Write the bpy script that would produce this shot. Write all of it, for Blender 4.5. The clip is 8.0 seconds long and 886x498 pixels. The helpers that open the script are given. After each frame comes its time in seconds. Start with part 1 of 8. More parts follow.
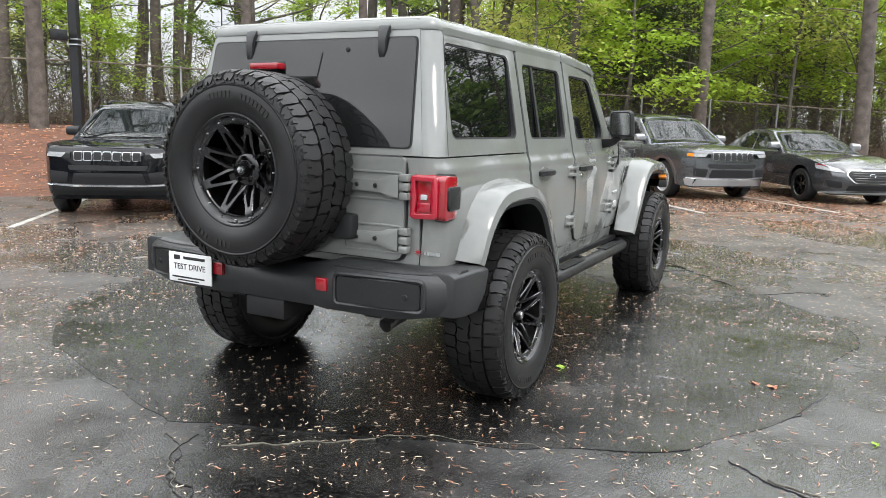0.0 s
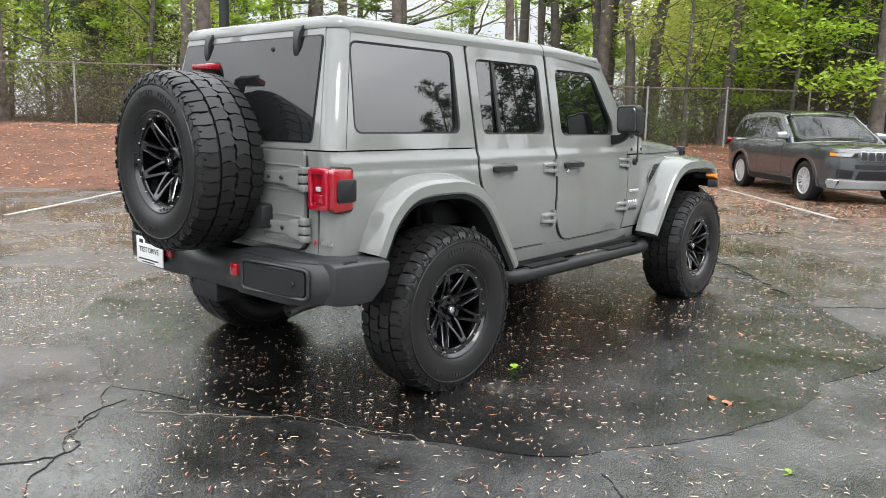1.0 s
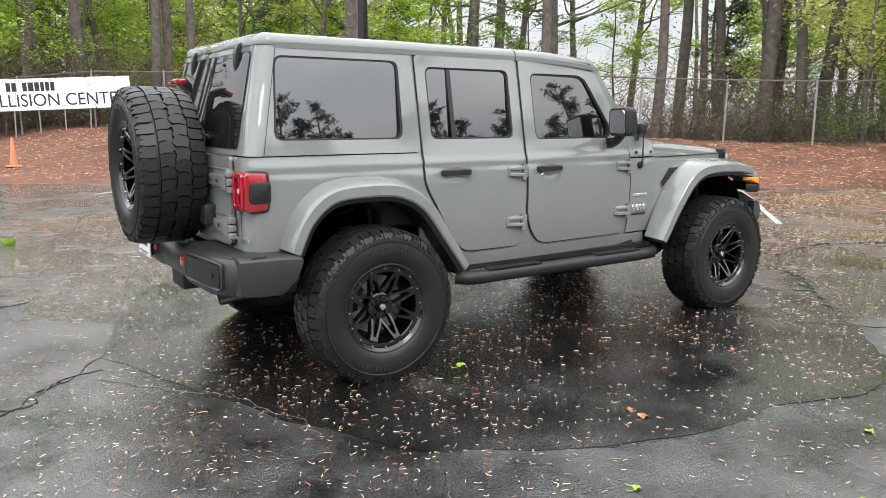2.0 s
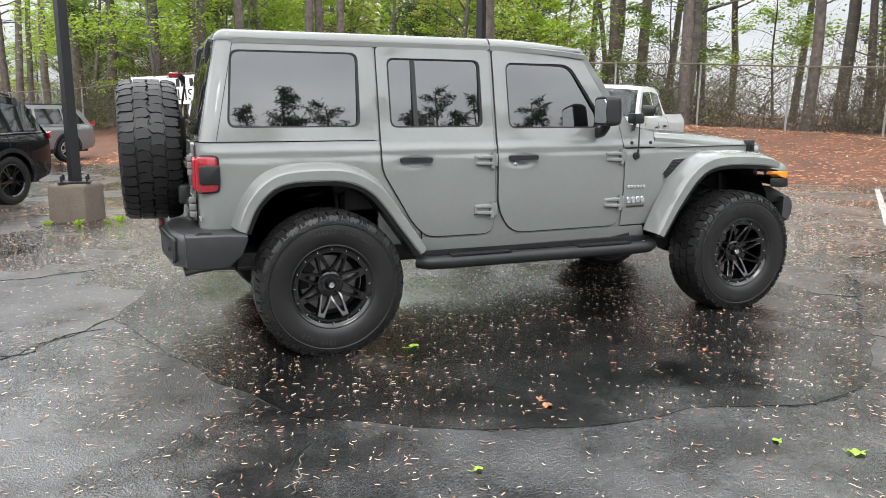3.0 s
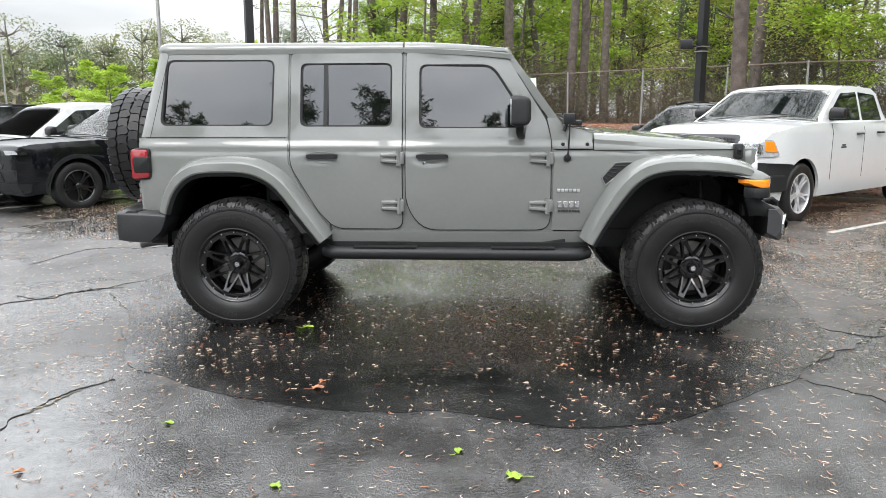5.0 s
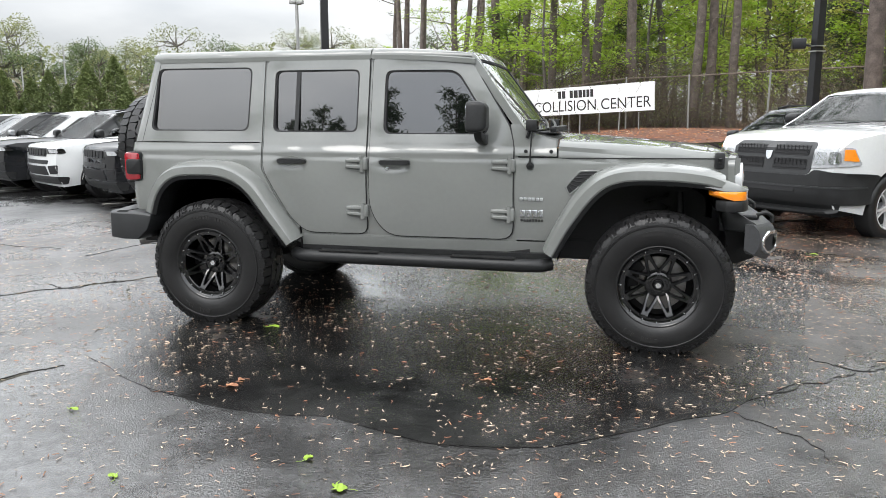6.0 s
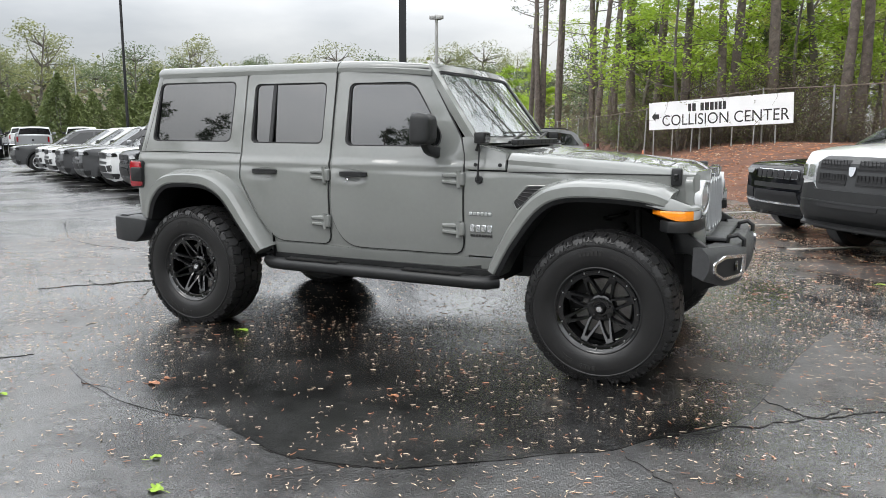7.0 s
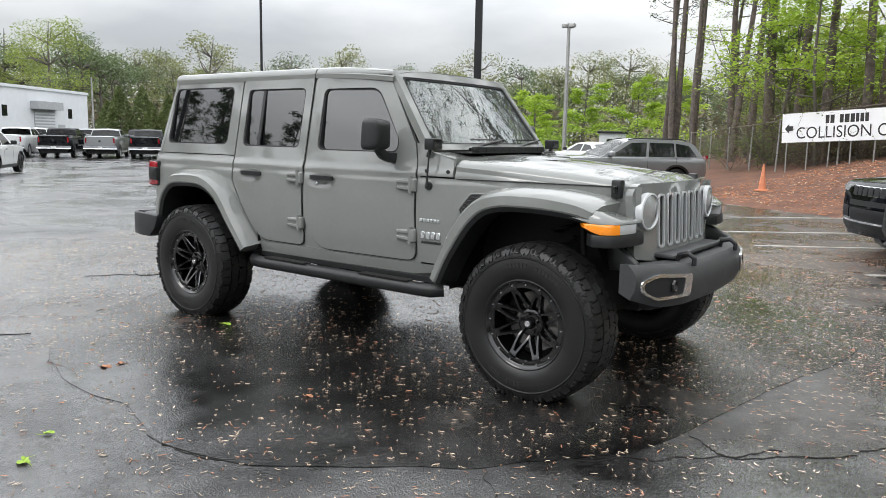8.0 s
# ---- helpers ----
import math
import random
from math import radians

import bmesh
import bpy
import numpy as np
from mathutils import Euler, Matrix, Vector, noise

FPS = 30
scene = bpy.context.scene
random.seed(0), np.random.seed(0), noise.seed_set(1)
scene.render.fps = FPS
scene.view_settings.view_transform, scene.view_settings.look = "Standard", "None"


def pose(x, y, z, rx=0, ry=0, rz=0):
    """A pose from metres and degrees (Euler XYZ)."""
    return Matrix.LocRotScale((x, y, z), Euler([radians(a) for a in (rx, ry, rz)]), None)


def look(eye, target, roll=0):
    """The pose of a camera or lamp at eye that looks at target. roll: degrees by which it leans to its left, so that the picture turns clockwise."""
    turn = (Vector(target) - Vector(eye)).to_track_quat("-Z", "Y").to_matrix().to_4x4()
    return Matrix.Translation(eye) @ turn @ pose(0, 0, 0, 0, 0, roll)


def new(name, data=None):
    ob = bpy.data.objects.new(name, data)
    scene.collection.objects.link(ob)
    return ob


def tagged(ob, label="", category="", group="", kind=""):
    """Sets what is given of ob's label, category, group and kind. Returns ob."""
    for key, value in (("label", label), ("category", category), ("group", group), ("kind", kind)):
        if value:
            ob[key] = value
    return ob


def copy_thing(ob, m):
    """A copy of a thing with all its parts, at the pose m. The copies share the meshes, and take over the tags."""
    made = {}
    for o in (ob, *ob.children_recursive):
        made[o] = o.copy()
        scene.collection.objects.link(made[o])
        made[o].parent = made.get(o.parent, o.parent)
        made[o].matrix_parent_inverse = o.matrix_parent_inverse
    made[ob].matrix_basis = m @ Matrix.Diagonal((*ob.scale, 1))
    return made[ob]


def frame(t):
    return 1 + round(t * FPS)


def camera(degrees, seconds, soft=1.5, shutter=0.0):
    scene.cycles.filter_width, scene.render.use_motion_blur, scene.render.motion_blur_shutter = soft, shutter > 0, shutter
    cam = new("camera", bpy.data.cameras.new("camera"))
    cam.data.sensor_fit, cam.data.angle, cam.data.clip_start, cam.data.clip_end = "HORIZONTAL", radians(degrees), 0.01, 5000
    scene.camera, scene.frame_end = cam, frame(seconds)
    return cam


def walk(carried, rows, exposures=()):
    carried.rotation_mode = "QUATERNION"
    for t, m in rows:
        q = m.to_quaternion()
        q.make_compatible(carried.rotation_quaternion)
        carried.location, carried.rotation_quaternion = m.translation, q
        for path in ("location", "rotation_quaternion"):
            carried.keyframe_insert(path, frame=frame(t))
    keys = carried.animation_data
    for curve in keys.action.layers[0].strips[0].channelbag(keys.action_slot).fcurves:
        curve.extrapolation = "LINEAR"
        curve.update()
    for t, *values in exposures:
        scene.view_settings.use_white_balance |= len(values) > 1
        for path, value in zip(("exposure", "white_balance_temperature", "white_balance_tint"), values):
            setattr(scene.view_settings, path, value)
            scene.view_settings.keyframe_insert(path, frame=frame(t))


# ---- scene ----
cam = camera(61.0, 8.0, soft=0.75)
PATH = [
    (0, (-3.59, -2.351, 1.401), (-1.847, -1.429, 1.069), 1.5),
    (0.5, (-3.277, -2.92, 1.413), (-1.662, -1.791, 1.073), 1.3),
    (1, (-2.903, -3.441, 1.406), (-1.431, -2.132, 1.063), 1.1),
    (1.5, (-2.463, -3.966, 1.415), (-1.167, -2.483, 1.068), 0.8),
    (1.7, (-2.284, -4.168, 1.438), (-1.063, -2.624, 1.089), 0.7),
    (2.8, (-1.153, -5.081, 1.479), (-0.369, -3.278, 1.113), -0.2),
    (3, (-0.957, -5.175, 1.449), (-0.242, -3.345, 1.076), 0.2),
    (3.5, (-0.35, -5.473, 1.447), (0.164, -3.575, 1.08), 0.3),
    (4, (0.27, -5.688, 1.427), (0.586, -3.747, 1.064), 0.4),
    (4.5, (0.952, -5.787, 1.414), (1.059, -3.823, 1.053), 0.1),
    (4.7, (1.238, -5.799, 1.405), (1.257, -3.831, 1.048), -0.0),
    (6, (2.811, -5.567, 1.42), (2.337, -3.652, 1.074), 0.0),
    (6.5, (3.406, -5.314, 1.415), (2.735, -3.458, 1.086), 0.0),
    (7, (4.007, -5.071, 1.42), (3.154, -3.29, 1.106), 0.2),
    (7.5, (4.527, -4.706, 1.436), (3.499, -3.02, 1.122), 0.6),
    (8, (5.017, -4.427, 1.417), (3.839, -2.838, 1.121), 1.1),
]
walk(cam, [(t, look(eye, target, roll)) for t, eye, target, roll in PATH], exposures=((0.0, 0.64), (4.0, 0.62), (6.0, 0.46), (8.0, 0.24)))

# ---- sky and sun: bright overcast after rain ----
SUN_ELEV, SUN_ROT = radians(48), radians(200)
world = bpy.data.worlds.new("overcast_sky")
scene.world = world
world.use_nodes = True
wn, wl = world.node_tree.nodes, world.node_tree.links
wn.clear()
w_out = wn.new("ShaderNodeOutputWorld")
w_bg = wn.new("ShaderNodeBackground")
w_sky = wn.new("ShaderNodeTexSky")
w_sky.sky_type = "NISHITA"
w_sky.sun_disc = False
w_sky.sun_elevation, w_sky.sun_rotation = SUN_ELEV, SUN_ROT
w_dim = wn.new("ShaderNodeVectorMath")
w_dim.operation = "SCALE"
w_dim.inputs["Scale"].default_value = 0.1
w_co = wn.new("ShaderNodeTexCoord")
w_map = wn.new("ShaderNodeMapping")
w_map.inputs["Scale"].default_value = (1.0, 1.0, 3.2)
w_noise = wn.new("ShaderNodeTexNoise")
w_noise.inputs["Scale"].default_value = 2.3
w_noise.inputs["Detail"].default_value = 6.0
w_ramp = wn.new("ShaderNodeValToRGB")
w_ramp.color_ramp.elements[0].position, w_ramp.color_ramp.elements[0].color = 0.34, (0.56, 0.585, 0.615, 1)
w_ramp.color_ramp.elements[1].position, w_ramp.color_ramp.elements[1].color = 0.66, (0.95, 0.955, 0.955, 1)
w_mix = wn.new("ShaderNodeMix")
w_mix.data_type = "RGBA"
w_mix.inputs[0].default_value = 0.9
wl.new(w_sky.outputs[0], w_dim.inputs[0])
wl.new(w_co.outputs["Generated"], w_map.inputs[0])
wl.new(w_map.outputs[0], w_noise.inputs["Vector"])
wl.new(w_noise.outputs["Fac"], w_ramp.inputs[0])
wl.new(w_dim.outputs[0], w_mix.inputs[6])
wl.new(w_ramp.outputs[0], w_mix.inputs[7])
w_sep = wn.new("ShaderNodeSeparateXYZ")
w_lift = wn.new("ShaderNodeValToRGB")
w_lift.color_ramp.interpolation = "B_SPLINE"
for k, (p, v) in enumerate(((0.0, 0.105), (0.15, 0.111), (0.30, 0.36), (0.60, 0.46), (1.0, 0.46))):
    e = w_lift.color_ramp.elements[k] if k < 2 else w_lift.color_ramp.elements.new(p)
    e.position, e.color = p, (v, v, v, 1)
w_up = wn.new("ShaderNodeVectorMath")
w_up.operation = "SCALE"
wl.new(w_co.outputs["Generated"], w_sep.inputs[0])
wl.new(w_sep.outputs["Z"], w_lift.inputs[0])
wl.new(w_mix.outputs[2], w_up.inputs[0])
w_gain = wn.new("ShaderNodeMath")
w_gain.operation = "MULTIPLY"
w_gain.inputs[1].default_value = 7.0
wl.new(w_lift.outputs[0], w_gain.inputs[0])
wl.new(w_gain.outputs[0], w_up.inputs["Scale"])
wl.new(w_up.outputs[0], w_bg.inputs["Color"])
w_bg.inputs["Strength"].default_value = 1.0
wl.new(w_bg.outputs[0], w_out.inputs[0])
sun = new("sun", bpy.data.lights.new("sun", "SUN"))
sun.data.energy, sun.data.angle, sun.data.color = 0.8, radians(25), (1.0, 0.97, 0.93)
sun.matrix_world = look((0, 0, 30), (30 * math.sin(SUN_ROT) * -0.9, -27 * math.cos(SUN_ROT), 0))


# ---- materials ----
def node(nt, kind, **sets):
    n = nt.nodes.new(kind)
    for k, v in sets.items():
        n.inputs[k.replace("_", " ")].default_value = v
    return n


def mat(name, col, rough=0.5, metal=0.0, var=0.12, scale=6.0, bump=0.0, bscale=80.0, coat=0.0, spec=0.5, rvar=0.0, trans=0.0, ior=1.5, emit=0.0, col2=None, island=0.0, sss=0.0):
    """A procedural surface: two scales of colour noise, optional relief, gloss variation and per-piece variation."""
    m = bpy.data.materials.new(name)
    m.use_nodes = True
    nt = m.node_tree
    b = nt.nodes["Principled BSDF"]
    co = nt.nodes.new("ShaderNodeTexCoord")
    n1 = node(nt, "ShaderNodeTexNoise", Scale=scale, Detail=4.0)
    n2 = node(nt, "ShaderNodeTexNoise", Scale=scale * 11, Detail=3.0)
    nt.links.new(co.outputs["Object"], n1.inputs["Vector"])
    nt.links.new(co.outputs["Object"], n2.inputs["Vector"])
    add = nt.nodes.new("ShaderNodeMath")
    add.operation = "MULTIPLY_ADD"
    add.inputs[1].default_value = 0.45
    nt.links.new(n2.outputs["Fac"], add.inputs[0])
    sc = nt.nodes.new("ShaderNodeMath")
    sc.operation = "MULTIPLY"
    sc.inputs[1].default_value = 0.55
    nt.links.new(n1.outputs["Fac"], sc.inputs[0])
    nt.links.new(sc.outputs[0], add.inputs[2])
    ramp = nt.nodes.new("ShaderNodeValToRGB")
    lo = col2 if col2 else tuple(c * (1 - var) for c in col)
    hi = col if col2 else tuple(min(1, c * (1 + var)) for c in col)
    ramp.color_ramp.elements[0].position, ramp.color_ramp.elements[0].color = 0.35, (*lo, 1)
    ramp.color_ramp.elements[1].position, ramp.color_ramp.elements[1].color = 0.65, (*hi, 1)
    nt.links.new(add.outputs[0], ramp.inputs[0])
    colour = ramp.outputs[0]
    if island:
        geo = nt.nodes.new("ShaderNodeNewGeometry")
        hs = nt.nodes.new("ShaderNodeHueSaturation")
        mr = nt.nodes.new("ShaderNodeMapRange")
        mr.inputs[3].default_value, mr.inputs[4].default_value = 1 - island, 1 + island
        nt.links.new(geo.outputs["Random Per Island"], mr.inputs[0])
        nt.links.new(mr.outputs[0], hs.inputs["Value"])
        nt.links.new(colour, hs.inputs["Color"])
        colour = hs.outputs[0]
    nt.links.new(colour, b.inputs["Base Color"])
    b.inputs["Roughness"].default_value = rough
    b.inputs["Metallic"].default_value = metal
    b.inputs["Coat Weight"].default_value = coat
    b.inputs["Coat Roughness"].default_value = 0.04
    b.inputs["Specular IOR Level"].default_value = spec
    b.inputs["Transmission Weight"].default_value = trans
    b.inputs["IOR"].default_value = ior
    if emit:
        b.inputs["Emission Color"].default_value = (*col, 1)
        b.inputs["Emission Strength"].default_value = emit
    if rvar:
        mr = nt.nodes.new("ShaderNodeMapRange")
        mr.inputs[1].default_value, mr.inputs[2].default_value = 0.3, 0.7
        mr.inputs[3].default_value, mr.inputs[4].default_value = max(0.02, rough - rvar), min(1, rough + rvar)
        nt.links.new(add.outputs[0], mr.inputs[0])
        nt.links.new(mr.outputs[0], b.inputs["Roughness"])
    if bump:
        n3 = node(nt, "ShaderNodeTexNoise", Scale=bscale, Detail=5.0)
        nt.links.new(co.outputs["Object"], n3.inputs["Vector"])
        bp = nt.nodes.new("ShaderNodeBump")
        bp.inputs["Strength"].default_value = bump
        bp.inputs["Distance"].default_value = 0.01
        nt.links.new(n3.outputs["Fac"], bp.inputs["Height"])
        nt.links.new(bp.outputs[0], b.inputs["Normal"])
    return m


M_PAINT = mat("grey_paint", (0.170, 0.177, 0.168), 0.40, var=0.03, scale=3, coat=1.0, spec=0.0, rvar=0.03)
# pressed sheet metal: long shallow waves that bend the mirrored sky
pnt = M_PAINT.node_tree
p_wave = node(pnt, "ShaderNodeTexNoise", Scale=2.7, Detail=0.6)
p_bump = node(pnt, "ShaderNodeBump", Strength=1.0, Distance=0.058)
pnt.links.new(pnt.nodes["Texture Coordinate"].outputs["Object"], p_wave.inputs["Vector"])
pnt.links.new(p_wave.outputs["Fac"], p_bump.inputs["Height"])
# fine rain beads on the wet paint
p_bead = node(pnt, "ShaderNodeTexVoronoi", Scale=120.0)
p_drop = node(pnt, "ShaderNodeBump", Strength=0.10, Distance=0.0011)
p_cut = node(pnt, "ShaderNodeMapRange")
p_cut.inputs[1].default_value, p_cut.inputs[2].default_value = 0.10, 0.32
p_cut.inputs[3].default_value, p_cut.inputs[4].default_value = 1.0, 0.0
pnt.links.new(pnt.nodes["Texture Coordinate"].outputs["Object"], p_bead.inputs["Vector"])
pnt.links.new(p_bead.outputs["Distance"], p_cut.inputs[0])
pnt.links.new(p_cut.outputs[0], p_drop.inputs["Height"])
pnt.links.new(p_bump.outputs[0], p_drop.inputs["Normal"])
pnt.links.new(p_drop.outputs[0], pnt.nodes["Principled BSDF"].inputs["Coat Normal"])
pnt.nodes["Principled BSDF"].inputs["Coat IOR"].default_value = 1.65
pnt.nodes["Principled BSDF"].inputs["Coat Roughness"].default_value = 0.05
M_TRIM = mat("black_plastic", (0.014, 0.0145, 0.015), 0.42, var=0.25, scale=9, bump=0.10, bscale=300, rvar=0.1, spec=0.35)
M_BUMPER = mat("bumper_plastic", (0.019, 0.020, 0.021), 0.37, var=0.2, scale=7, bump=0.12, bscale=320, rvar=0.1)
# lighter copy of the bumper plastic: light on the front's top put into colour
M_FRONTB = mat("lit_bumper_plastic", (0.036, 0.037, 0.039), 0.46, var=0.2, scale=7, bump=0.12, bscale=320, rvar=0.1)
M_SEAM = mat("seam_black", (0.008, 0.008, 0.009), 0.7, var=0.2)
M_DISC = mat("worn_brake_steel", (0.30, 0.29, 0.28), 0.35, metal=0.8, var=0.2, scale=12)
M_DARK = mat("underbody_black", (0.006, 0.006, 0.0065), 0.6, var=0.4, scale=5, bump=0.2, bscale=40)
M_RUBBER = mat("tyre_rubber", (0.011, 0.0108, 0.011), 0.40, var=0.3, scale=10, bump=0.12, bscale=160, rvar=0.10, spec=0.36)
M_MARK = mat("raised_rubber_mark", (0.020, 0.0195, 0.019), 0.55, var=0.3, scale=20, spec=0.3)
M_RIM = mat("black_gloss_rim", (0.003, 0.003, 0.0034), 0.12, var=0.2, scale=10, coat=0.5, spec=0.4)
M_MACH = mat("machined_edge", (0.16, 0.16, 0.165), 0.22, metal=1.0, var=0.1, scale=20)
M_CHROME = mat("chrome", (0.72, 0.73, 0.75), 0.12, metal=1.0, var=0.05, scale=8)
M_SATIN = mat("satin_silver", (0.62, 0.63, 0.64), 0.32, metal=0.9, var=0.06, scale=9)
M_GLASSR = mat("tinted_rear_glass", (0.014, 0.015, 0.015), 0.015, var=0.02, trans=0.35, ior=1.48)
M_GLASS = mat("tinted_glass", (0.006, 0.007, 0.007), 0.012, var=0.02, trans=0.35, ior=2.1)
M_GLASSF = mat("windscreen_glass", (0.55, 0.62, 0.60), 0.02, var=0.02, trans=0.95, ior=1.65)
M_RED = mat("red_lens", (0.26, 0.003, 0.010), 0.12, var=0.15, scale=14, coat=1.0)
M_REDL = mat("red_lens_bright", (0.33, 0.004, 0.020), 0.15, var=0.1, scale=20, coat=1.0)
M_AMBER = mat("amber_lens", (0.85, 0.26, 0.015), 0.15, var=0.1, scale=20, coat=1.0)
# silver paled in place of the sky that the angled slots mirror
M_SLOT = mat("skylit_slot_silver", (0.50, 0.51, 0.52), 0.28, metal=0.3, var=0.06, scale=9, coat=0.6)
# opaque pale colour in place of a bright reflector behind clear glass
M_LENS_J = mat("opaque_pale_lens", (0.40, 0.41, 0.42), 0.18, metal=0.4, var=0.1, scale=30, coat=1.0)
M_LAMPW = mat("clear_lens", (0.42, 0.43, 0.44), 0.10, var=0.05, scale=20, coat=1.0)
# hardly metallic: the mirrored brightness of the bowl is put into its colour
M_BOWL = mat("lamp_reflector", (0.56, 0.57, 0.58), 0.30, metal=0.1, var=0.06, scale=30)
M_WHITE = mat("white_plate", (0.80, 0.80, 0.79), 0.4, var=0.04)
M_INK = mat("printed_black", (0.02, 0.02, 0.02), 0.6, var=0.1)
M_SEAT = mat("seat_fabric", (0.03, 0.03, 0.032), 0.8, var=0.25, scale=12, bump=0.2, bscale=200)


# ---- mesh helpers ----
def thing(name, label, category, m=None, group="", kind=""):
    ob = new(name)
    ob.empty_display_size = 0.1
    if m is not None:
        ob.matrix_basis = m
    return tagged(ob, label, category, group, kind)


def mesh_of(name, bm, material, angle=38):
    me = bpy.data.meshes.new(name)
    bm.to_mesh(me)
    bm.free()
    for m in (material if isinstance(material, (list, tuple)) else (material,)):
        me.materials.append(m)
    if angle:
        me.shade_smooth()
        me.set_sharp_from_angle(angle=radians(angle))
    return me


def part(name, bm, material, parent=None, label="", angle=38, bevel=0.0, seg=2):
    if bevel:
        bmesh.ops.remove_doubles(bm, verts=bm.verts, dist=1e-5)
        sharp = [e for e in bm.edges if len(e.link_faces) == 2 and e.calc_face_angle(0) > radians(28)]
        bmesh.ops.bevel(bm, geom=sharp, offset=bevel, segments=seg, affect="EDGES", clamp_overlap=True, profile=0.5)
    ob = new(name, mesh_of(name, bm, material, angle))
    if parent is not None:
        ob.parent = parent
    if label:
        ob["label"] = label
    return ob


def box(bm, x0, x1, y0, y1, z0, z1, m=None):
    vs = [bm.verts.new((x, y, z)) for x in (x0, x1) for y in (y0, y1) for z in (z0, z1)]
    for f in ((0, 1, 3, 2), (4, 6, 7, 5), (0, 4, 5, 1), (2, 3, 7, 6), (0, 2, 6, 4), (1, 5, 7, 3)):
        bm.faces.new([vs[i] for i in f])
    if m is not None:
        bmesh.ops.transform(bm, matrix=m, verts=vs)
    return bm


def loft(bm, rings, closed=True, caps=True):
    """Skins a row of rings, each a list of points of one length."""
    rows = [[bm.verts.new(p) for p in r] for r in rings]
    n = len(rows[0])
    for a, b in zip(rows, rows[1:]):
        for i in range(n if closed else n - 1):
            j = (i + 1) % n
            bm.faces.new((a[i], a[j], b[j], b[i]))
    if caps and closed:
        bm.faces.new(rows[0][::-1])
        bm.faces.new(rows[-1])
    return rows


def fix(bm):
    bmesh.ops.recalc_face_normals(bm, faces=bm.faces)
    return bm


def tube(bm, pts, r, n=10, caps=True):
    """A round bar through points; r may be a number or one per point."""
    pts = [Vector(p) for p in pts]
    rr = r if isinstance(r, (list, tuple)) else [r] * len(pts)
    rings, prev = [], None
    for i, p in enumerate(pts):
        d = (pts[min(i + 1, len(pts) - 1)] - pts[max(i - 1, 0)]).normalized()
        if prev is None:
            a = d.cross(Vector((0, 0, 1)))
            if a.length < 0.05:
                a = d.cross(Vector((0, 1, 0)))
        else:
            a = prev - d * prev.dot(d)
        a.normalize()
        prev = a
        b = d.cross(a)
        rings.append([p + (a * math.cos(k * math.tau / n) + b * math.sin(k * math.tau / n)) * rr[i] for k in range(n)])
    loft(bm, rings, True, caps)
    return bm


def lathe(bm, prof, n=48, m=None, a0=0.0, a1=math.tau):
    """Turns a profile of (radius, height) about the z axis."""
    full = abs(a1 - a0 - math.tau) < 1e-6
    k = n if full else n + 1
    rows = []
    for i in range(k):
        a = a0 + (a1 - a0) * i / n
        rows.append([bm.verts.new((r * math.cos(a), r * math.sin(a), h)) for r, h in prof])
    vs = [v for r in rows for v in r]
    for i in range(n):
        p, q = rows[i], rows[(i + 1) % k]
        for j in range(len(prof) - 1):
            if prof[j][0] < 1e-6 and prof[j + 1][0] < 1e-6:
                continue
            bm.faces.new((p[j], q[j], q[j + 1], p[j + 1]))
    bmesh.ops.remove_doubles(bm, verts=vs, dist=1e-6)
    vs = [v for v in vs if v.is_valid]
    if m is not None:
        bmesh.ops.transform(bm, matrix=m, verts=vs)
    return bm


def rounded(pts, r, n=4):
    """Rounds the corners of a closed outline."""
    out, k = [], len(pts)
    for i in range(k):
        p, a, b = Vector(pts[i]), Vector(pts[i - 1]), Vector(pts[(i + 1) % k])
        rr = r[i] if isinstance(r, (list, tuple)) else r
        u, v = a - p, b - p
        d = min(rr, u.length * 0.48, v.length * 0.48)
        if d < 1e-4:
            out.append(tuple(p))
            continue
        s, e = p + u.normalized() * d, p + v.normalized() * d
        for j in range(n + 1):
            f = j / n
            out.append(tuple(s * (1 - f) ** 2 + p * 2 * f * (1 - f) + e * f * f))
    return out


def smooth_path(pts, n=6):
    """Catmull-Rom through points."""
    pts = [Vector(p) for p in pts]
    out = []
    for i in range(len(pts) - 1):
        p0, p1, p2, p3 = pts[max(i - 1, 0)], pts[i], pts[i + 1], pts[min(i + 2, len(pts) - 1)]
        for j in range(n):
            t = j / n
            out.append(0.5 * ((2 * p1) + (p2 - p0) * t + (2 * p0 - 5 * p1 + 4 * p2 - p3) * t * t + (3 * p1 - p0 - 3 * p2 + p3) * t ** 3))
    out.append(pts[-1])
    return out


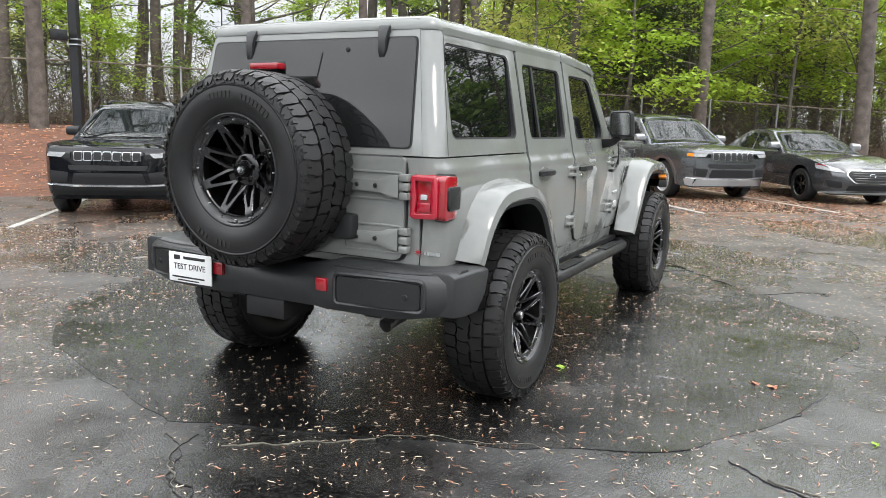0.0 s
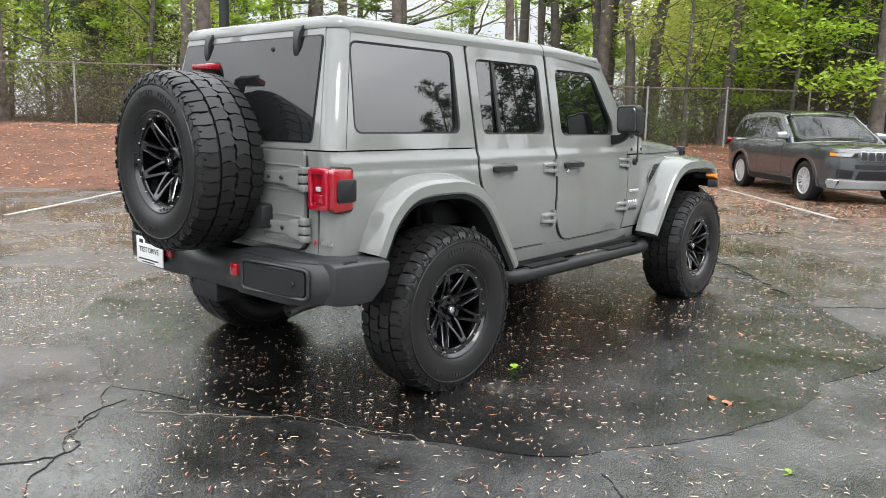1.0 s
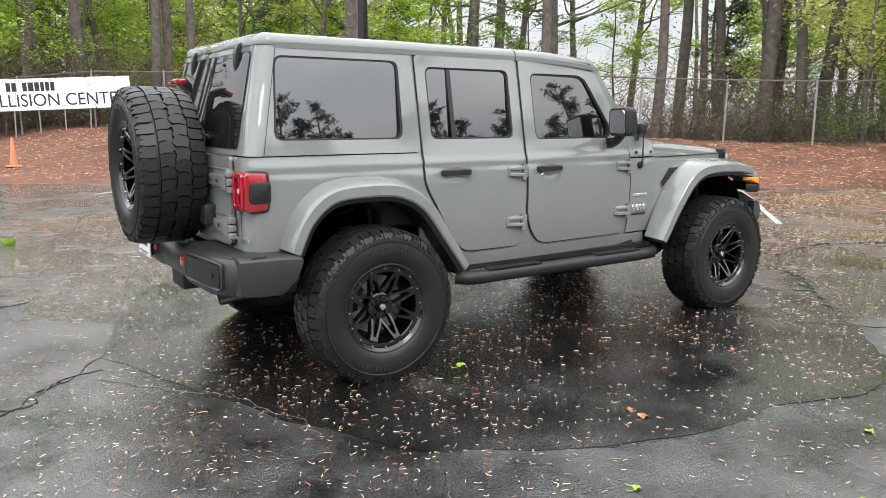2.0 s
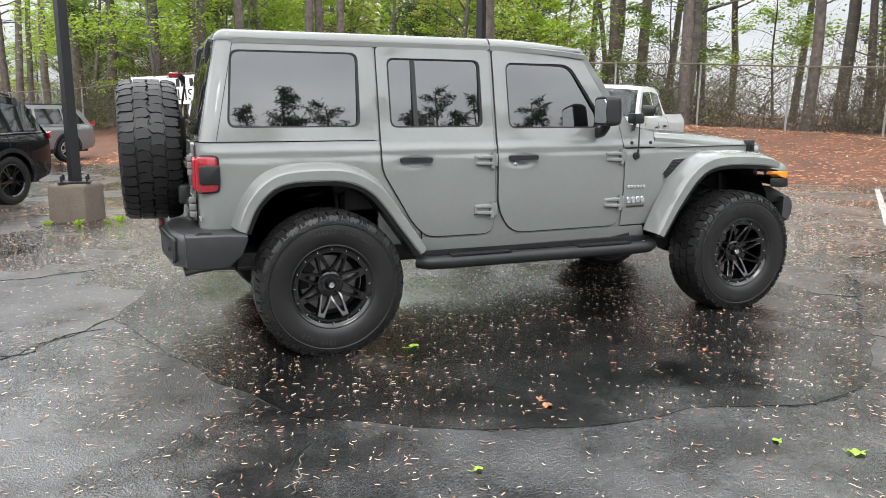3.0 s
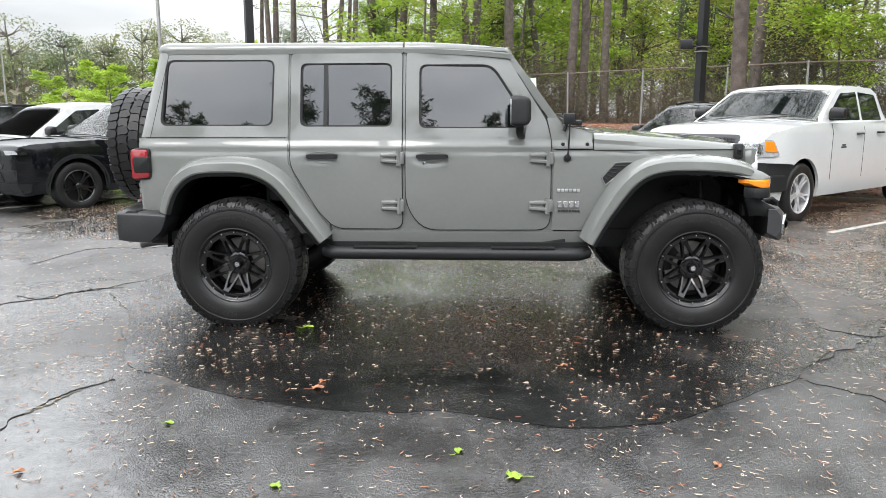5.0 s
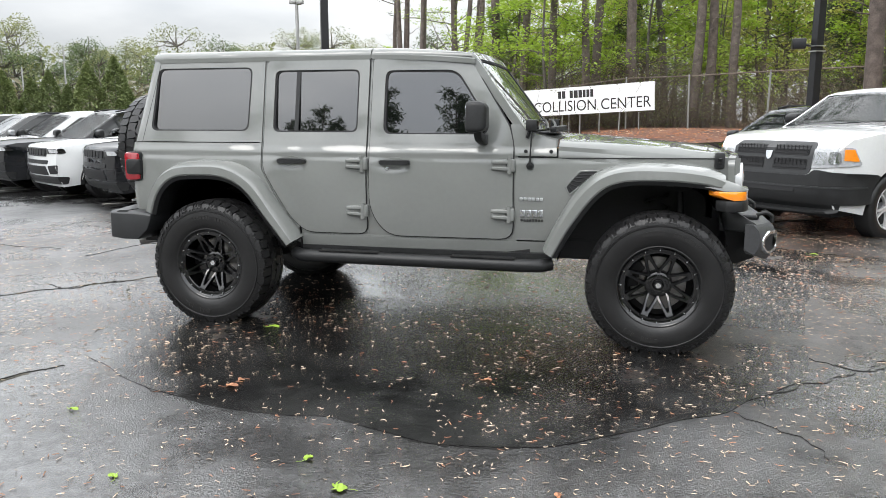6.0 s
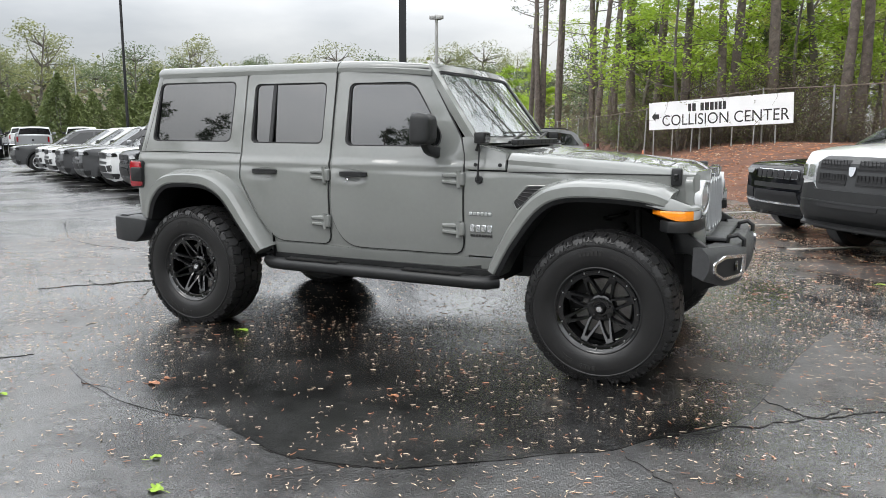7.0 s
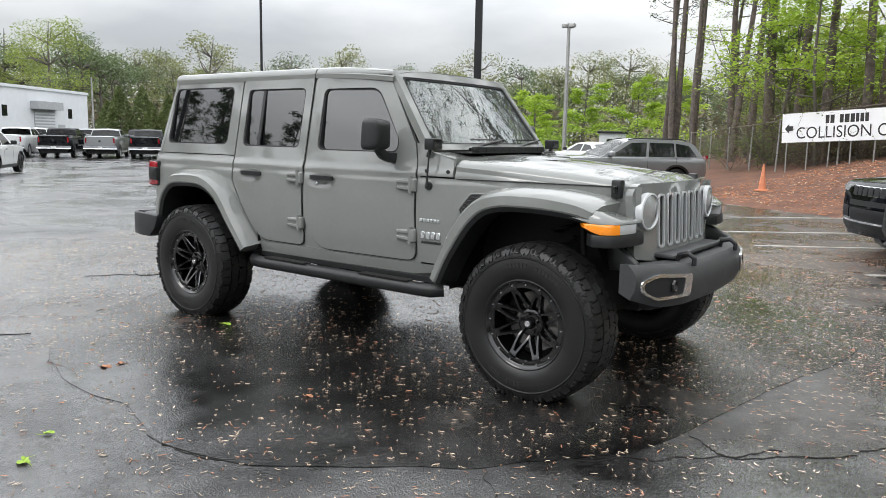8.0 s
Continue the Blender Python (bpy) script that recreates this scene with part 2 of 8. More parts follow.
def sheet(outline, fun, thick, holes=(), cu=(), cv=(), flip=False):
    """A bent panel: an outline in (u, v) with holes, cut fine along cu and cv, laid on fun(u, v, depth) -> point, with a thickness."""
    bm = bmesh.new()
    edges = []
    for loop in (outline, *holes):
        vs = [bm.verts.new((u, v, 0)) for u, v in loop]
        edges += [bm.edges.new((vs[i], vs[(i + 1) % len(vs)])) for i in range(len(vs))]
    bmesh.ops.triangle_fill(bm, use_beauty=True, edges=edges, normal=(0, 0, 1))
    bmesh.ops.dissolve_limit(bm, angle_limit=0.01, verts=bm.verts, edges=bm.edges)
    for axis, cuts in ((0, cu), (1, cv)):
        for c in cuts:
            co = [0, 0, 0]
            no = [0, 0, 0]
            co[axis], no[axis] = c, 1
            bmesh.ops.bisect_plane(bm, geom=bm.verts[:] + bm.edges[:] + bm.faces[:], dist=1e-5, plane_co=co, plane_no=no)
    for f in bm.faces:
        f.normal_update()
        if f.normal.z < 0:
            f.normal_flip()
    front = bm.faces[:]
    back = bmesh.ops.duplicate(bm, geom=bm.verts[:] + bm.edges[:] + front)
    vmap = {k: v for k, v in back["vert_map"].items() if isinstance(k, bmesh.types.BMVert)}
    fset = set(front)
    rim = [e for e in bm.edges if len(e.link_faces) == 1 and e.link_faces[0] in fset]
    fverts = {v for f in front for v in f.verts}
    for f in back["geom"]:
        if isinstance(f, bmesh.types.BMFace):
            f.normal_flip()
    for e in rim:
        a, b = e.verts
        try:
            bm.faces.new((b, a, vmap[a], vmap[b]))
        except (KeyError, ValueError):
            pass
    for v in bm.verts:
        v.co = Vector(fun(v.co.x, v.co.y, 0.0 if v in fverts else thick))
    return fix(bm)


def frange(a, b, n):
    return [a + (b - a) * i / n for i in range(n + 1)]


def text_mesh(name, body, size, m, material, parent=None, depth=0.004, squeeze=1.0):
    cu = bpy.data.curves.new(name, "FONT")
    cu.body, cu.size, cu.align_x, cu.align_y, cu.extrude = body, size, "CENTER", "CENTER", depth
    tmp = new(name + "_curve", cu)
    dg = bpy.context.evaluated_depsgraph_get()
    me = bpy.data.meshes.new_from_object(tmp.evaluated_get(dg))
    bpy.data.objects.remove(tmp)
    me.materials.clear()
    me.materials.append(material)
    me.transform(m @ Matrix.Diagonal((squeeze, 1, 1, 1)))
    ob = new(name, me)
    if parent is not None:
        ob.parent = parent
    return ob


# ---- ground ----
def asphalt(name, dark=1.0, film=(0.10, 0.36), relief=(0.05, 0.48), at=(0.42, 0.62), gloss=0.9, film_weight=0.7):
    """Wet asphalt: stone grit, worn lighter fields, and a water film that is smooth in places and broken by the grit in others."""
    m = bpy.data.materials.new(name)
    m.use_nodes = True
    nt = m.node_tree
    b = nt.nodes["Principled BSDF"]
    co = nt.nodes.new("ShaderNodeTexCoord")
    big = node(nt, "ShaderNodeTexNoise", Scale=0.42, Detail=9.0, Roughness=0.62)
    mid = node(nt, "ShaderNodeTexNoise", Scale=1.7, Detail=8.0, Roughness=0.7)
    stone = node(nt, "ShaderNodeTexVoronoi", Scale=95.0)
    grit = node(nt, "ShaderNodeTexNoise", Scale=150.0, Detail=3.0)
    for n in (big, mid, stone, grit):
        nt.links.new(co.outputs["Object"], n.inputs["Vector"])
    ramp = nt.nodes.new("ShaderNodeValToRGB")
    for k, (p, v) in enumerate(((0.28, 0.004), (0.50, 0.020), (0.76, 0.080))):
        e = ramp.color_ramp.elements[k] if k < 2 else ramp.color_ramp.elements.new(p)
        e.position, e.color = p, (v * dark, v * dark * 0.99, v * dark * 0.965, 1)
    sep = nt.nodes.new("ShaderNodeSeparateColor")
    nt.links.new(stone.outputs["Color"], sep.inputs[0])
    mix = nt.nodes.new("ShaderNodeMath")
    mix.operation = "MULTIPLY_ADD"
    mix.inputs[1].default_value = 0.62
    half = nt.nodes.new("ShaderNodeMath")
    half.operation = "MULTIPLY"
    half.inputs[1].default_value = 0.38
    nt.links.new(sep.outputs[0], half.inputs[0])
    nt.links.new(mid.outputs["Fac"], mix.inputs[0])
    nt.links.new(half.outputs[0], mix.inputs[2])
    nt.links.new(mix.outputs[0], ramp.inputs[0])
    nt.links.new(ramp.outputs[0], b.inputs["Base Color"])
    wet = nt.nodes.new("ShaderNodeMapRange")
    wet.inputs[1].default_value, wet.inputs[2].default_value = at
    wet.inputs[3].default_value, wet.inputs[4].default_value = film
    nt.links.new(big.outputs["Fac"], wet.inputs[0])
    nt.links.new(wet.outputs[0], b.inputs["Roughness"])
    shine = nt.nodes.new("ShaderNodeMapRange")
    shine.inputs[1].default_value, shine.inputs[2].default_value = 0.40, 0.60
    shine.inputs[3].default_value, shine.inputs[4].default_value = gloss * 0.35, gloss * 1.60
    nt.links.new(mid.outputs["Fac"], shine.inputs[0])
    nt.links.new(shine.outputs[0], b.inputs["Specular IOR Level"])
    b.inputs["Coat Weight"].default_value = film_weight
    b.inputs["Coat IOR"].default_value = 1.33
    b.inputs["Coat Roughness"].default_value = 0.12
    bp = nt.nodes.new("ShaderNodeBump")
    bp.inputs["Distance"].default_value = 0.010
    stren = nt.nodes.new("ShaderNodeMapRange")
    stren.inputs[1].default_value, stren.inputs[2].default_value = at
    stren.inputs[3].default_value, stren.inputs[4].default_value = relief
    nt.links.new(big.outputs["Fac"], stren.inputs[0])
    nt.links.new(stren.outputs[0], bp.inputs["Strength"])
    hsum = nt.nodes.new("ShaderNodeMath")
    hsum.operation = "MULTIPLY_ADD"
    hsum.inputs[1].default_value = 0.7
    nt.links.new(stone.outputs["Distance"], hsum.inputs[0])
    nt.links.new(grit.outputs["Fac"], hsum.inputs[2])
    nt.links.new(hsum.outputs[0], bp.inputs["Height"])
    nt.links.new(bp.outputs[0], b.inputs["Normal"])
    nt.links.new(bp.outputs[0], b.inputs["Coat Normal"])
    return m


M_ASPHALT = asphalt("wet_asphalt", 0.44, (0.12, 0.38), (0.14, 0.55), (0.40, 0.60), 1.05, 0.65)
# darker than the lot: part newer asphalt, part painted reflection of car and woods
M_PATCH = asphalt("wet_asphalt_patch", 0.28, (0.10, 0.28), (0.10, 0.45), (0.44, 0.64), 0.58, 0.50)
M_CRACK = mat("crack_dirt", (0.016, 0.015, 0.014), 0.9, var=0.4, scale=20)
M_SILT = mat("crack_silt", (0.16, 0.15, 0.12), 0.9, var=0.5, scale=12, bump=0.4)
M_LINE = mat("worn_line_paint", (0.55, 0.54, 0.50), 0.5, scale=9, col2=(0.20, 0.19, 0.18), bump=0.1)
M_STRAW = mat("pine_straw", (0.175, 0.076, 0.042), 0.85, scale=1.4, col2=(0.070, 0.030, 0.019), bump=1.0, bscale=45)
M_CATKIN = mat("tan_catkin", (0.46, 0.35, 0.25), 0.6, var=0.2, scale=30, island=0.6)
M_LEAFB = mat("brown_leaf", (0.29, 0.125, 0.062), 0.7, var=0.3, scale=30, island=0.5)
M_LEAFG = mat("fresh_leaf", (0.22, 0.34, 0.03), 0.6, var=0.25, scale=60)


def ease(v):
    v = max(0.0, min(1.0, v))
    return v * v * (3 - 2 * v)


def fall(x, y):
    """The lot's slope away from the car, set to fit the camera's view: a little towards the bank, more towards the row
    across it.
    """
    return -0.11 * ease((y - 3.0) / 7.0) - 0.26 * ease((-x - 4.0) / 26.0) * ease((y + 2.0) / 8.0)


bm = bmesh.new()
gx = [-450, -120, -60, -45] + [x * 1.5 for x in range(-22, 9)] + [30, 450]
gy = [-450, -100, -40, -12, -4] + [y * 1.0 for y in range(-2, 14)] + [20, 60, 450]
rows = [[bm.verts.new((x, y, fall(x, y))) for y in gy] for x in gx]
for a, b in zip(rows, rows[1:]):
    for k in range(len(gy) - 1):
        bm.faces.new((a[k], b[k], b[k + 1], a[k + 1]))
ground = tagged(part("ground", bm, M_ASPHALT, angle=180), "wet dark asphalt parking lot with scattered leaf litter", "asphalt", kind="structure")

# newer patch under the car, a thin overlay with worn edges; also painted dark for mirrored car and woods
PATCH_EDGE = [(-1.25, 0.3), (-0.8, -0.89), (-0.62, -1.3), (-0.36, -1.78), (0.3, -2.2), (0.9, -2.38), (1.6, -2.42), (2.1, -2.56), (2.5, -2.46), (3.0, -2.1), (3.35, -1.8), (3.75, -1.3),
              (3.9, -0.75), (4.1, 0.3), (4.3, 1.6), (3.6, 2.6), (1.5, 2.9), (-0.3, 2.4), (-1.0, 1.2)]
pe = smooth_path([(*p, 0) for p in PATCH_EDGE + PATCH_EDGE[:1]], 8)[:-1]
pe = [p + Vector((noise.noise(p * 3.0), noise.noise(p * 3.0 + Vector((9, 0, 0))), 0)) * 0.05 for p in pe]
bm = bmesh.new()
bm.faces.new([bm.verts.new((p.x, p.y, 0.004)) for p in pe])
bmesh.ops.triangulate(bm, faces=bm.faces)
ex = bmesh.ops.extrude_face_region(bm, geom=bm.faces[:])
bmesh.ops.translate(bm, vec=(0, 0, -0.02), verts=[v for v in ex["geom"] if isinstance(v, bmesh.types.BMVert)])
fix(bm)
tagged(part("pavement_patch", bm, M_PATCH, angle=0), "newer asphalt patch with cracked worn edges, partly darkened for the car's reflection", "asphalt", kind="structure")


def crack(points, w, material, z=0.0047):
    """A jagged strip along the ground."""
    bm = bmesh.new()
    ps = smooth_path([(x, y, 0) for x, y in points], 20)
    rows = []
    for i, p in enumerate(ps):
        d = (ps[min(i + 1, len(ps) - 1)] - ps[max(i - 1, 0)]).normalized()
        n = Vector((-d.y, d.x, 0))
        p = p + n * (noise.noise(p * 4.0) * 0.06 + noise.noise(p * 11.0) * 0.035 + noise.noise(p * 27.0) * 0.012)
        ww = w * (0.08 + 3.6 * abs(noise.noise(p * 9.0 + Vector((3, 1, 0)))) ** 2.0)
        rows.append([p + n * ww + Vector((0, 0, z)), p - n * ww + Vector((0, 0, z)), p - n * ww * 1.2 - Vector((0, 0, 0.01)), p + n * ww * 1.2 - Vector((0, 0, 0.01))])
    loft(bm, rows)
    fix(bm)
    return tagged(part("crack", bm, material, angle=0), "narrow jagged crack in the wet asphalt", "crack", group="cracks in the asphalt", kind="structure")


for pts in ([(0.03, 2.42), (-0.68, 1.45), (-0.92, 1.06), (-1.02, 0.72), (-1.29, 0.31), (-1.47, 0.03), (-1.74, -0.27), (-2.1, -0.7)],
            [(-0.59, 1.64), (-0.31, 1.55), (0.17, 1.48)],
            [(-0.59, -3.04), (-0.53, -2.52), (-0.46, -2.22), (-0.32, -2.04)],
            [(0.1, -2.1), (0.45, -2.28), (0.8, -2.34)],
            [(1.9, -2.54), (2.3, -2.53), (2.6, -2.38)], [(2.87, -2.19), (3.29, -1.81), (3.94, -1.23), (4.35, -0.84)],
            [(3.29, -1.81), (3.55, -2.06), (3.7, -2.3)], [(3.29, -1.81), (3.05, -1.54)],
            [(-2.63, 0.97), (-2.49, 1.78), (-1.99, 1.91), (-1.47, 2.05)],
            [(-2.01, -0.25), (-1.73, -0.34), (-1.63, -0.09), (-1.29, 0.07)],
            [(3.81, -0.74), (3.98, -0.92), (4.12, -1.05), (4.42, -0.85), (4.7, -0.42)],
            [(-6.0, 2.6), (-4.4, 1.5), (-3.2, 1.3)], [(5.4, 0.1), (6.6, 0.2), (8.0, -0.6)]):
    crack(pts, 0.0011, M_CRACK)
for pts in ([(-1.29, 0.31), (-1.40, 0.12), (-1.52, -0.02), (-1.7, -0.25)], [(-0.53, -2.52), (-0.42, -2.2)], [(-1.33, -0.1), (-1.1, -0.41), (-0.88, -0.7), (-0.7, -1.04), (-0.6, -1.4)]):
    crack(pts, 0.0035, M_SILT, 0.0052)

# lot frame: U runs along the bank, N away from the lot
U, N = Vector((0.781, -0.625, 0)), Vector((0.625, 0.781, 0))


def lot(s, n, z=0.0):
    return U * s + N * n + Vector((0, 0, z))


BAY = Vector((0.760, 0.649, 0))


def bay_line(x, y, length, d=BAY, w=0.05):
    bm = bmesh.new()
    rows = []
    c = Vector((d.y, -d.x, 0))
    for i in range(17):
        p = Vector((x, y, 0)) + d * (length * i / 16)
        e = w * (0.85 + 0.3 * noise.noise(p * 2.0))
        p.z = fall(p.x, p.y)
        rows.append([p + c * e + Vector((0, 0, 0.007)), p - c * e + Vector((0, 0, 0.007)), p - c * e - Vector((0, 0, 0.01)), p + c * e - Vector((0, 0, 0.01))])
    loft(bm, rows)
    fix(bm)
    return tagged(part("parking_line", bm, M_LINE, angle=0), "worn white painted parking bay line", "road marking", group="parking lines", kind="structure")


for x, y, L in ((2.2, 6.96, 5.4), (0.95, 8.45, 5.2), (0.58, 11.45, 3.0), (3.9, 5.0, 5.2), (5.78, 3.29, 4.6), (7.6, 1.45, 5.0), (9.6, -0.35, 5.1), (11.43, -2.31, 5.0), (13.4, -4.2, 5.0)):
    bay_line(x, y, L)
ROW_HEAD = Vector((math.cos(radians(238)), math.sin(radians(238)), 0))
for k in range(11):
    p = Vector((-3.05, 9.75, 0)) + Vector((-2.2, 1.12, 0)) * k
    bay_line(p.x, p.y, 5.2, ROW_HEAD)

# pine-straw bank that rises from the lot's edge to the fence
EDGE = [Vector(p) for p in ((40, -17.4, 0), (16.2, 1.65, 0), (-1.0, 15.4, 0), (-2.5, 18.0, 0), (-5.0, 24.5, 0), (-12.0, 40.0, 0), (-30.0, 85.0, 0))]


def beyond_edge(p):
    """How far a place lies outside the lot's edge; below nought inside."""
    best, sign = 1e9, 1
    for a, b in zip(EDGE, EDGE[1:]):
        ab = b - a
        f = max(0, min(1, (p - a).dot(ab) / ab.length_squared))
        q = a + ab * f
        d = (p - q).length
        if d < best - 1e-6:
            best = d
            sign = 1 if (ab.x * (p - a).y - ab.y * (p - a).x) < 0 else -1
    return best * sign


def bank_height(x, y):
    p = Vector((x, y, 0))
    d = beyond_edge(p) + noise.noise(p * 0.5) * 0.35
    if d < 0:
        return fall(x, y) + max(-0.06, d * 0.2)
    s = p.dot(U)
    crest = 1.12 - 0.38 * max(0, min(1, (s + 1) / 10))
    f = max(0, min(1, d / 7.0))
    return fall(x, y) + crest * (0.45 * f + 0.55 * f * f * (3 - 2 * f)) + 0.05 * min(1, d) * noise.noise(p * 0.9) + 0.02 * min(1, d) * noise.noise(p * 3.1) + 0.02 * min(1, d * 4)


bm = bmesh.new()
grid = {}
STEP = 0.6
for i in range(-45, 105):
    for j in range(-40, 125):
        x, y = i * STEP, j * STEP
        if beyond_edge(Vector((x, y, 0))) > -1.6:
            grid[i, j] = bm.verts.new((x, y, bank_height(x, y)))
for (i, j), v in grid.items():
    q = [grid.get(k) for k in ((i, j), (i + 1, j), (i + 1, j + 1), (i, j + 1))]
    if all(q):
        bm.faces.new(q)
tagged(part("bank", bm, M_STRAW, angle=0), "reddish-brown pine straw covered bank beside the lot", "bank", kind="structure")
for f in bpy.data.objects["bank"].data.polygons:
    f.use_smooth = True


# ---- lifted grey off-roader: x forward from the rear axle, y to its left, z up ----
jeep = thing("off_road_car", "lifted grey four-door off-road car with black wheels, parked on wet asphalt", "car")
WB, HUB_Z, TYRE_R = 3.008, 0.413, 0.442


def jw(x, z):
    """Half width of the body at a place along it."""
    w = 0.806 - 0.042 * max(0, min(1, (x - 1.2) / 1.2))
    # the flank is barrelled from the sill to the belt
    w -= 0.034 * ((min(z, 1.25) - 0.97) / 0.34) ** 2
    if z > 1.25:
        w -= (z - 1.25) * 0.195
    # shoulder under the windows, a crease below it and a bowl behind each door handle
    f = max(0.0, min(1.0, (1.236 - z) / 0.055))
    w += 0.011 * f * f * (3 - 2 * f) - 0.005 * math.exp(-((z - 1.158) / 0.018) ** 2)
    for hx in (0.57, 1.305):
        w -= 0.014 * math.exp(-((x - hx) / 0.09) ** 2 - ((z - 1.105) / 0.032) ** 2)
    xr = jrear(z)
    r = 0.08
    d = max(0.0, x - xr)
    if d < r:
        w -= r - math.sqrt(max(0, r * r - (r - d) ** 2))
    return w


def jrear(z):
    return -0.705 if z < 1.25 else -0.69 + 0.125 * (z - 1.25) / 0.57


def jside(side, out=0.0):
    return lambda x, z, d: (x, side * (jw(x, z) + out - d), z)


XC = frange(-0.70, -0.60, 8) + frange(-0.5, 0.3, 4) + frange(0.36, 1.5, 28) + frange(1.6, 3.0, 7)
ZC = frange(0.5, 0.98, 9) + frange(1.01, 1.25, 19) + [1.26, 1.4, 1.6, 1.75]


def body_panel(name, outline, holes=(), thick=0.03, material=M_PAINT, parent=None, out=0.0, label=""):
    """A side panel on both sides of the car."""
    obs = []
    for side in (-1, 1):
        bm = sheet(outline, jside(side, out), thick, holes, XC, ZC)
        obs.append(part(name, bm, material, parent or jeep, label, angle=30))
    return obs


def arch(pts, n=7):
    return [(p.x, p.y) for p in smooth_path([(x, z, 0) for x, z in pts], n)]


R_ARCH = [(-0.47, 0.745), (-0.40, 0.90), (-0.27, 1.005), (-0.06, 1.025), (0.12, 1.01), (0.27, 0.93), (0.42, 0.74), (0.56, 0.555)]
F_ARCH = [(2.36, 0.555), (2.47, 0.76), (2.60, 0.95), (2.73, 1.03), (2.95, 1.045), (3.16, 1.03), (3.27, 1.002)]

# rear quarter, lower tub
q_out = [(-0.704, 0.75), (-0.704, 1.243), (0.338, 1.243), (0.338, 1.07), (0.43, 0.90), (0.53, 0.725), (0.585, 0.65), (0.61, 0.63), (0.61, 0.555)] + arch(R_ARCH)[::-1][1:-1] + [(-0.47, 0.75)]
body_panel("quarter_panel", q_out)
# hardtop quarter with its fixed window
WIN_Q = rounded([(-0.535, 1.325), (-0.495, 1.76), (0.245, 1.76), (0.235, 1.325)], 0.05)


def rake(z):
    """How far the hardtop's back leans forward at a height."""
    return 0.125 * max(0.0, z - 1.25) / 0.57


def raked(loop):
    return [(x - rake(z), z) for x, z in loop]


def jtop(side, out=0.0):
    return lambda u, z, d: (u + rake(z), side * (jw(u + rake(z), z) + out - d), z)


UC = frange(-0.687, -0.60, 10) + frange(-0.5, 0.3, 4)
tops = []
for side in (-1, 1):
    tops.append(part("hardtop_side", sheet([(-0.687, 1.2495), (-0.687, 1.835)] + raked([(0.338, 1.835), (0.338, 1.2495)]), jtop(side), 0.03, [raked(WIN_Q)], UC, ZC), M_PAINT, jeep, angle=30))
    part("panel_seam", sheet([(-0.600, 1.252), (-0.600, 1.815), (-0.5965, 1.815), (-0.5965, 1.252)], jtop(side, 0.0008), 0.004, (), (), ZC), M_SEAM, jeep)
# doors
R_DOOR = rounded([(0.356, 1.80), (1.102, 1.80), (1.102, 0.64), (0.64, 0.64), (0.535, 0.76), (0.356, 1.065)], [0.03, 0.02, 0.07, 0.10, 0.03, 0.06])
WIN_R = rounded([(0.42, 1.32), (0.42, 1.735), (1.035, 1.735), (1.035, 1.32)], 0.045)
F_DOOR = rounded([(1.128, 1.80), (1.775, 1.80), (2.055, 1.36), (2.085, 1.24), (2.09, 0.635), (1.24, 0.635), (1.128, 0.80)], [0.02, 0.02, 0.03, 0.03, 0.09, 0.12, 0.10])
WIN_F = rounded([(1.215, 1.31), (1.215, 1.725), (1.70, 1.725), (1.925, 1.385), (1.91, 1.31)], [0.05, 0.05, 0.07, 0.05, 0.04])
rear_doors = body_panel("rear_door", R_DOOR, [WIN_R], out=0.004)
front_doors = body_panel("front_door", F_DOOR, [WIN_F], out=0.004)
# sill, fender side, cowl side
body_panel("sill", [(0.615, 0.545), (0.615, 0.628), (0.66, 0.625), (1.08, 0.628), (1.24, 0.622), (2.09, 0.622), (2.30, 0.622), (2.33, 0.545)])
f_out = [(2.104, 0.632), (2.104, 1.165), (2.36, 1.165), (2.72, 1.135), (2.72, 1.04)] + [p for p in arch(F_ARCH)[::-1] if p[0] < 2.71 and p[1] > 0.64] + [(2.35, 0.632)]
body_panel("front_fender_side", f_out)
body_panel("cowl_side", [(2.10, 1.175), (2.085, 1.27), (2.06, 1.375), (2.12, 1.375), (2.17, 1.325), (2.352, 1.285), (2.362, 1.175)])
body_panel("roof_rail", [(0.345, 1.806), (0.345, 1.838), (1.70, 1.838), (1.79, 1.826), (1.80, 1.806)], out=0.002)


def rim_of(loop, w):
    """A loop moved inwards by w."""
    cx, cz = sum(p[0] for p in loop) / len(loop), sum(p[1] for p in loop) / len(loop)
    out = []
    for x, z in loop:
        dx, dz = x - cx, z - cz
        L = math.hypot(dx, dz)
        out.append((x - dx / L * w * 1.2, z - dz / L * w * 1.2))
    return out


def side_window(name, loop, owner, divider=None):
    for side, own in zip((-1, 1), owner):
        bm = sheet(loop, jside(side, -0.004), 0.022, [rim_of(loop, 0.012)], XC, ZC)
        part("window_seal", bm, M_SEAM, own)
        bm = sheet(rim_of(loop, 0.006), lambda x, z, d: (x, side * (jw(x, 1.31) - 0.195 * (z - 1.31) - 0.028 + 0.042 * (z - 1.31) - d), z), 0.005, (), XC)
        part(name, bm, M_GLASS, own)
        if divider:
            bm = sheet([(divider, loop[0][1] + 0.01), (divider, 1.73), (divider + 0.028, 1.73), (divider + 0.028, loop[0][1] + 0.01)], jside(side, -0.005), 0.012)
            part("window_divider", bm, M_TRIM, own)


side_window("window_pane", WIN_Q, tops)
side_window("window_pane", WIN_R, rear_doors, 0.575)
side_window("window_pane", WIN_F, front_doors)

# body shell behind the doors, with dark seams round each door
bm = bmesh.new()
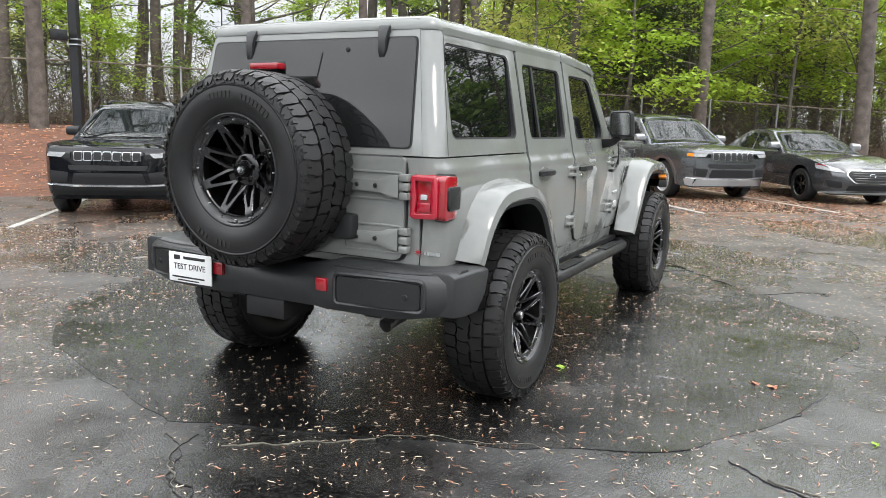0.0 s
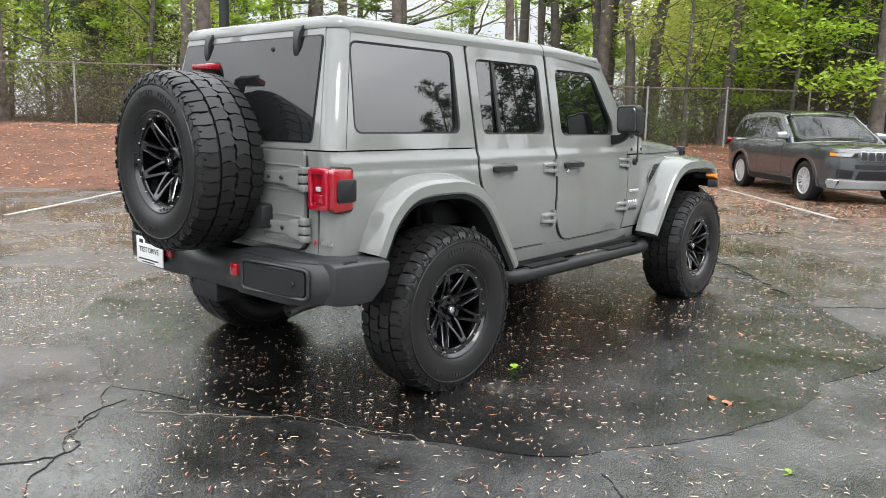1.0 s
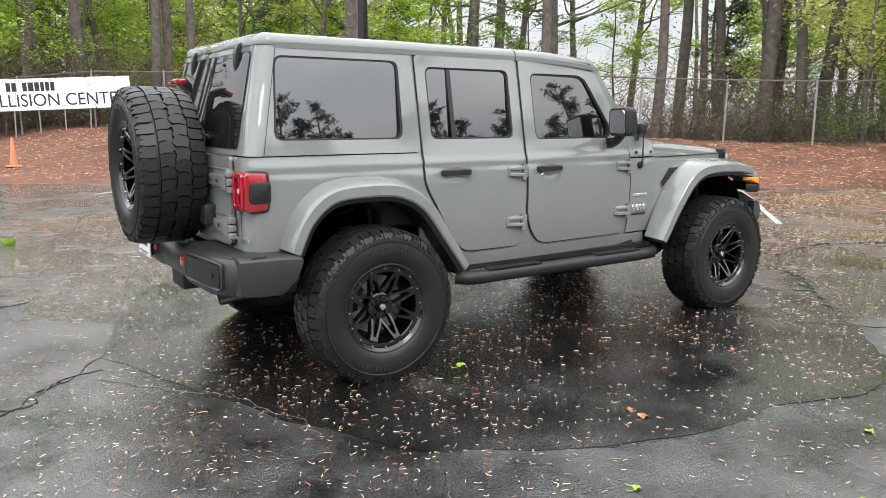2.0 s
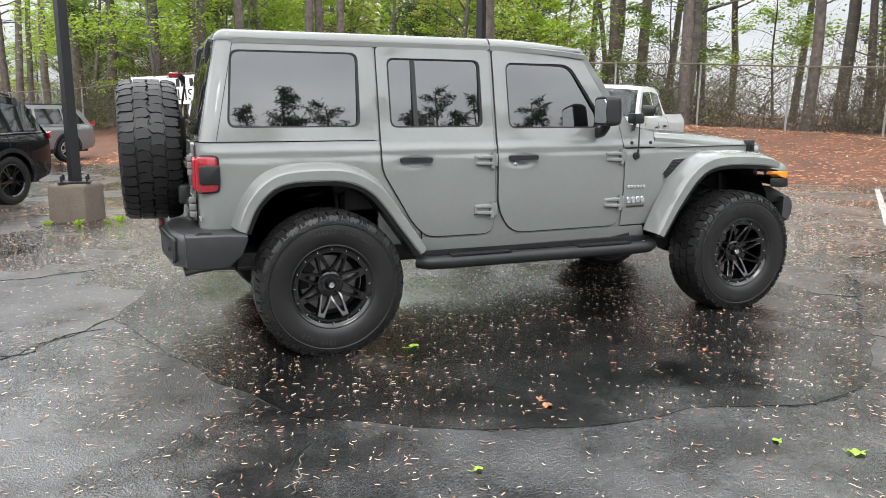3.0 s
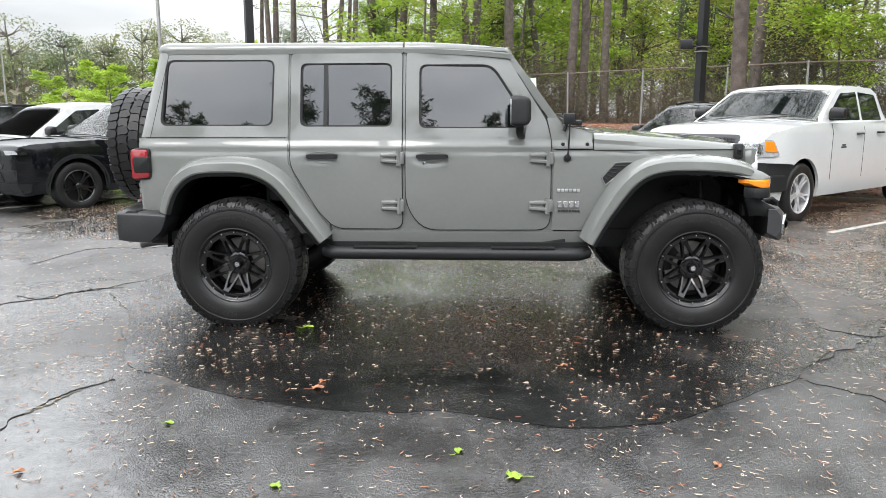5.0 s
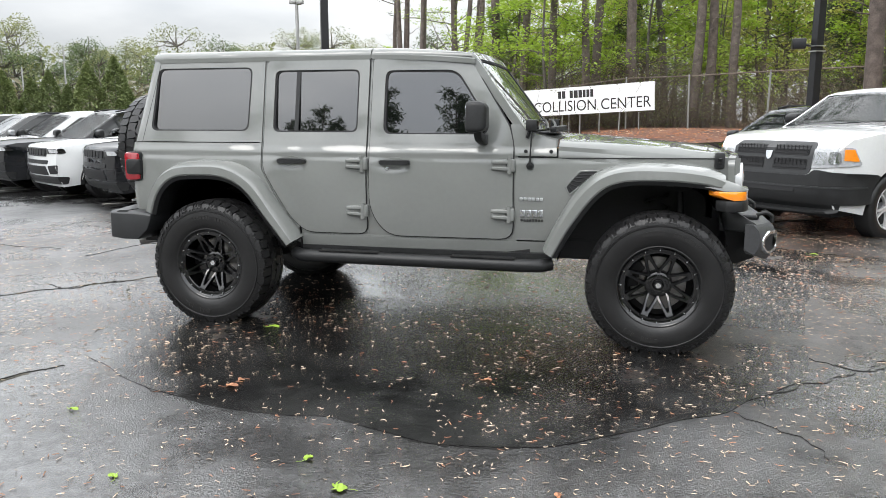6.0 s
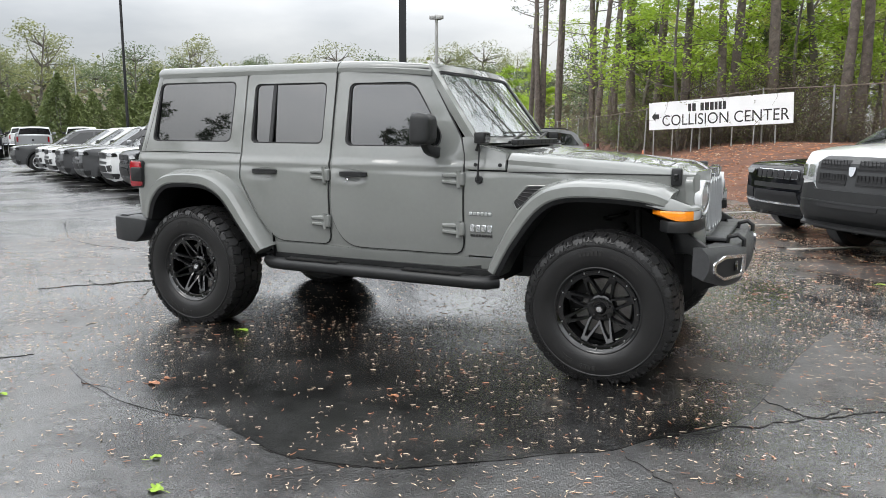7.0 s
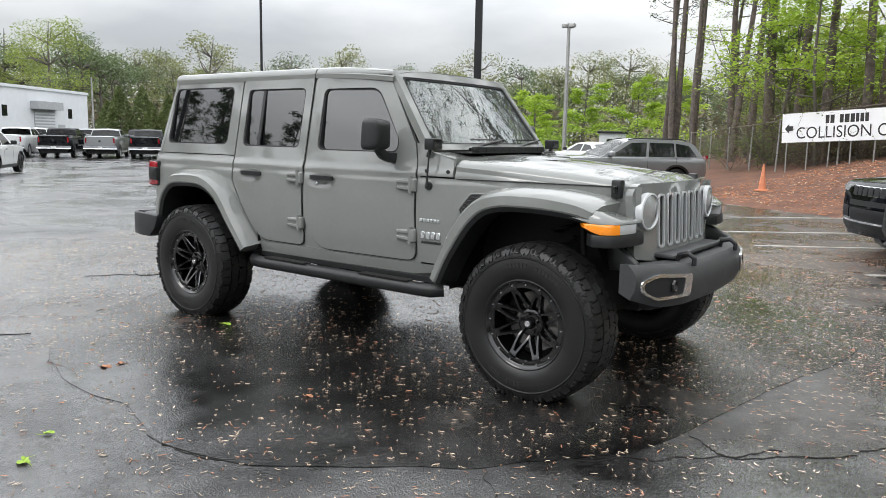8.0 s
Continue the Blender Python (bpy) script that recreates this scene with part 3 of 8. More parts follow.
box(bm, -0.66, 2.2, -0.735, 0.735, 0.52, 0.60)
part("floor_pan", bm, M_DARK, jeep)


def grown(loop, w):
    return rim_of(loop, -w)


for side in (-1, 1):
    for name, out in (("body_side", [(0.33, 0.60), (0.33, 1.24), (2.115, 1.24), (2.115, 0.60)]), ("door_post", [(1.075, 1.24), (1.075, 1.82), (1.16, 1.82), (1.16, 1.24)]),
                      ("door_post", [(0.32, 1.24), (0.32, 1.82), (0.385, 1.82), (0.385, 1.24)])):
        part(name, sheet(out, jside(side, -0.010), 0.02, (), XC, ZC), M_PAINT, jeep)
    for loop in (R_DOOR, F_DOOR):
        part("door_seam", sheet(grown(loop, 0.0062), jside(side, -0.003), 0.004, [rim_of(loop, 0.02)], XC, ZC), M_SEAM, jeep)

# roof skin
def roof_pt(x, y):
    a = min(1.0, abs(y) / 0.705)
    z = 1.888 - 0.018 * a ** 2 - 0.042 * a ** 7
    if x < -0.42:
        z -= 0.048 * ((-0.42 - x) / 0.15) ** 2.2
    if x > 1.1:
        z -= 0.040 * ((x - 1.1) / 0.72) ** 2
    w = 0.680
    if x < -0.46:
        w -= 0.06 * ((-0.46 - x) / 0.11) ** 2
    return (x, y / 0.705 * w, z)


def grid_skin(bm, xs, ys, fun, t=0.03):
    top = [[bm.verts.new(fun(x, y)) for y in ys] for x in xs]
    low = [[bm.verts.new(Vector(v.co) - Vector((0, 0, t))) for v in r] for r in top]
    for g, f in ((top, 0), (low, 1)):
        for i in range(len(xs) - 1):
            for j in range(len(ys) - 1):
                q = (g[i][j], g[i + 1][j], g[i + 1][j + 1], g[i][j + 1])
                bm.faces.new(q if not f else q[::-1])
    rim = [(0, j) for j in range(len(ys))] + [(i, len(ys) - 1) for i in range(1, len(xs))] + [(len(xs) - 1, j) for j in range(len(ys) - 2, -1, -1)] + [(i, 0) for i in range(len(xs) - 2, 0, -1)]
    for a, b in zip(rim, rim[1:] + rim[:1]):
        bm.faces.new((top[a[0]][a[1]], top[b[0]][b[1]], low[b[0]][b[1]], low[a[0]][a[1]]))
    return fix(bm)


YS = [-0.705, -0.70, -0.69, -0.67, -0.63, -0.55, -0.4, -0.2, 0, 0.2, 0.4, 0.55, 0.63, 0.67, 0.69, 0.70, 0.705]
for name, xs in (("hardtop_roof", frange(-0.572, -0.42, 10) + frange(-0.3, 1.105, 6)), ("roof_panel", frange(1.115, 1.815, 8))):
    part(name, grid_skin(bmesh.new(), xs, YS, roof_pt), M_PAINT, jeep, angle=50)
for side in (-1, 1):
    part("roof_seam", sheet([(-0.50, 1.814), (-0.50, 1.820), (0.345, 1.820), (0.345, 1.814)], jside(side, 0.002), 0.006, (), XC, ZC), M_SEAM, jeep)
    part("roof_seam", sheet([(0.350, 1.800), (0.350, 1.808), (1.792, 1.808), (1.792, 1.800)], jside(side, 0.004), 0.008, (), XC, ZC), M_SEAM, jeep)
bm = bmesh.new()
box(bm, -0.5, 1.78, -0.64, 0.64, 1.80, 1.825)
part("headliner", bm, M_SEAM, jeep)

def jback(out=0.0):
    return lambda y, z, d: (jrear(z) - 0.012 * (1 - (y / 0.7) ** 2) - out + d, y, z)


# rounded edge between the roof and the sides
def roof_edge(name, xs, rear):
    pts = [(x, jw(x, 1.80) + 0.002, 0.0, 1.0) for x in xs]
    if rear:
        xr = jrear(1.80)
        for x in frange(xr + 0.078, xr + 0.002, 9)[1:]:
            a = math.acos(max(-1, min(1, (0.08 - (x - xr)) / 0.08)))
            pts.append((x - 0.002 * math.cos(a), jw(x, 1.80) + 0.002, math.cos(a), math.sin(a)))
        pts += [(jback()(y, 1.80, 0)[0] - 0.002, y, 1.0, 0.0) for y in frange(0.55, 0.0, 8)]
        pts += [(x, -y, nx, -ny) for x, y, nx, ny in pts[-2::-1]]
    rows = []
    for x, y, nx, ny in pts:
        drop = 0.040 * (max(0, x - 1.1) / 0.72) ** 2
        sec = [(0.0, 1.812), (0.0, 1.828), (0.005, 1.846), (0.018, 1.862), (0.045, 1.874), (0.11, 1.878), (0.11, 1.85), (0.03, 1.812)]
        rows.append([(x + nx * o, y - ny * o, z - drop * (z - 1.81) / 0.06) for o, z in sec])
    for side in ((1,) if rear else (1, -1)):
        bm = bmesh.new()
        loft(bm, [[(p[0], side * p[1], p[2]) for p in q] for q in rows])
        part(name, fix(bm), M_PAINT, jeep, angle=50)


roof_edge("hardtop_edge", frange(1.105, -0.45, 10) + [-0.470, -0.485], True)
roof_edge("roof_panel_edge", frange(1.80, 1.115, 8), False)

# rear: tub end, tailgate, hardtop frame and glass
YC = frange(-0.7, 0.7, 8)
GATE = rounded([(-0.635, 1.243), (0.635, 1.243), (0.635, 0.78), (-0.635, 0.78)], [0.02, 0.02, 0.06, 0.06])
part("rear_panel", sheet([(-0.704, 0.74), (-0.704, 1.243), (0.704, 1.243), (0.704, 0.74)], jback(), 0.03, (), YC, ZC), M_PAINT, jeep)
tailgate = part("tailgate", sheet(GATE, jback(0.022), 0.02, (), YC, ZC), M_PAINT, jeep, bevel=0.0)
part("gate_seam", sheet(rounded([(-0.643, 1.25), (0.643, 1.25), (0.643, 0.772), (-0.643, 0.772)], 0.06), jback(0.006), 0.01, (), YC, ZC), M_SEAM, jeep)
WIN_B = rounded([(-0.64, 1.285), (0.64, 1.285), (0.605, 1.775), (-0.605, 1.775)], 0.03)
part("hardtop_rear", sheet([(-0.70, 1.250), (0.70, 1.250), (0.60, 1.86), (-0.60, 1.86)], jback(), 0.04, [WIN_B], YC, ZC), M_PAINT, jeep)
rear_glass = part("rear_glass", sheet([(p[0] * 0.995, p[1]) for p in WIN_B], jback(0.006), 0.006, (), YC, ZC), M_GLASSR, jeep)
part("glass_seal", sheet([(p[0] * 1.008, p[1] + (0.006 if p[1] > 1.5 else -0.006)) for p in WIN_B], jback(0.002), 0.01, [[(p[0] * 0.98, 1.53 + (p[1] - 1.53) * 0.965) for p in WIN_B]], YC, ZC), M_SEAM, jeep)
for y in (-0.43, 0.36):
    bm = bmesh.new()
    loft(bm, [[(jrear(z) - o, y + s * w, z) for s in (-1, 1)] + [(jrear(z) + 0.01, y + s * w, z) for s in (1, -1)] for z, o, w in ((1.838, 0.006, 0.030), (1.828, 0.028, 0.031), (1.80, 0.034, 0.027), (1.765, 0.034, 0.020), (1.72, 0.026, 0.020), (1.685, 0.014, 0.015))])
    part("glass_hinge", fix(bm), M_BUMPER, jeep, bevel=0.005)
bm = bmesh.new()
lathe(bm, [(0, 0.02), (0.010, 0.018), (0.014, 0.0)], 14, pose(jrear(1.72) - 0.004, -0.24, 1.725, 0, -90, 0))
part("washer_nozzle", bm, M_TRIM, jeep)
bm = bmesh.new()
tube(bm, [(-0.705, -0.26, 1.335), (-0.70, -0.05, 1.345), (-0.70, 0.22, 1.35)], 0.009, 8)
part("rear_wiper", bm, M_TRIM, jeep)
# third brake lamp on its stalk
bm = bmesh.new()
box(bm, -0.80, -0.73, 0.02, 0.19, 1.625, 1.655)
brake = part("brake_lamp", bm, M_RED, jeep, "red high-mounted brake lamp", bevel=0.006)
bm = bmesh.new()
loft(bm, [[(x, y0, z - h), (x, y1, z - h), (x, y1, z + h), (x, y0, z + h)] for x, y0, y1, z, h in ((-0.745, 0.015, 0.20, 1.645, 0.022), (-0.70, 0.05, 0.17, 1.60, 0.025), (-0.73, 0.06, 0.16, 1.45, 0.03))])
part("brake_lamp_stalk", fix(bm), M_TRIM, jeep, bevel=0.006)
# gate hinges
for z in (1.115, 0.875):
    arm = rounded([(-0.615, z - 0.052), (-0.56, z - 0.046), (-0.52, z - 0.030), (-0.335, z - 0.028), (-0.335, z + 0.028), (-0.52, z + 0.030), (-0.56, z + 0.046), (-0.615, z + 0.052)], 0.008)
    hinge = part("gate_hinge", sheet(arm, jback(0.040), 0.022, (), YC, ZC), M_PAINT, jeep, bevel=0.005)
    edge = rounded([(-0.632, z - 0.066), (-0.315, z - 0.066), (-0.315, z + 0.066), (-0.632, z + 0.066)], 0.03)
    hole = rounded([(-0.626, z - 0.056), (-0.325, z - 0.056), (-0.325, z + 0.056), (-0.626, z + 0.056)], 0.024)
    part("hinge_panel", sheet(edge, jback(0.0265), 0.008, [hole], YC, ZC), M_PAINT, jeep, bevel=0.002)
    bm = bmesh.new()
    for z0, z1 in ((z - 0.058, z - 0.024), (z - 0.018, z + 0.018), (z + 0.024, z + 0.058)):
        box(bm, -0.755, -0.715, -0.668, -0.622, z0, z1)
    part("hinge_knuckle", bm, M_PAINT, hinge, bevel=0.006)
    for y in (-0.40, -0.50):
        bm = bmesh.new()
        lathe(bm, [(0, 0.006), (0.009, 0.005), (0.0115, 0)], 12, pose(-0.757, y, z, 0, -90, 0))
        part("bolt", bm, M_TRIM, hinge)
# spare carrier
bm = bmesh.new()
loft(bm, [[(x, -w, 1.17 - h), (x, w, 1.17 - h), (x, w, 1.17 + h), (x, -w, 1.17 + h)] for x, w, h in ((-0.73, 0.26, 0.22), (-0.79, 0.22, 0.18), (-0.86, 0.12, 0.12))])
part("spare_carrier", fix(bm), M_TRIM, jeep, bevel=0.02)
bm = bmesh.new()
box(bm, -0.80, -0.725, -0.40, -0.20, 0.86, 0.98)
part("carrier_bumper", bm, M_TRIM, jeep, bevel=0.02)

# tail lamps
for side in (-1, 1):
    bm = bmesh.new()
    rows = []
    for x, o in ((-0.640, 0.0), (-0.702, 0.0), (-0.718, 0.014)):
        rows.append([(x, side * (0.662 + o), 0.968 + o), (x, side * (0.815 - o), 0.975 + o), (x, side * (0.815 - o), 1.172 - o), (x, side * (0.662 + o), 1.176 - o)])
    loft(bm, rows)
    lamp = part("tail_lamp", fix(bm), M_RED, jeep, "red plastic tail lamp with clear centre", bevel=0.010)
    ring = rounded([(0.668, 0.974), (0.805, 0.981), (0.805, 1.166), (0.668, 1.170)], 0.022)
    well = rounded([(0.690, 1.000), (0.775, 1.005), (0.768, 1.075), (0.775, 1.142), (0.690, 1.146), (0.698, 1.075)], 0.010)
    part("lens_frame", sheet(ring, lambda y, z, d: (-0.732 + d, side * y, z), 0.016, [well]), M_REDL, lamp, bevel=0.004)
    bm = bmesh.new()
    box(bm, -0.726, -0.714, side * 0.716, side * 0.750, 1.062, 1.086)
    part("reversing_lens", fix(bm), M_LAMPW, lamp, bevel=0.004)
    bm = bmesh.new()
    box(bm, -0.724, -0.714, side * 0.698, side * 0.765, 1.010, 1.050)
    part("lens_panel", fix(bm), M_REDL, lamp, bevel=0.003)
    # outer side: dark backing, red lens wrapped round it and the grey guard let into the lens

    def on_end(y):
        return lambda x, z, d: (x, side * (y - d), z)

    part("lamp_backing", sheet(rounded([(-0.708, 0.964), (-0.708, 1.180), (-0.592, 1.176), (-0.592, 0.970)], 0.028), on_end(0.828), 0.05), M_TRIM, lamp, bevel=0.004)
    part("side_lens", sheet(rounded([(-0.722, 0.970), (-0.722, 1.174), (-0.602, 1.168), (-0.602, 0.978)], [0.03, 0.03, 0.022, 0.022]), on_end(0.839), 0.06), M_RED, lamp, bevel=0.010)
    part("lamp_guard", sheet(rounded([(-0.704, 1.016), (-0.704, 1.124), (-0.590, 1.122), (-0.590, 1.018)], [0.022, 0.022, 0.012, 0.012]), on_end(0.850), 0.06), M_TRIM, lamp, "black plastic lamp end", bevel=0.010)

# flares, swept along the wheel openings
def flare(name, path, side, y_in):
    bm = bmesh.new()
    rows = []
    ps = smooth_path([(x, 0, z) for x, z in path], 7)
    for i, p in enumerate(ps):
        d = (ps[min(i + 1, len(ps) - 1)] - ps[max(i - 1, 0)]).normalized()
        out = Vector((-d.z, 0, d.x))
        f = i / (len(ps) - 1)
        w = 0.062 + 0.022 * math.sin(math.pi * f)
        yo = 0.945 - 0.02 * abs(2 * f - 1) ** 3
        inner = y_in(p)
        sec = [(-0.005, inner), (-0.008, yo - 0.03), (0.0, yo - 0.006), (0.010, yo), (w * 0.72, yo - 0.006), (w * 0.90, yo - 0.022), (w, yo - 0.055), (w + 0.016, yo - 0.10), (w + 0.022, inner)]
        rows.append([p + out * m + Vector((0, side * y, 0)) for m, y in sec])
    loft(bm, rows)
    fix(bm)
    ob = part(name, bm, M_PAINT, jeep, "grey painted wheel flare", angle=34)
    bm = bmesh.new()
    rows = []
    for i, p in enumerate(ps):
        d = (ps[min(i + 1, len(ps) - 1)] - ps[max(i - 1, 0)]).normalized()
        out = Vector((-d.z, 0, d.x))
        f = i / (len(ps) - 1)
        yo = 0.945 - 0.02 * abs(2 * f - 1) ** 3
        rows.append([p + out * m + Vector((0, side * y, 0)) for m, y in ((-0.003, yo - 0.008), (-0.026, yo - 0.022), (-0.030, yo - 0.20), (-0.006, yo - 0.20))])
    loft(bm, rows)
    part("flare_lip", fix(bm), M_TRIM, ob, "black plastic inner lip")
    return ob


for side in (-1, 1):
    flare("rear_flare", R_ARCH, side, lambda p: 0.77)
    flare("front_flare", F_ARCH, side, lambda p: 0.775 if p.x < 2.6 else 0.775 - 0.20 * min(1, (p.x - 2.6) / 0.25))
    # marker lamp and black nose under the flare's painted tip
    def nose_rows(z0, z1, grow, plan, point=False):
        rows = []
        for k, (x, y) in enumerate(plan):
            low = z0 + (0.030 if point and k == 0 else (0.012 if point and k == 1 else 0))
            rows.append([(x + grow, side * (y + grow), low), (x + grow * 0.3, side * (y + grow * 0.3), z1), (x - 0.05, side * (y - 0.05), z1 + 0.004), (x - 0.05, side * (y - 0.05), low)])
        return rows
    turn = ((3.245, 0.932), (3.285, 0.932), (3.33, 0.927), (3.365, 0.912), (3.385, 0.895), (3.408, 0.855), (3.424, 0.79), (3.434, 0.71), (3.44, 0.62))
    bm = bmesh.new()
    loft(bm, nose_rows(0.938, 0.990, 0.004, turn[:6], True))
    part("marker_lamp", fix(bm), M_AMBER, jeep, "amber turn signal lens", bevel=0.003)
    bm = bmesh.new()
    loft(bm, nose_rows(0.938, 0.988, 0.003, turn[5:8]))
    part("day_lamp", fix(bm), M_LAMPW, jeep, "clear running lamp lens", bevel=0.003)
    bm = bmesh.new()
    loft(bm, nose_rows(0.872, 0.937, 0.008, turn[1:]))
    part("flare_nose", fix(bm), M_TRIM, jeep, "black plastic flare nose", bevel=0.008)
    bm = bmesh.new()
    rows = []
    for x, y, zt in ((3.12, 0.922, 1.094), (3.20, 0.927, 1.088), (3.28, 0.929, 1.074), (3.32, 0.926, 1.064), (3.36, 0.914, 1.049), (3.395, 0.883, 1.030), (3.418, 0.835, 1.014), (3.432, 0.76, 1.008), (3.44, 0.64, 1.004)):
        lo = 0.9915 + 0.034 * max(0, min(1, (3.27 - x) / 0.13))
        rows.append([(x, side * y, lo), (x - 0.004, side * (y - 0.004), 1.0 + (zt - 1.0) * 0.35), (x - 0.02, side * (y - 0.022), 1.0 + (zt - 1.0) * 0.8), (x - 0.07, side * (y - 0.09), zt), (x - 0.13, side * min(0.60, y - 0.13), zt + 0.008), (x - 0.13, side * min(0.60, y - 0.13), 0.985)])
    loft(bm, rows)
    part("flare_cap", fix(bm), M_PAINT, jeep, angle=50)
    # wheel wells
    for x0, x1, z1 in ((-0.52, 0.62, 1.06), (2.38, 3.40, 1.06)):
        bm = bmesh.new()
        rows = []
        cx, hw = (x0 + x1) / 2, (x1 - x0) / 2
        for y in (0.80, 0.36):
            rows.append([(cx - hw * math.cos(a), side * y, 0.50 + (z1 - 0.50) * math.sin(a) ** 0.6) for a in frange(0.0, math.pi, 16)])
        loft(bm, rows, closed=False, caps=False)
        bm.faces.new([v for v in bm.verts if abs(v.co.y) < 0.5])
        bmesh.ops.solidify(bm, geom=bm.faces[:], thickness=0.012)
        part("wheel_well", fix(bm), M_DARK, jeep)

# hood
def hood_pt(x, y):
    f = (x - 2.36) / 1.02
    hw = 0.742 - 0.165 * f
    a = abs(y)
    z = 1.293 - 0.062 * f - 0.030 * f * f + 0.014 * math.exp(-(a / 0.45) ** 4) - 0.020 * a * a
    if f > 0.86:
        z -= 0.055 * ((f - 0.86) / 0.14) ** 2
    if a > 0.93:
        z -= 0.035 * ((a - 0.93) / 0.07) ** 1.6
    return (x + 0.035 * (1 - a * a) * max(0, f - 0.5), y * hw, z)


hy = [-1, -0.99, -0.97, -0.93, -0.8, -0.6, -0.42, -0.34, -0.26, -0.1, 0, 0.1, 0.26, 0.34, 0.42, 0.6, 0.8, 0.93, 0.97, 0.99, 1]
hood = part("hood", grid_skin(bmesh.new(), frange(2.372, 3.20, 8) + frange(3.24, 3.38, 8), hy, hood_pt, 0.06), M_PAINT, jeep, angle=40)
for side in (-1, 1):
    bm = bmesh.new()
    rows = []
    for x in frange(2.37, 3.40, 10):
        f = (x - 2.36) / 1.02
        y = side * (0.742 - 0.165 * f)
        zt = hood_pt(x, 1)[2] - 0.012
        rows.append([(x, y - side * 0.006, zt), (x, y + side * 0.002, zt - 0.02), (x, y + side * 0.010, 1.17), (x, y + side * 0.012, 1.0), (x, y - side * 0.03, 1.0), (x, y - side * 0.03, zt)])
    loft(bm, rows)
    part("engine_bay_side", fix(bm), M_PAINT, jeep)
    bm = bmesh.new()
    loft(bm, [[(x, side * (y + 0.0065), 1.162), (x, side * (y + 0.0135), 1.162), (x, side * (y + 0.0135), 1.168), (x, side * (y + 0.0065), 1.168)] for x, y in ((2.37, 0.742 - 0.165 * 0.01), (2.8, 0.742 - 0.165 * 0.431), (3.25, 0.742 - 0.165 * 0.873))])
    part("hood_seam", fix(bm), M_SEAM, jeep)
    # inner shelf between fender and hood
    bm = bmesh.new()
    loft(bm, [[(x, side * 0.79, z), (x, side * (0.745 - 0.165 * (x - 2.36) / 1.02), z + 0.012), (x, side * (0.73 - 0.165 * (x - 2.36) / 1.02), z - 0.03), (x, side * 0.78, z - 0.03)] for x, z in ((2.66, 1.10), (2.8, 1.112), (3.1, 1.100), (3.2, 1.075))])
    part("fender_shelf", fix(bm), M_PAINT, jeep)
    # hood latch
    bm = bmesh.new()
    box(bm, 3.245, 3.305, side * 0.575, side * 0.635, 1.105, 1.205)
    latch = part("hood_latch", fix(bm), M_TRIM, jeep, "black rubber hood latch", bevel=0.012)
    bm = bmesh.new()
    box(bm, 3.262, 3.288, side * 0.60, side * 0.645, 1.135, 1.175)
    part("latch_pull", fix(bm), M_RIM, latch, bevel=0.006)
    # fender vent
    vent = sheet(rounded([(2.427, 0.985), (2.505, 1.080), (2.60, 1.086), (2.448, 0.945)], 0.010), jside(side, 0.006), 0.012)
    vent = part("fender_vent", vent, M_SEAM, jeep, "black fender vent")
    bm = bmesh.new()
    for k in range(5):
        f = (k + 0.5) / 5
        a, b = Vector((2.433 + 0.012 * (1 - f) + 0.075 * f * f, 0, 0.978 + 0.098 * f)), Vector((2.452 + 0.135 * f, 0, 0.952 + 0.128 * f))
        tube(bm, [(q.x, side * (jw(q.x, q.z) + 0.008), q.z) for q in (a, b)], 0.003, 5)
    part("vent_slat", fix(bm), M_TRIM, vent)
    bm = bmesh.new()
    tube(bm, [(u, side * (jw(u, v) + 0.006), v) for u, v in rounded([(2.420, 0.985), (2.502, 1.087), (2.612, 1.092), (2.447, 0.936)], 0.010) + [(2.4235, 0.989)]], 0.0035, 6, caps=False)
    part("vent_rim", bm, M_PAINT, vent)
    for x in (2.165, 2.325):
        bm = bmesh.new()
        lathe(bm, [(0, 0.006), (0.011, 0.005), (0.013, 0)], 12, pose(x, side * jw(x, 1.2), 1.205, side * -90, 0, 0))
        part("cowl_bolt", fix(bm), M_TRIM, jeep)

# cowl and windscreen
bm = bmesh.new()
loft(bm, [[(x, -w, z - 0.05), (x, -w, z), (x, -0.2, z + 0.01), (x, 0.2, z + 0.01), (x, w, z), (x, w, z - 0.05)] for x, w, z in ((2.05, 0.72, 1.33), (2.17, 0.735, 1.318), (2.366, 0.738, 1.284))])
part("cowl", fix(bm), M_PAINT, jeep)
bm = bmesh.new()
box(bm, 2.16, 2.34, -0.55, 0.55, 1.315, 1.322)
part("cowl_grille", bm, M_TRIM, jeep)


def wind(out=0.0):
    def fun(y, f, d):
        c = 0.05 * (1 - (y / 0.7) ** 2)
        return (2.165 - 0.375 * f + c - d * 0.79 + out * 0.79, y, 1.335 + 0.495 * f - d * 0.61 + out * 0.61)
    return fun


W_OUT = rounded([(-0.725, 0.0), (-0.655, 1.02), (0.655, 1.02), (0.725, 0.0)], 0.03)
W_IN = rounded([(-0.665, 0.07), (-0.608, 0.93), (0.608, 0.93), (0.665, 0.07)], 0.04)
FC = frange(0.05, 0.95, 6)
screen = part("windscreen_frame", sheet(W_OUT, wind(0.0), 0.05, [W_IN], YC, FC), M_PAINT, jeep)
part("windscreen", sheet([(p[0] * 1.01, 0.5 + (p[1] - 0.5) * 1.02) for p in W_IN], wind(-0.012), 0.006, (), YC, FC), M_GLASSF, jeep)
part("windscreen_seal", sheet([(p[0] * 1.006, 0.5 + (p[1] - 0.5) * 1.01) for p in W_IN], wind(-0.006), 0.008, [[(p[0] * 0.97, 0.5 + (p[1] - 0.5) * 0.95) for p in W_IN]], YC, FC), M_SEAM, jeep)
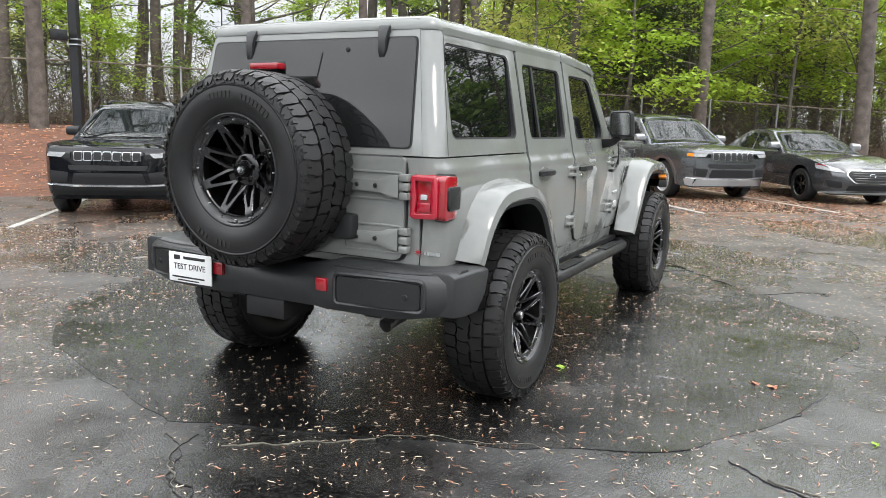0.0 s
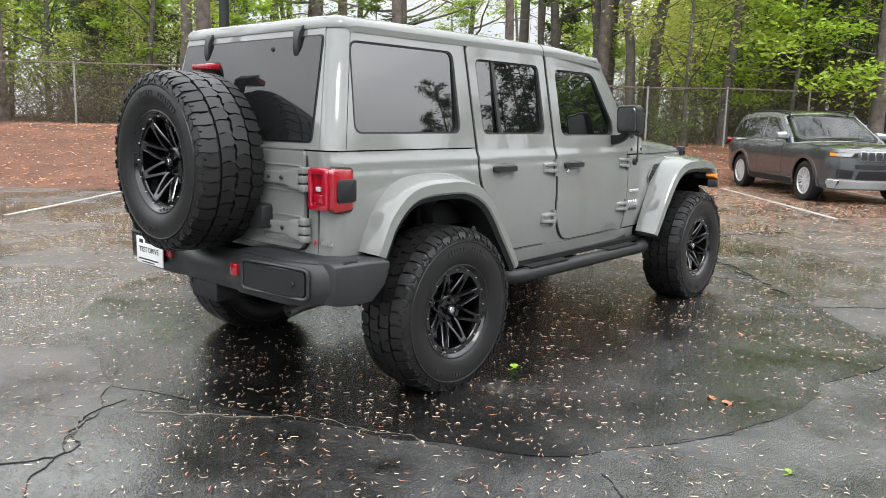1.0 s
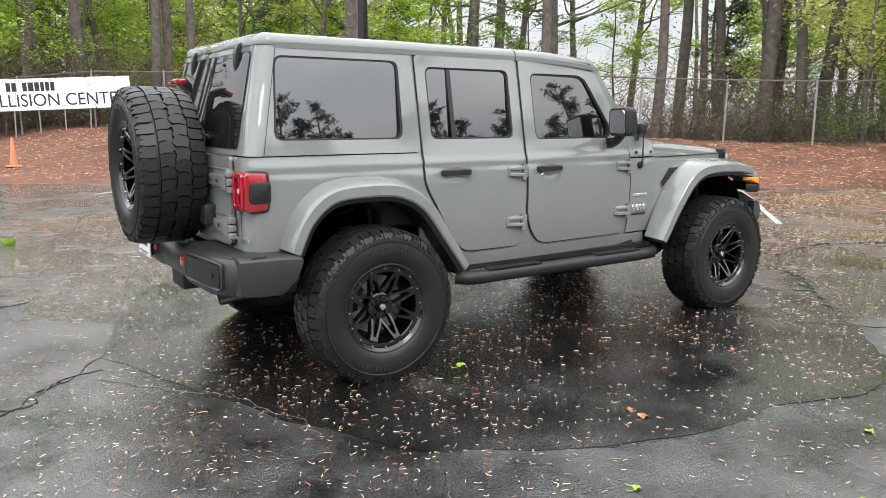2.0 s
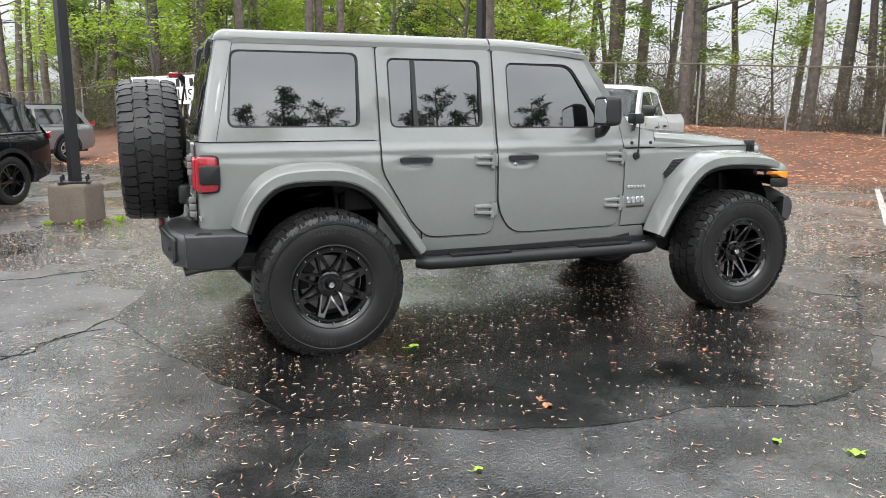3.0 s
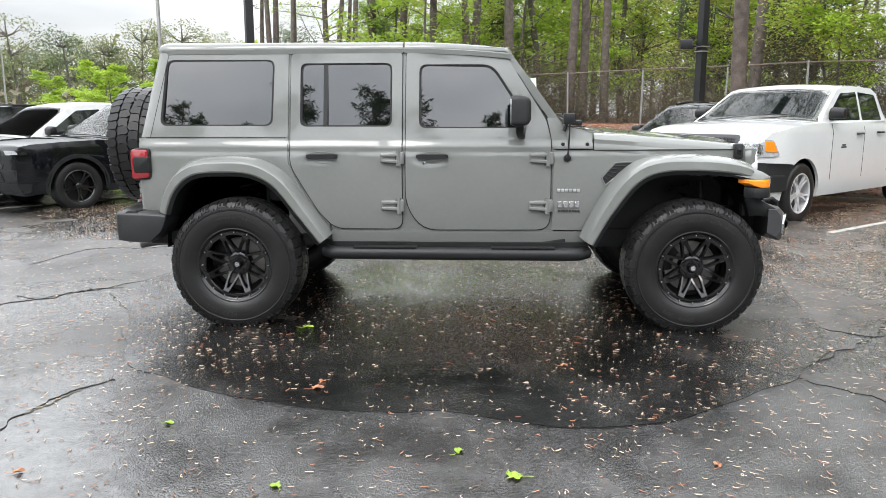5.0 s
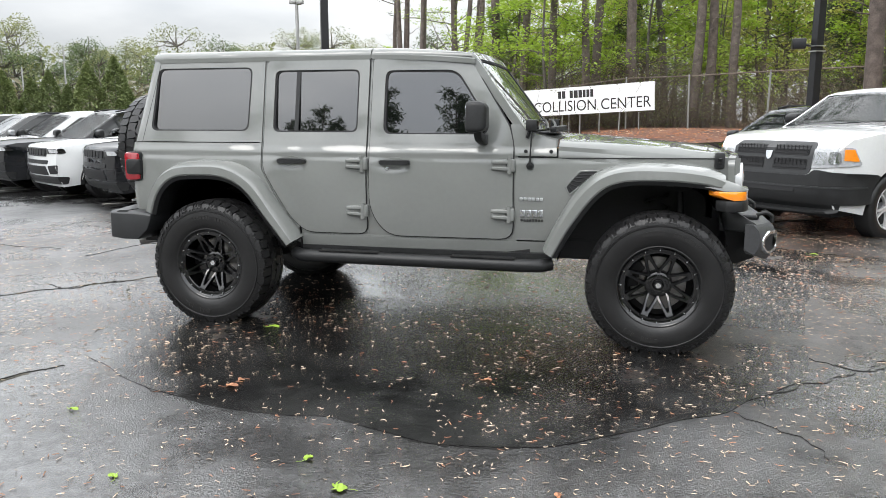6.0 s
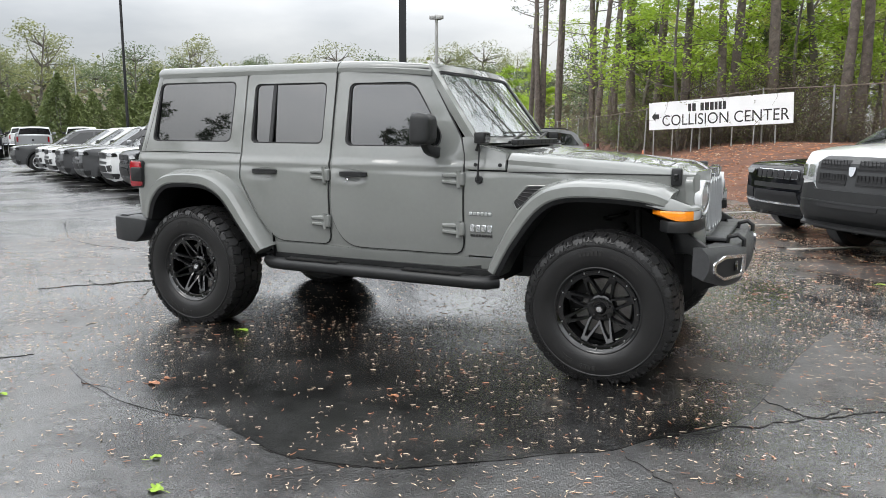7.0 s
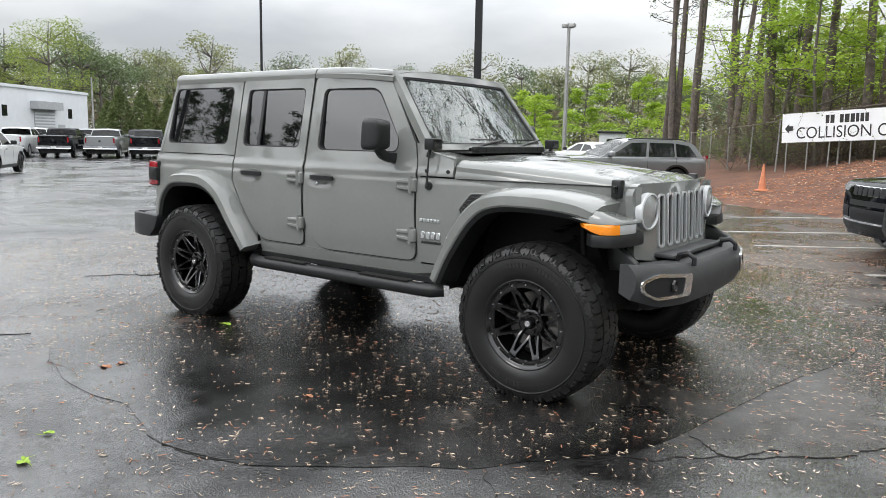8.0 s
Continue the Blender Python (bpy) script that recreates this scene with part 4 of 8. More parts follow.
for y0, y1 in ((-0.45, 0.02), (0.08, 0.52)):
    bm = bmesh.new()
    tube(bm, [(2.27, y0, 1.34), (2.24, y0 * 0.5 + y1 * 0.5, 1.372), (2.20, y1, 1.395)], 0.010, 8)
    tube(bm, [(2.20, y0 + 0.10, 1.40), (2.195, y1 + 0.05, 1.402)], 0.006, 6)
    part("wiper", bm, M_TRIM, jeep)
# light bar on the cowl, cube lamp on the pillar base, aerial
bm = bmesh.new()
box(bm, 2.285, 2.325, -0.46, 0.42, 1.318, 1.358)
bar = part("light_bar", bm, M_TRIM, jeep, "black light bar on the cowl", bevel=0.008)
for k in range(9):
    bm = bmesh.new()
    box(bm, 2.322, 2.327, -0.44 + k * 0.094, -0.356 + k * 0.094, 1.324, 1.352)
    part("lamp_cell", bm, M_SEAM, bar)
for side in (-1, 1):
    bm = bmesh.new()
    box(bm, 2.165, 2.235, side * 0.70, side * 0.795, 1.335, 1.405)
    pod = part("pod_lamp", fix(bm), M_TRIM, jeep, "small black cube lamp beside the windscreen", bevel=0.008)
    bm = bmesh.new()
    box(bm, 2.234, 2.240, side * 0.708, side * 0.788, 1.343, 1.397)
    part("pod_lens", fix(bm), M_RIM, pod)
    bm = bmesh.new()
    tube(bm, [(2.17, side * 0.76, 1.29), (2.19, side * 0.76, 1.345)], 0.012, 8)
    part("pod_bracket", bm, M_TRIM, pod)
bm = bmesh.new()
lathe(bm, [(0, 0.02), (0.022, 0.018), (0.026, 0)], 16, pose(2.195, -jw(2.19, 1.11) + 0.002, 1.115, 90, 0, 0))
aerial = part("aerial_base", bm, M_TRIM, jeep)
bm = bmesh.new()
tube(bm, [(2.195, -jw(2.2, 1.11) - 0.02, 1.115), (2.197, -0.80, 1.16), (2.205, -0.79, 1.36)], [0.012, 0.006, 0.004], 8)
part("aerial_mast", bm, M_TRIM, aerial)

# front: grille, headlamps, bumper
def face(out=0.0):
    return lambda y, z, d: (3.445 - 0.06 * (z - 0.8) - 0.065 * (abs(y) / 0.62) ** 3.4 + out - d, y, z)


slots = [rounded([(-0.372 + 0.124 * k - 0.042, 0.825), (-0.372 + 0.124 * k - 0.042, 1.125), (-0.372 + 0.124 * k + 0.042, 1.125), (-0.372 + 0.124 * k + 0.042, 0.825)], 0.03) for k in range(7)]
lamps = [[(sy * 0.492 + 0.101 * math.cos(a), 1.035 + 0.101 * math.sin(a)) for a in frange(0, math.tau, 28)[:-1]] for sy in (-1, 1)]
# keep the outer slots clear of the lamps
slots = [[(max(-0.384, min(0.384, p[0] * 0.92)), p[1]) for p in s] for s in slots]
G_OUT = rounded([(-0.60, 0.78), (-0.615, 1.14), (-0.56, 1.185), (0.56, 1.185), (0.615, 1.14), (0.60, 0.78), (0.40, 0.755), (-0.40, 0.755)], 0.03)
grille = part("grille", sheet(G_OUT, face(), 0.04, slots + lamps, frange(-0.6, 0.6, 12), [0.9, 1.0, 1.1]), M_PAINT, jeep)
for s in slots:
    xs = [p[0] for p in s]
    cx = (min(xs) + max(xs)) / 2
    inner = [(cx + (p[0] - cx) * 0.70, 0.975 + (p[1] - 0.975) * 0.93) for p in s]
    part("grille_surround", sheet(s, face(0.008), 0.012, [inner]), M_SLOT, grille, "silver slot surround, painted bright for mirrored sky")
bm = bmesh.new()
box(bm, 3.26, 3.36, -0.52, 0.52, 0.78, 1.16)
part("grille_backing", bm, M_SEAM, jeep)
for sy in (-1, 1):
    x0 = face()(sy * 0.492, 1.035, 0)[0]
    at = pose(x0 + 0.014, sy * 0.495, 1.035) @ Matrix.Rotation(sy * radians(6), 4, "Z") @ pose(0, 0, 0, 0, 90, 0)
    bm = bmesh.new()
    lathe(bm, [(0.102, -0.03), (0.102, 0.008), (0.093, 0.012), (0.090, 0.004), (0.082, -0.018), (0.05, -0.040), (0.0, -0.048)], 36, at)
    head = part("headlamp", bm, M_BOWL, jeep, "round headlamp with pale bowl and opaque pale lens")
    bm = bmesh.new()
    lathe(bm, [(0.028, -0.042), (0.032, -0.014), (0.026, -0.008), (0.0, -0.002)], 28, at)
    part("projector", bm, M_LENS_J, head)
    bm = bmesh.new()
    lathe(bm, [(0.0, 0.024), (0.03, 0.022), (0.06, 0.015), (0.091, 0.004), (0.089, 0.0), (0.06, 0.011), (0.0, 0.020)], 36, at)
    part("headlamp_lens", bm, M_LENS_J, head)


def bumper_x(y):
    a = abs(y) / 0.85
    return 3.74 - 0.03 * a ** 2 - 0.13 * max(0, (a - 0.52) / 0.48) ** 1.6


bm = bmesh.new()
rows = []
for y in frange(-0.85, 0.85, 26):
    a = abs(y) / 0.85
    x = bumper_x(y)
    zt = 0.765 + 0.025 * max(0, (a - 0.45) / 0.55)
    zb = 0.56 - 0.02 * (1 - a) + 0.05 * max(0, (a - 0.8) / 0.2)
    xi = x - 0.19 + 0.10 * a ** 3
    rows.append([(xi, y, zb + 0.03), (x - 0.03, y, zb), (x - 0.005, y, zb + 0.05), (x, y, zb + 0.10), (x - 0.012, y, zt - 0.035), (x - 0.045, y, zt), (xi, y, zt)])
loft(bm, rows)
fb = part("front_bumper", fix(bm), M_FRONTB, jeep, "dark grey steel-look front bumper", angle=45)
for sy in (-1, 1):
    bm = bmesh.new()
    tube(bm, [(3.62, sy * 0.385, 0.76), (3.63, sy * 0.385, 0.80), (3.68, sy * 0.385, 0.815), (3.715, sy * 0.385, 0.79), (3.715, sy * 0.385, 0.75)], 0.014, 8)
    part("tow_hook", bm, M_TRIM, fb)

    def bz(y, z, d, sy=sy):
        return (bumper_x(y) + 0.006 - d, sy * y, z)
    o = rounded([(0.47, 0.605), (0.45, 0.72), (0.72, 0.742), (0.825, 0.705), (0.815, 0.645), (0.73, 0.60)], 0.025)
    i = [(0.665 + (p[0] - 0.637) * 0.76, 0.668 + (p[1] - 0.668) * 0.74) for p in o]
    part("fog_bezel", sheet(o, bz, 0.02, [i], frange(0.46, 0.82, 9)), M_CHROME, fb, "bright silver fog lamp bezel")
    part("fog_recess", sheet(i, lambda y, z, d, sy=sy: (bumper_x(y) + 0.002 - d, sy * y, z), 0.01, (), frange(0.46, 0.82, 9)), M_SEAM, fb)
    bm = bmesh.new()
    lathe(bm, [(0, 0.014), (0.028, 0.010), (0.036, 0)], 20, pose(bumper_x(0.61) + 0.0, sy * 0.61, 0.668, 0, 90, 0))
    part("fog_lamp", bm, M_RIM, fb)
bm = bmesh.new()
box(bm, 3.50, 3.62, -0.42, 0.42, 0.775, 0.80)
part("bumper_step", bm, M_FRONTB, fb, bevel=0.01)
bm = bmesh.new()
loft(bm, [[(x, -w, z0), (x, w, z0), (x, w, z1), (x, -w, z1)] for x, w, z0, z1 in ((3.30, 0.45, 0.50, 0.78), (3.50, 0.45, 0.48, 0.76), (3.62, 0.40, 0.52, 0.72))])
part("skid_panel", fix(bm), M_DARK, jeep)
for sy in (-1, 1):
    bm = bmesh.new()
    loft(bm, [[(x, sy * (y - 0.03), z - h), (x, sy * (y + 0.03), z - h), (x, sy * (y + 0.03), z + h), (x, sy * (y - 0.03), z + h)] for x, y, z, h in ((3.36, 0.70, 0.80, 0.07), (3.44, 0.74, 0.80, 0.06), (3.56, 0.78, 0.76, 0.03))])
    part("bumper_bracket", fix(bm), M_TRIM, jeep, bevel=0.01)

# rear bumper
def rb_x(y):
    a = abs(y) / 0.93
    return -0.905 + 0.02 * a ** 2 + 0.10 * max(0, (a - 0.62) / 0.38) ** 2.2 + (0.02 if a < 0.3 else 0)


bm = bmesh.new()
rows = []
ys = frange(-0.93, 0.93, 30)
for y in ys:
    a = abs(y) / 0.93
    x = rb_x(y)
    hi = 0.765 - (0.05 * (1 - (a / 0.34) ** 2) if a < 0.34 else 0)
    lo = 0.545 + 0.03 * max(0, (a - 0.75) / 0.25)
    xi = -0.66
    rows.append([(xi, y, lo + 0.02), (x + 0.03, y, lo), (x + 0.004, y, lo + 0.045), (x, y, lo + 0.08), (x + 0.006, y, hi - 0.05), (x + 0.028, y, hi - 0.018), (x + 0.06, y, hi), (xi, y, hi)])
loft(bm, rows)
rb = part("rear_bumper", fix(bm), M_BUMPER, jeep, "dark grey plastic rear bumper", angle=42)
for sy in (-1, 1):
    bm = bmesh.new()
    loft(bm, [[(x, sy * y0, z0), (x, sy * y1, z0 + 0.01), (x, sy * y1, z1 - 0.015), (x, sy * (y1 - 0.03), z1), (x, sy * y0, z1)] for x, y0, y1, z0, z1 in ((-0.80, 0.7, 0.935, 0.56, 0.762), (-0.70, 0.7, 0.945, 0.55, 0.762), (-0.58, 0.7, 0.945, 0.55, 0.76), (-0.50, 0.7, 0.945, 0.62, 0.755), (-0.465, 0.7, 0.942, 0.70, 0.75))])
    part("bumper_end", fix(bm), M_BUMPER, rb, bevel=0.008)
    bm = bmesh.new()
    tube(bm, [(rb_x(y) + 0.034, sy * y, 0.7505) for y in frange(0.36, 0.90, 14)], 0.0045, 6)
    part("bumper_crease", bm, M_TRIM, rb)
    bm = bmesh.new()
    box(bm, rb_x(0.31) - 0.010, rb_x(0.31) + 0.03, sy * 0.283, sy * 0.343, 0.635, 0.695)
    part("reflector", fix(bm), M_RED, rb, "square red reflector", bevel=0.006)
    pan = sheet(rounded([(sy * 0.40, 0.60), (sy * 0.40, 0.715), (sy * 0.80, 0.715), (sy * 0.80, 0.60)], 0.02), lambda y, z, d: (rb_x(y) - 0.008 + d, y, z), 0.02, (), frange(-0.8, 0.8, 16))
    part("bumper_insert", pan, M_TRIM, rb)
    bm = bmesh.new()
    loop = rounded([(sy * 0.385, 0.588), (sy * 0.385, 0.727), (sy * 0.815, 0.727), (sy * 0.815, 0.588)], 0.03)
    tube(bm, [(rb_x(y) - 0.004, y, z) for y, z in loop + loop[:1]], 0.010, 6, caps=False)
    part("insert_rim", bm, M_BUMPER, rb)
    bm = bmesh.new()
    lathe(bm, [(0, 0.004), (0.012, 0.003), (0.014, 0)], 14, pose(rb_x(0.74) - 0.010, sy * 0.74, 0.655, 0, -90, 0))
    part("parking_sensor", bm, M_TRIM, rb)
# plate on the bumper
bm = bmesh.new()
box(bm, -0.932, -0.922, 0.335, 0.625, 0.575, 0.725)
plate = part("dealer_plate", bm, M_WHITE, jeep, "white dealer plate with black printed words", bevel=0.006)
text_mesh("plate_words", "TEST DRIVE", 0.042, pose(-0.9335, 0.48, 0.655, 90, 0, -90), M_INK, plate, 0.0006)
bm = bmesh.new()
for y0, y1, z0, z1 in ((0.375, 0.52, 0.694, 0.708), (0.545, 0.585, 0.69, 0.712), (0.38, 0.60, 0.598, 0.606), (0.42, 0.56, 0.584, 0.590)):
    box(bm, -0.9335, -0.9318, y0, y1, z0, z1)
part("plate_bar", fix(bm), M_INK, plate)
# tailpipe, hitch, fuel tank guard, axles, frame
bm = bmesh.new()
tube(bm, [(-0.35, -0.62, 0.50), (-0.62, -0.60, 0.515), (-0.72, -0.595, 0.505), (-0.80, -0.59, 0.488)], 0.032, 16, caps=False)
bmesh.ops.solidify(bm, geom=bm.faces[:], thickness=0.003)
pipe = part("tailpipe", fix(bm), M_DISC, jeep, "steel tailpipe")
# black plug inside: the shade of the hollow pipe put into colour
bm = bmesh.new()
tube(bm, [(-0.60, -0.601, 0.514), (-0.70, -0.596, 0.508)], 0.028, 12)
part("pipe_bore", bm, M_SEAM, pipe)
bm = bmesh.new()
box(bm, -0.84, -0.60, -0.04, 0.20, 0.44, 0.54)
part("hitch", bm, M_DARK, jeep, bevel=0.01)
bm = bmesh.new()
for y in (-0.42, 0.42):
    box(bm, -0.65, 3.45, y - 0.045, y + 0.045, 0.47, 0.60)
part("frame_rail", fix(bm), M_DARK, jeep)
bm = bmesh.new()
box(bm, 0.5, 2.2, -0.4, 0.4, 0.42, 0.52)
box(bm, 2.3, 3.3, -0.45, 0.45, 0.5, 1.05)
part("underbody", fix(bm), M_DARK, jeep)
for x in (0.0, WB):
    bm = bmesh.new()
    tube(bm, [(x, -0.7, HUB_Z), (x, 0.7, HUB_Z)], 0.045, 12)
    lathe(bm, [(0, 0.15), (0.10, 0.12), (0.14, 0), (0.10, -0.12), (0, -0.15)], 16, pose(x, 0.12 if x < 1 else -0.2, HUB_Z, 0, 90, 0))
    part("axle", bm, M_DARK, jeep)
    for sy in (-1, 1):
        bm = bmesh.new()
        tube(bm, [(x + 0.16, sy * 0.56, 0.45), (x + 0.12, sy * 0.55, 0.95)], 0.02, 10)
        part("shock_absorber", bm, M_DARK, jeep)
        bm = bmesh.new()
        tube(bm, [(x - 0.02 + 0.07 * math.cos(k * 0.7), sy * 0.50 + 0.07 * math.sin(k * 0.7), 0.48 + 0.010 * k) for k in range(46)], 0.011, 6)
        part("coil_spring", bm, M_DARK, jeep)
# side steps
for sy in (-1, 1):
    bm = bmesh.new()
    tube(bm, [(0.58, sy * 0.80, 0.49), (0.64, sy * 0.845, 0.484), (0.75, sy * 0.855, 0.484), (2.18, sy * 0.855, 0.484), (2.28, sy * 0.845, 0.484), (2.34, sy * 0.80, 0.49)], 0.043, 14)
    step = part("side_step", bm, M_TRIM, jeep, "black tubular side step")
    for x in (0.78, 1.70):
        bm = bmesh.new()
        box(bm, x, x + 0.42, sy * 0.815, sy * 0.885, 0.524, 0.531)
        part("step_pad", fix(bm), M_RUBBER, step)
    for x in (0.72, 1.45, 2.15):
        bm = bmesh.new()
        tube(bm, [(x, sy * 0.42, 0.52), (x, sy * 0.82, 0.485)], 0.018, 8)
        part("step_bracket", bm, M_DARK, step)
    bm = bmesh.new()
    box(bm, 0.60, 2.35, sy * 0.70, sy * 0.775, 0.515, 0.548)
    part("pinch_rail", fix(bm), M_TRIM, jeep)

# handles, hinges, mirrors
for own, x in zip((rear_doors, front_doors), (0.57, 1.305)):
    for sy, door in zip((-1, 1), own):
        y = jw(x - 0.18, 1.13) + 0.004
        bm = bmesh.new()
        loft(bm, [[(x - 0.105 + dx, sy * (y + o), 1.108 + h), (x - 0.105 + dx, sy * (y + o + t), 1.112 + h), (x - 0.105 + dx, sy * (y + o + t), 1.140 - h), (x - 0.105 + dx, sy * (y + o), 1.144 - h)] for dx, o, t, h in ((0, 0, 0.012, 0.006), (0.02, 0, 0.035, 0.0), (0.04, 0.015, 0.024, 0.0), (0.17, 0.015, 0.024, 0), (0.19, 0, 0.035, 0), (0.21, 0, 0.012, 0.006))])
        handle = part("door_handle", fix(bm), M_TRIM, door, "black door handle")
        bm = bmesh.new()
        ring = [(x + 0.076 * math.cos(a), sy * (jw(x, 1.12 + 0.040 * math.sin(a)) + 0.0055), 1.118 + 0.040 * math.sin(a)) for a in frange(0, math.tau, 28)]
        tube(bm, ring, 0.0022, 6, caps=False)
        part("handle_bowl_rim", bm, M_PAINT, door)
        if x > 1 and sy < 0:
            bm = bmesh.new()
            lathe(bm, [(0, 0.006), (0.011, 0.005), (0.014, 0)], 16, pose(x - 0.055, sy * y, 1.082, -sy * 90, 0, 0))
            part("lock_cylinder", bm, M_CHROME, door)
for own, x in zip((rear_doors, front_doors), (1.045, 2.03)):
    for sy, door in zip((-1, 1), own):
        for z in (1.115, 0.80):
            y = jw(x, z) + 0.002
            bm = bmesh.new()
            # base leaf that tapers back along the door, two ribs on it, knuckle and pillar leaf in front
            loft(bm, [[(x - 0.085 + dx, sy * (y - 0.004), z - h), (x - 0.085 + dx, sy * (y + t), z - h * 0.86), (x - 0.085 + dx, sy * (y + t), z + h * 0.86), (x - 0.085 + dx, sy * (y - 0.004), z + h)] for dx, t, h in ((0, 0.008, 0.030), (0.008, 0.014, 0.034), (0.098, 0.016, 0.041), (0.104, 0.010, 0.041))])
            hinge = part("door_hinge", fix(bm), M_PAINT, door, "grey painted external hinge", bevel=0.003)
            for dz in (-0.021, 0.021):
                bm = bmesh.new()
                loft(bm, [[(x - 0.078 + dx, sy * (y + 0.010), z + dz * k - h), (x - 0.078 + dx, sy * (y + t), z + dz * k - h * 0.7), (x - 0.078 + dx, sy * (y + t), z + dz * k + h * 0.7), (x - 0.078 + dx, sy * (y + 0.010), z + dz * k + h)] for dx, t, h, k in ((0, 0.016, 0.008, 0.85), (0.012, 0.025, 0.011, 0.88), (0.085, 0.029, 0.014, 1.0), (0.110, 0.030, 0.014, 1.0))])
                part("hinge_rib", fix(bm), M_PAINT, hinge, bevel=0.0025)
            bm = bmesh.new()
            tube(bm, [(x + 0.036, sy * (y + 0.017), z - 0.052), (x + 0.036, sy * (y + 0.017), z + 0.052)], 0.0145, 12)
            part("hinge_pin", bm, M_PAINT, hinge)
            bm = bmesh.new()
            loft(bm, [[(x + 0.044 + dx, sy * (y - 0.004), z - h), (x + 0.044 + dx, sy * (y + t), z - h * 0.85), (x + 0.044 + dx, sy * (y + t), z + h * 0.85), (x + 0.044 + dx, sy * (y - 0.004), z + h)] for dx, t, h in ((0, 0.026, 0.046), (0.022, 0.022, 0.045), (0.030, 0.010, 0.040))])
            part("pillar_leaf", fix(bm), M_PAINT, hinge, bevel=0.003)
            for dz in (-0.026, 0.026):
                bm = bmesh.new()
                lathe(bm, [(0, 0.004), (0.005, 0.0035), (0.0065, 0)], 6, pose(x + 0.055, sy * (y + 0.0235), z + dz, -sy * -90, 0, 0))
                part("hinge_screw", bm, M_TRIM, hinge)
for sy, door in zip((-1, 1), front_doors):
    bm = bmesh.new()
    prof = rounded([(-0.095, 0.0), (-0.10, 0.19), (0.085, 0.195), (0.105, 0.0)], 0.035, 5)
    rows = []
    for x, s in ((1.815, 0.90), (1.83, 0.985), (1.87, 1.0), (1.90, 0.96), (1.925, 0.86), (1.94, 0.62)):
        rows.append([(x, sy * (0.902 + p[0] * s * 0.86), 1.325 + 0.095 + (p[1] - 0.095) * s) for p in prof])
    loft(bm, rows)
    mirror = part("door_mirror", fix(bm), M_TRIM, door, "black plastic door mirror", angle=50)
    bm = bmesh.new()
    loft(bm, [[(1.811, sy * (0.902 + p[0] * s * 0.86), 1.42 + (p[1] - 0.095) * s) for p in prof] for s in (0.78,)] + [[(1.8145, sy * (0.902 + p[0] * s * 0.86), 1.42 + (p[1] - 0.095) * s) for p in prof] for s in (0.80,)])
    part("mirror_glass", fix(bm), M_CHROME, door)
    bm = bmesh.new()
    loft(bm, [[(x, sy * y, z - h), (x + 0.05, sy * y, z - h), (x + 0.05, sy * y, z + h), (x, sy * y, z + h)] for x, y, z, h in ((1.87, 0.745, 1.275, 0.035), (1.86, 0.82, 1.285, 0.03), (1.85, 0.86, 1.305, 0.03), (1.85, 0.90, 1.335, 0.02))])
    part("mirror_arm", fix(bm), M_TRIM, door, bevel=0.008)

# badges as plain bars
for sy in (-1, 1):
    for name, x, z, w, h, mt, n in (("model_badge", 2.21, 0.903, 0.155, 0.020, M_SATIN, 6), ("maker_badge", 2.215, 0.81, 0.155, 0.045, M_CHROME, 4), ("series_badge", 2.215, 0.765, 0.15, 0.016, M_INK, 8)):
        bm = bmesh.new()
        for k in range(n):
            a = x - w / 2 + w * k / n
            y = jw(a, z)
            box(bm, a, a + w / n * 0.78, sy * (y - 0.002), sy * (y + 0.006), z - h / 2, z + h / 2)
        part(name, fix(bm), mt, jeep, bevel=0.002, seg=1)
bm = bmesh.new()
for k in range(4):
    a = radians(45 * k + 20)
    dy, dz = 0.020 * math.cos(a), 0.016 * math.sin(a)
    tube(bm, [(-0.727, -0.712 - dy, 0.826 - dz), (-0.727, -0.712 + dy, 0.826 + dz)], [0.0015, 0.0015], 5)
    tube(bm, [(-0.727, -0.712, 0.826), (-0.727, -0.712 + dy * 0.6, 0.826 + dz * 0.6)], 0.004, 5)
part("package_badge", fix(bm), M_RED, jeep)
bm = bmesh.new()
for k in range(5):
    y = -0.732 - 0.0155 * k
    box(bm, jback()(y, 0.82, 0)[0] - 0.005, jback()(y, 0.82, 0)[0] + 0.004, y - 0.012, y, 0.815, 0.830)
part("package_badge", fix(bm), M_SATIN, jeep)

# cabin: seats, wheel, dash, roll bar
def seat(x, y, w=0.5):
    bm = bmesh.new()
    box(bm, x - 0.25, x + 0.27, y - w / 2, y + w / 2, 0.80, 0.95)
    part("seat_cushion", bm, M_SEAT, jeep, bevel=0.04)
    bm = bmesh.new()
    box(bm, -0.07, 0.07, -w / 2, w / 2, 0.0, 0.55, pose(x - 0.24, y, 0.92, 0, -14, 0))
    part("seat_back", bm, M_SEAT, jeep, bevel=0.04)
    bm = bmesh.new()
    box(bm, -0.05, 0.05, -0.13, 0.13, 0.0, 0.17, pose(x - 0.385, y, 1.50, 0, -10, 0))
    part("head_restraint", bm, M_SEAT, jeep, bevel=0.035)


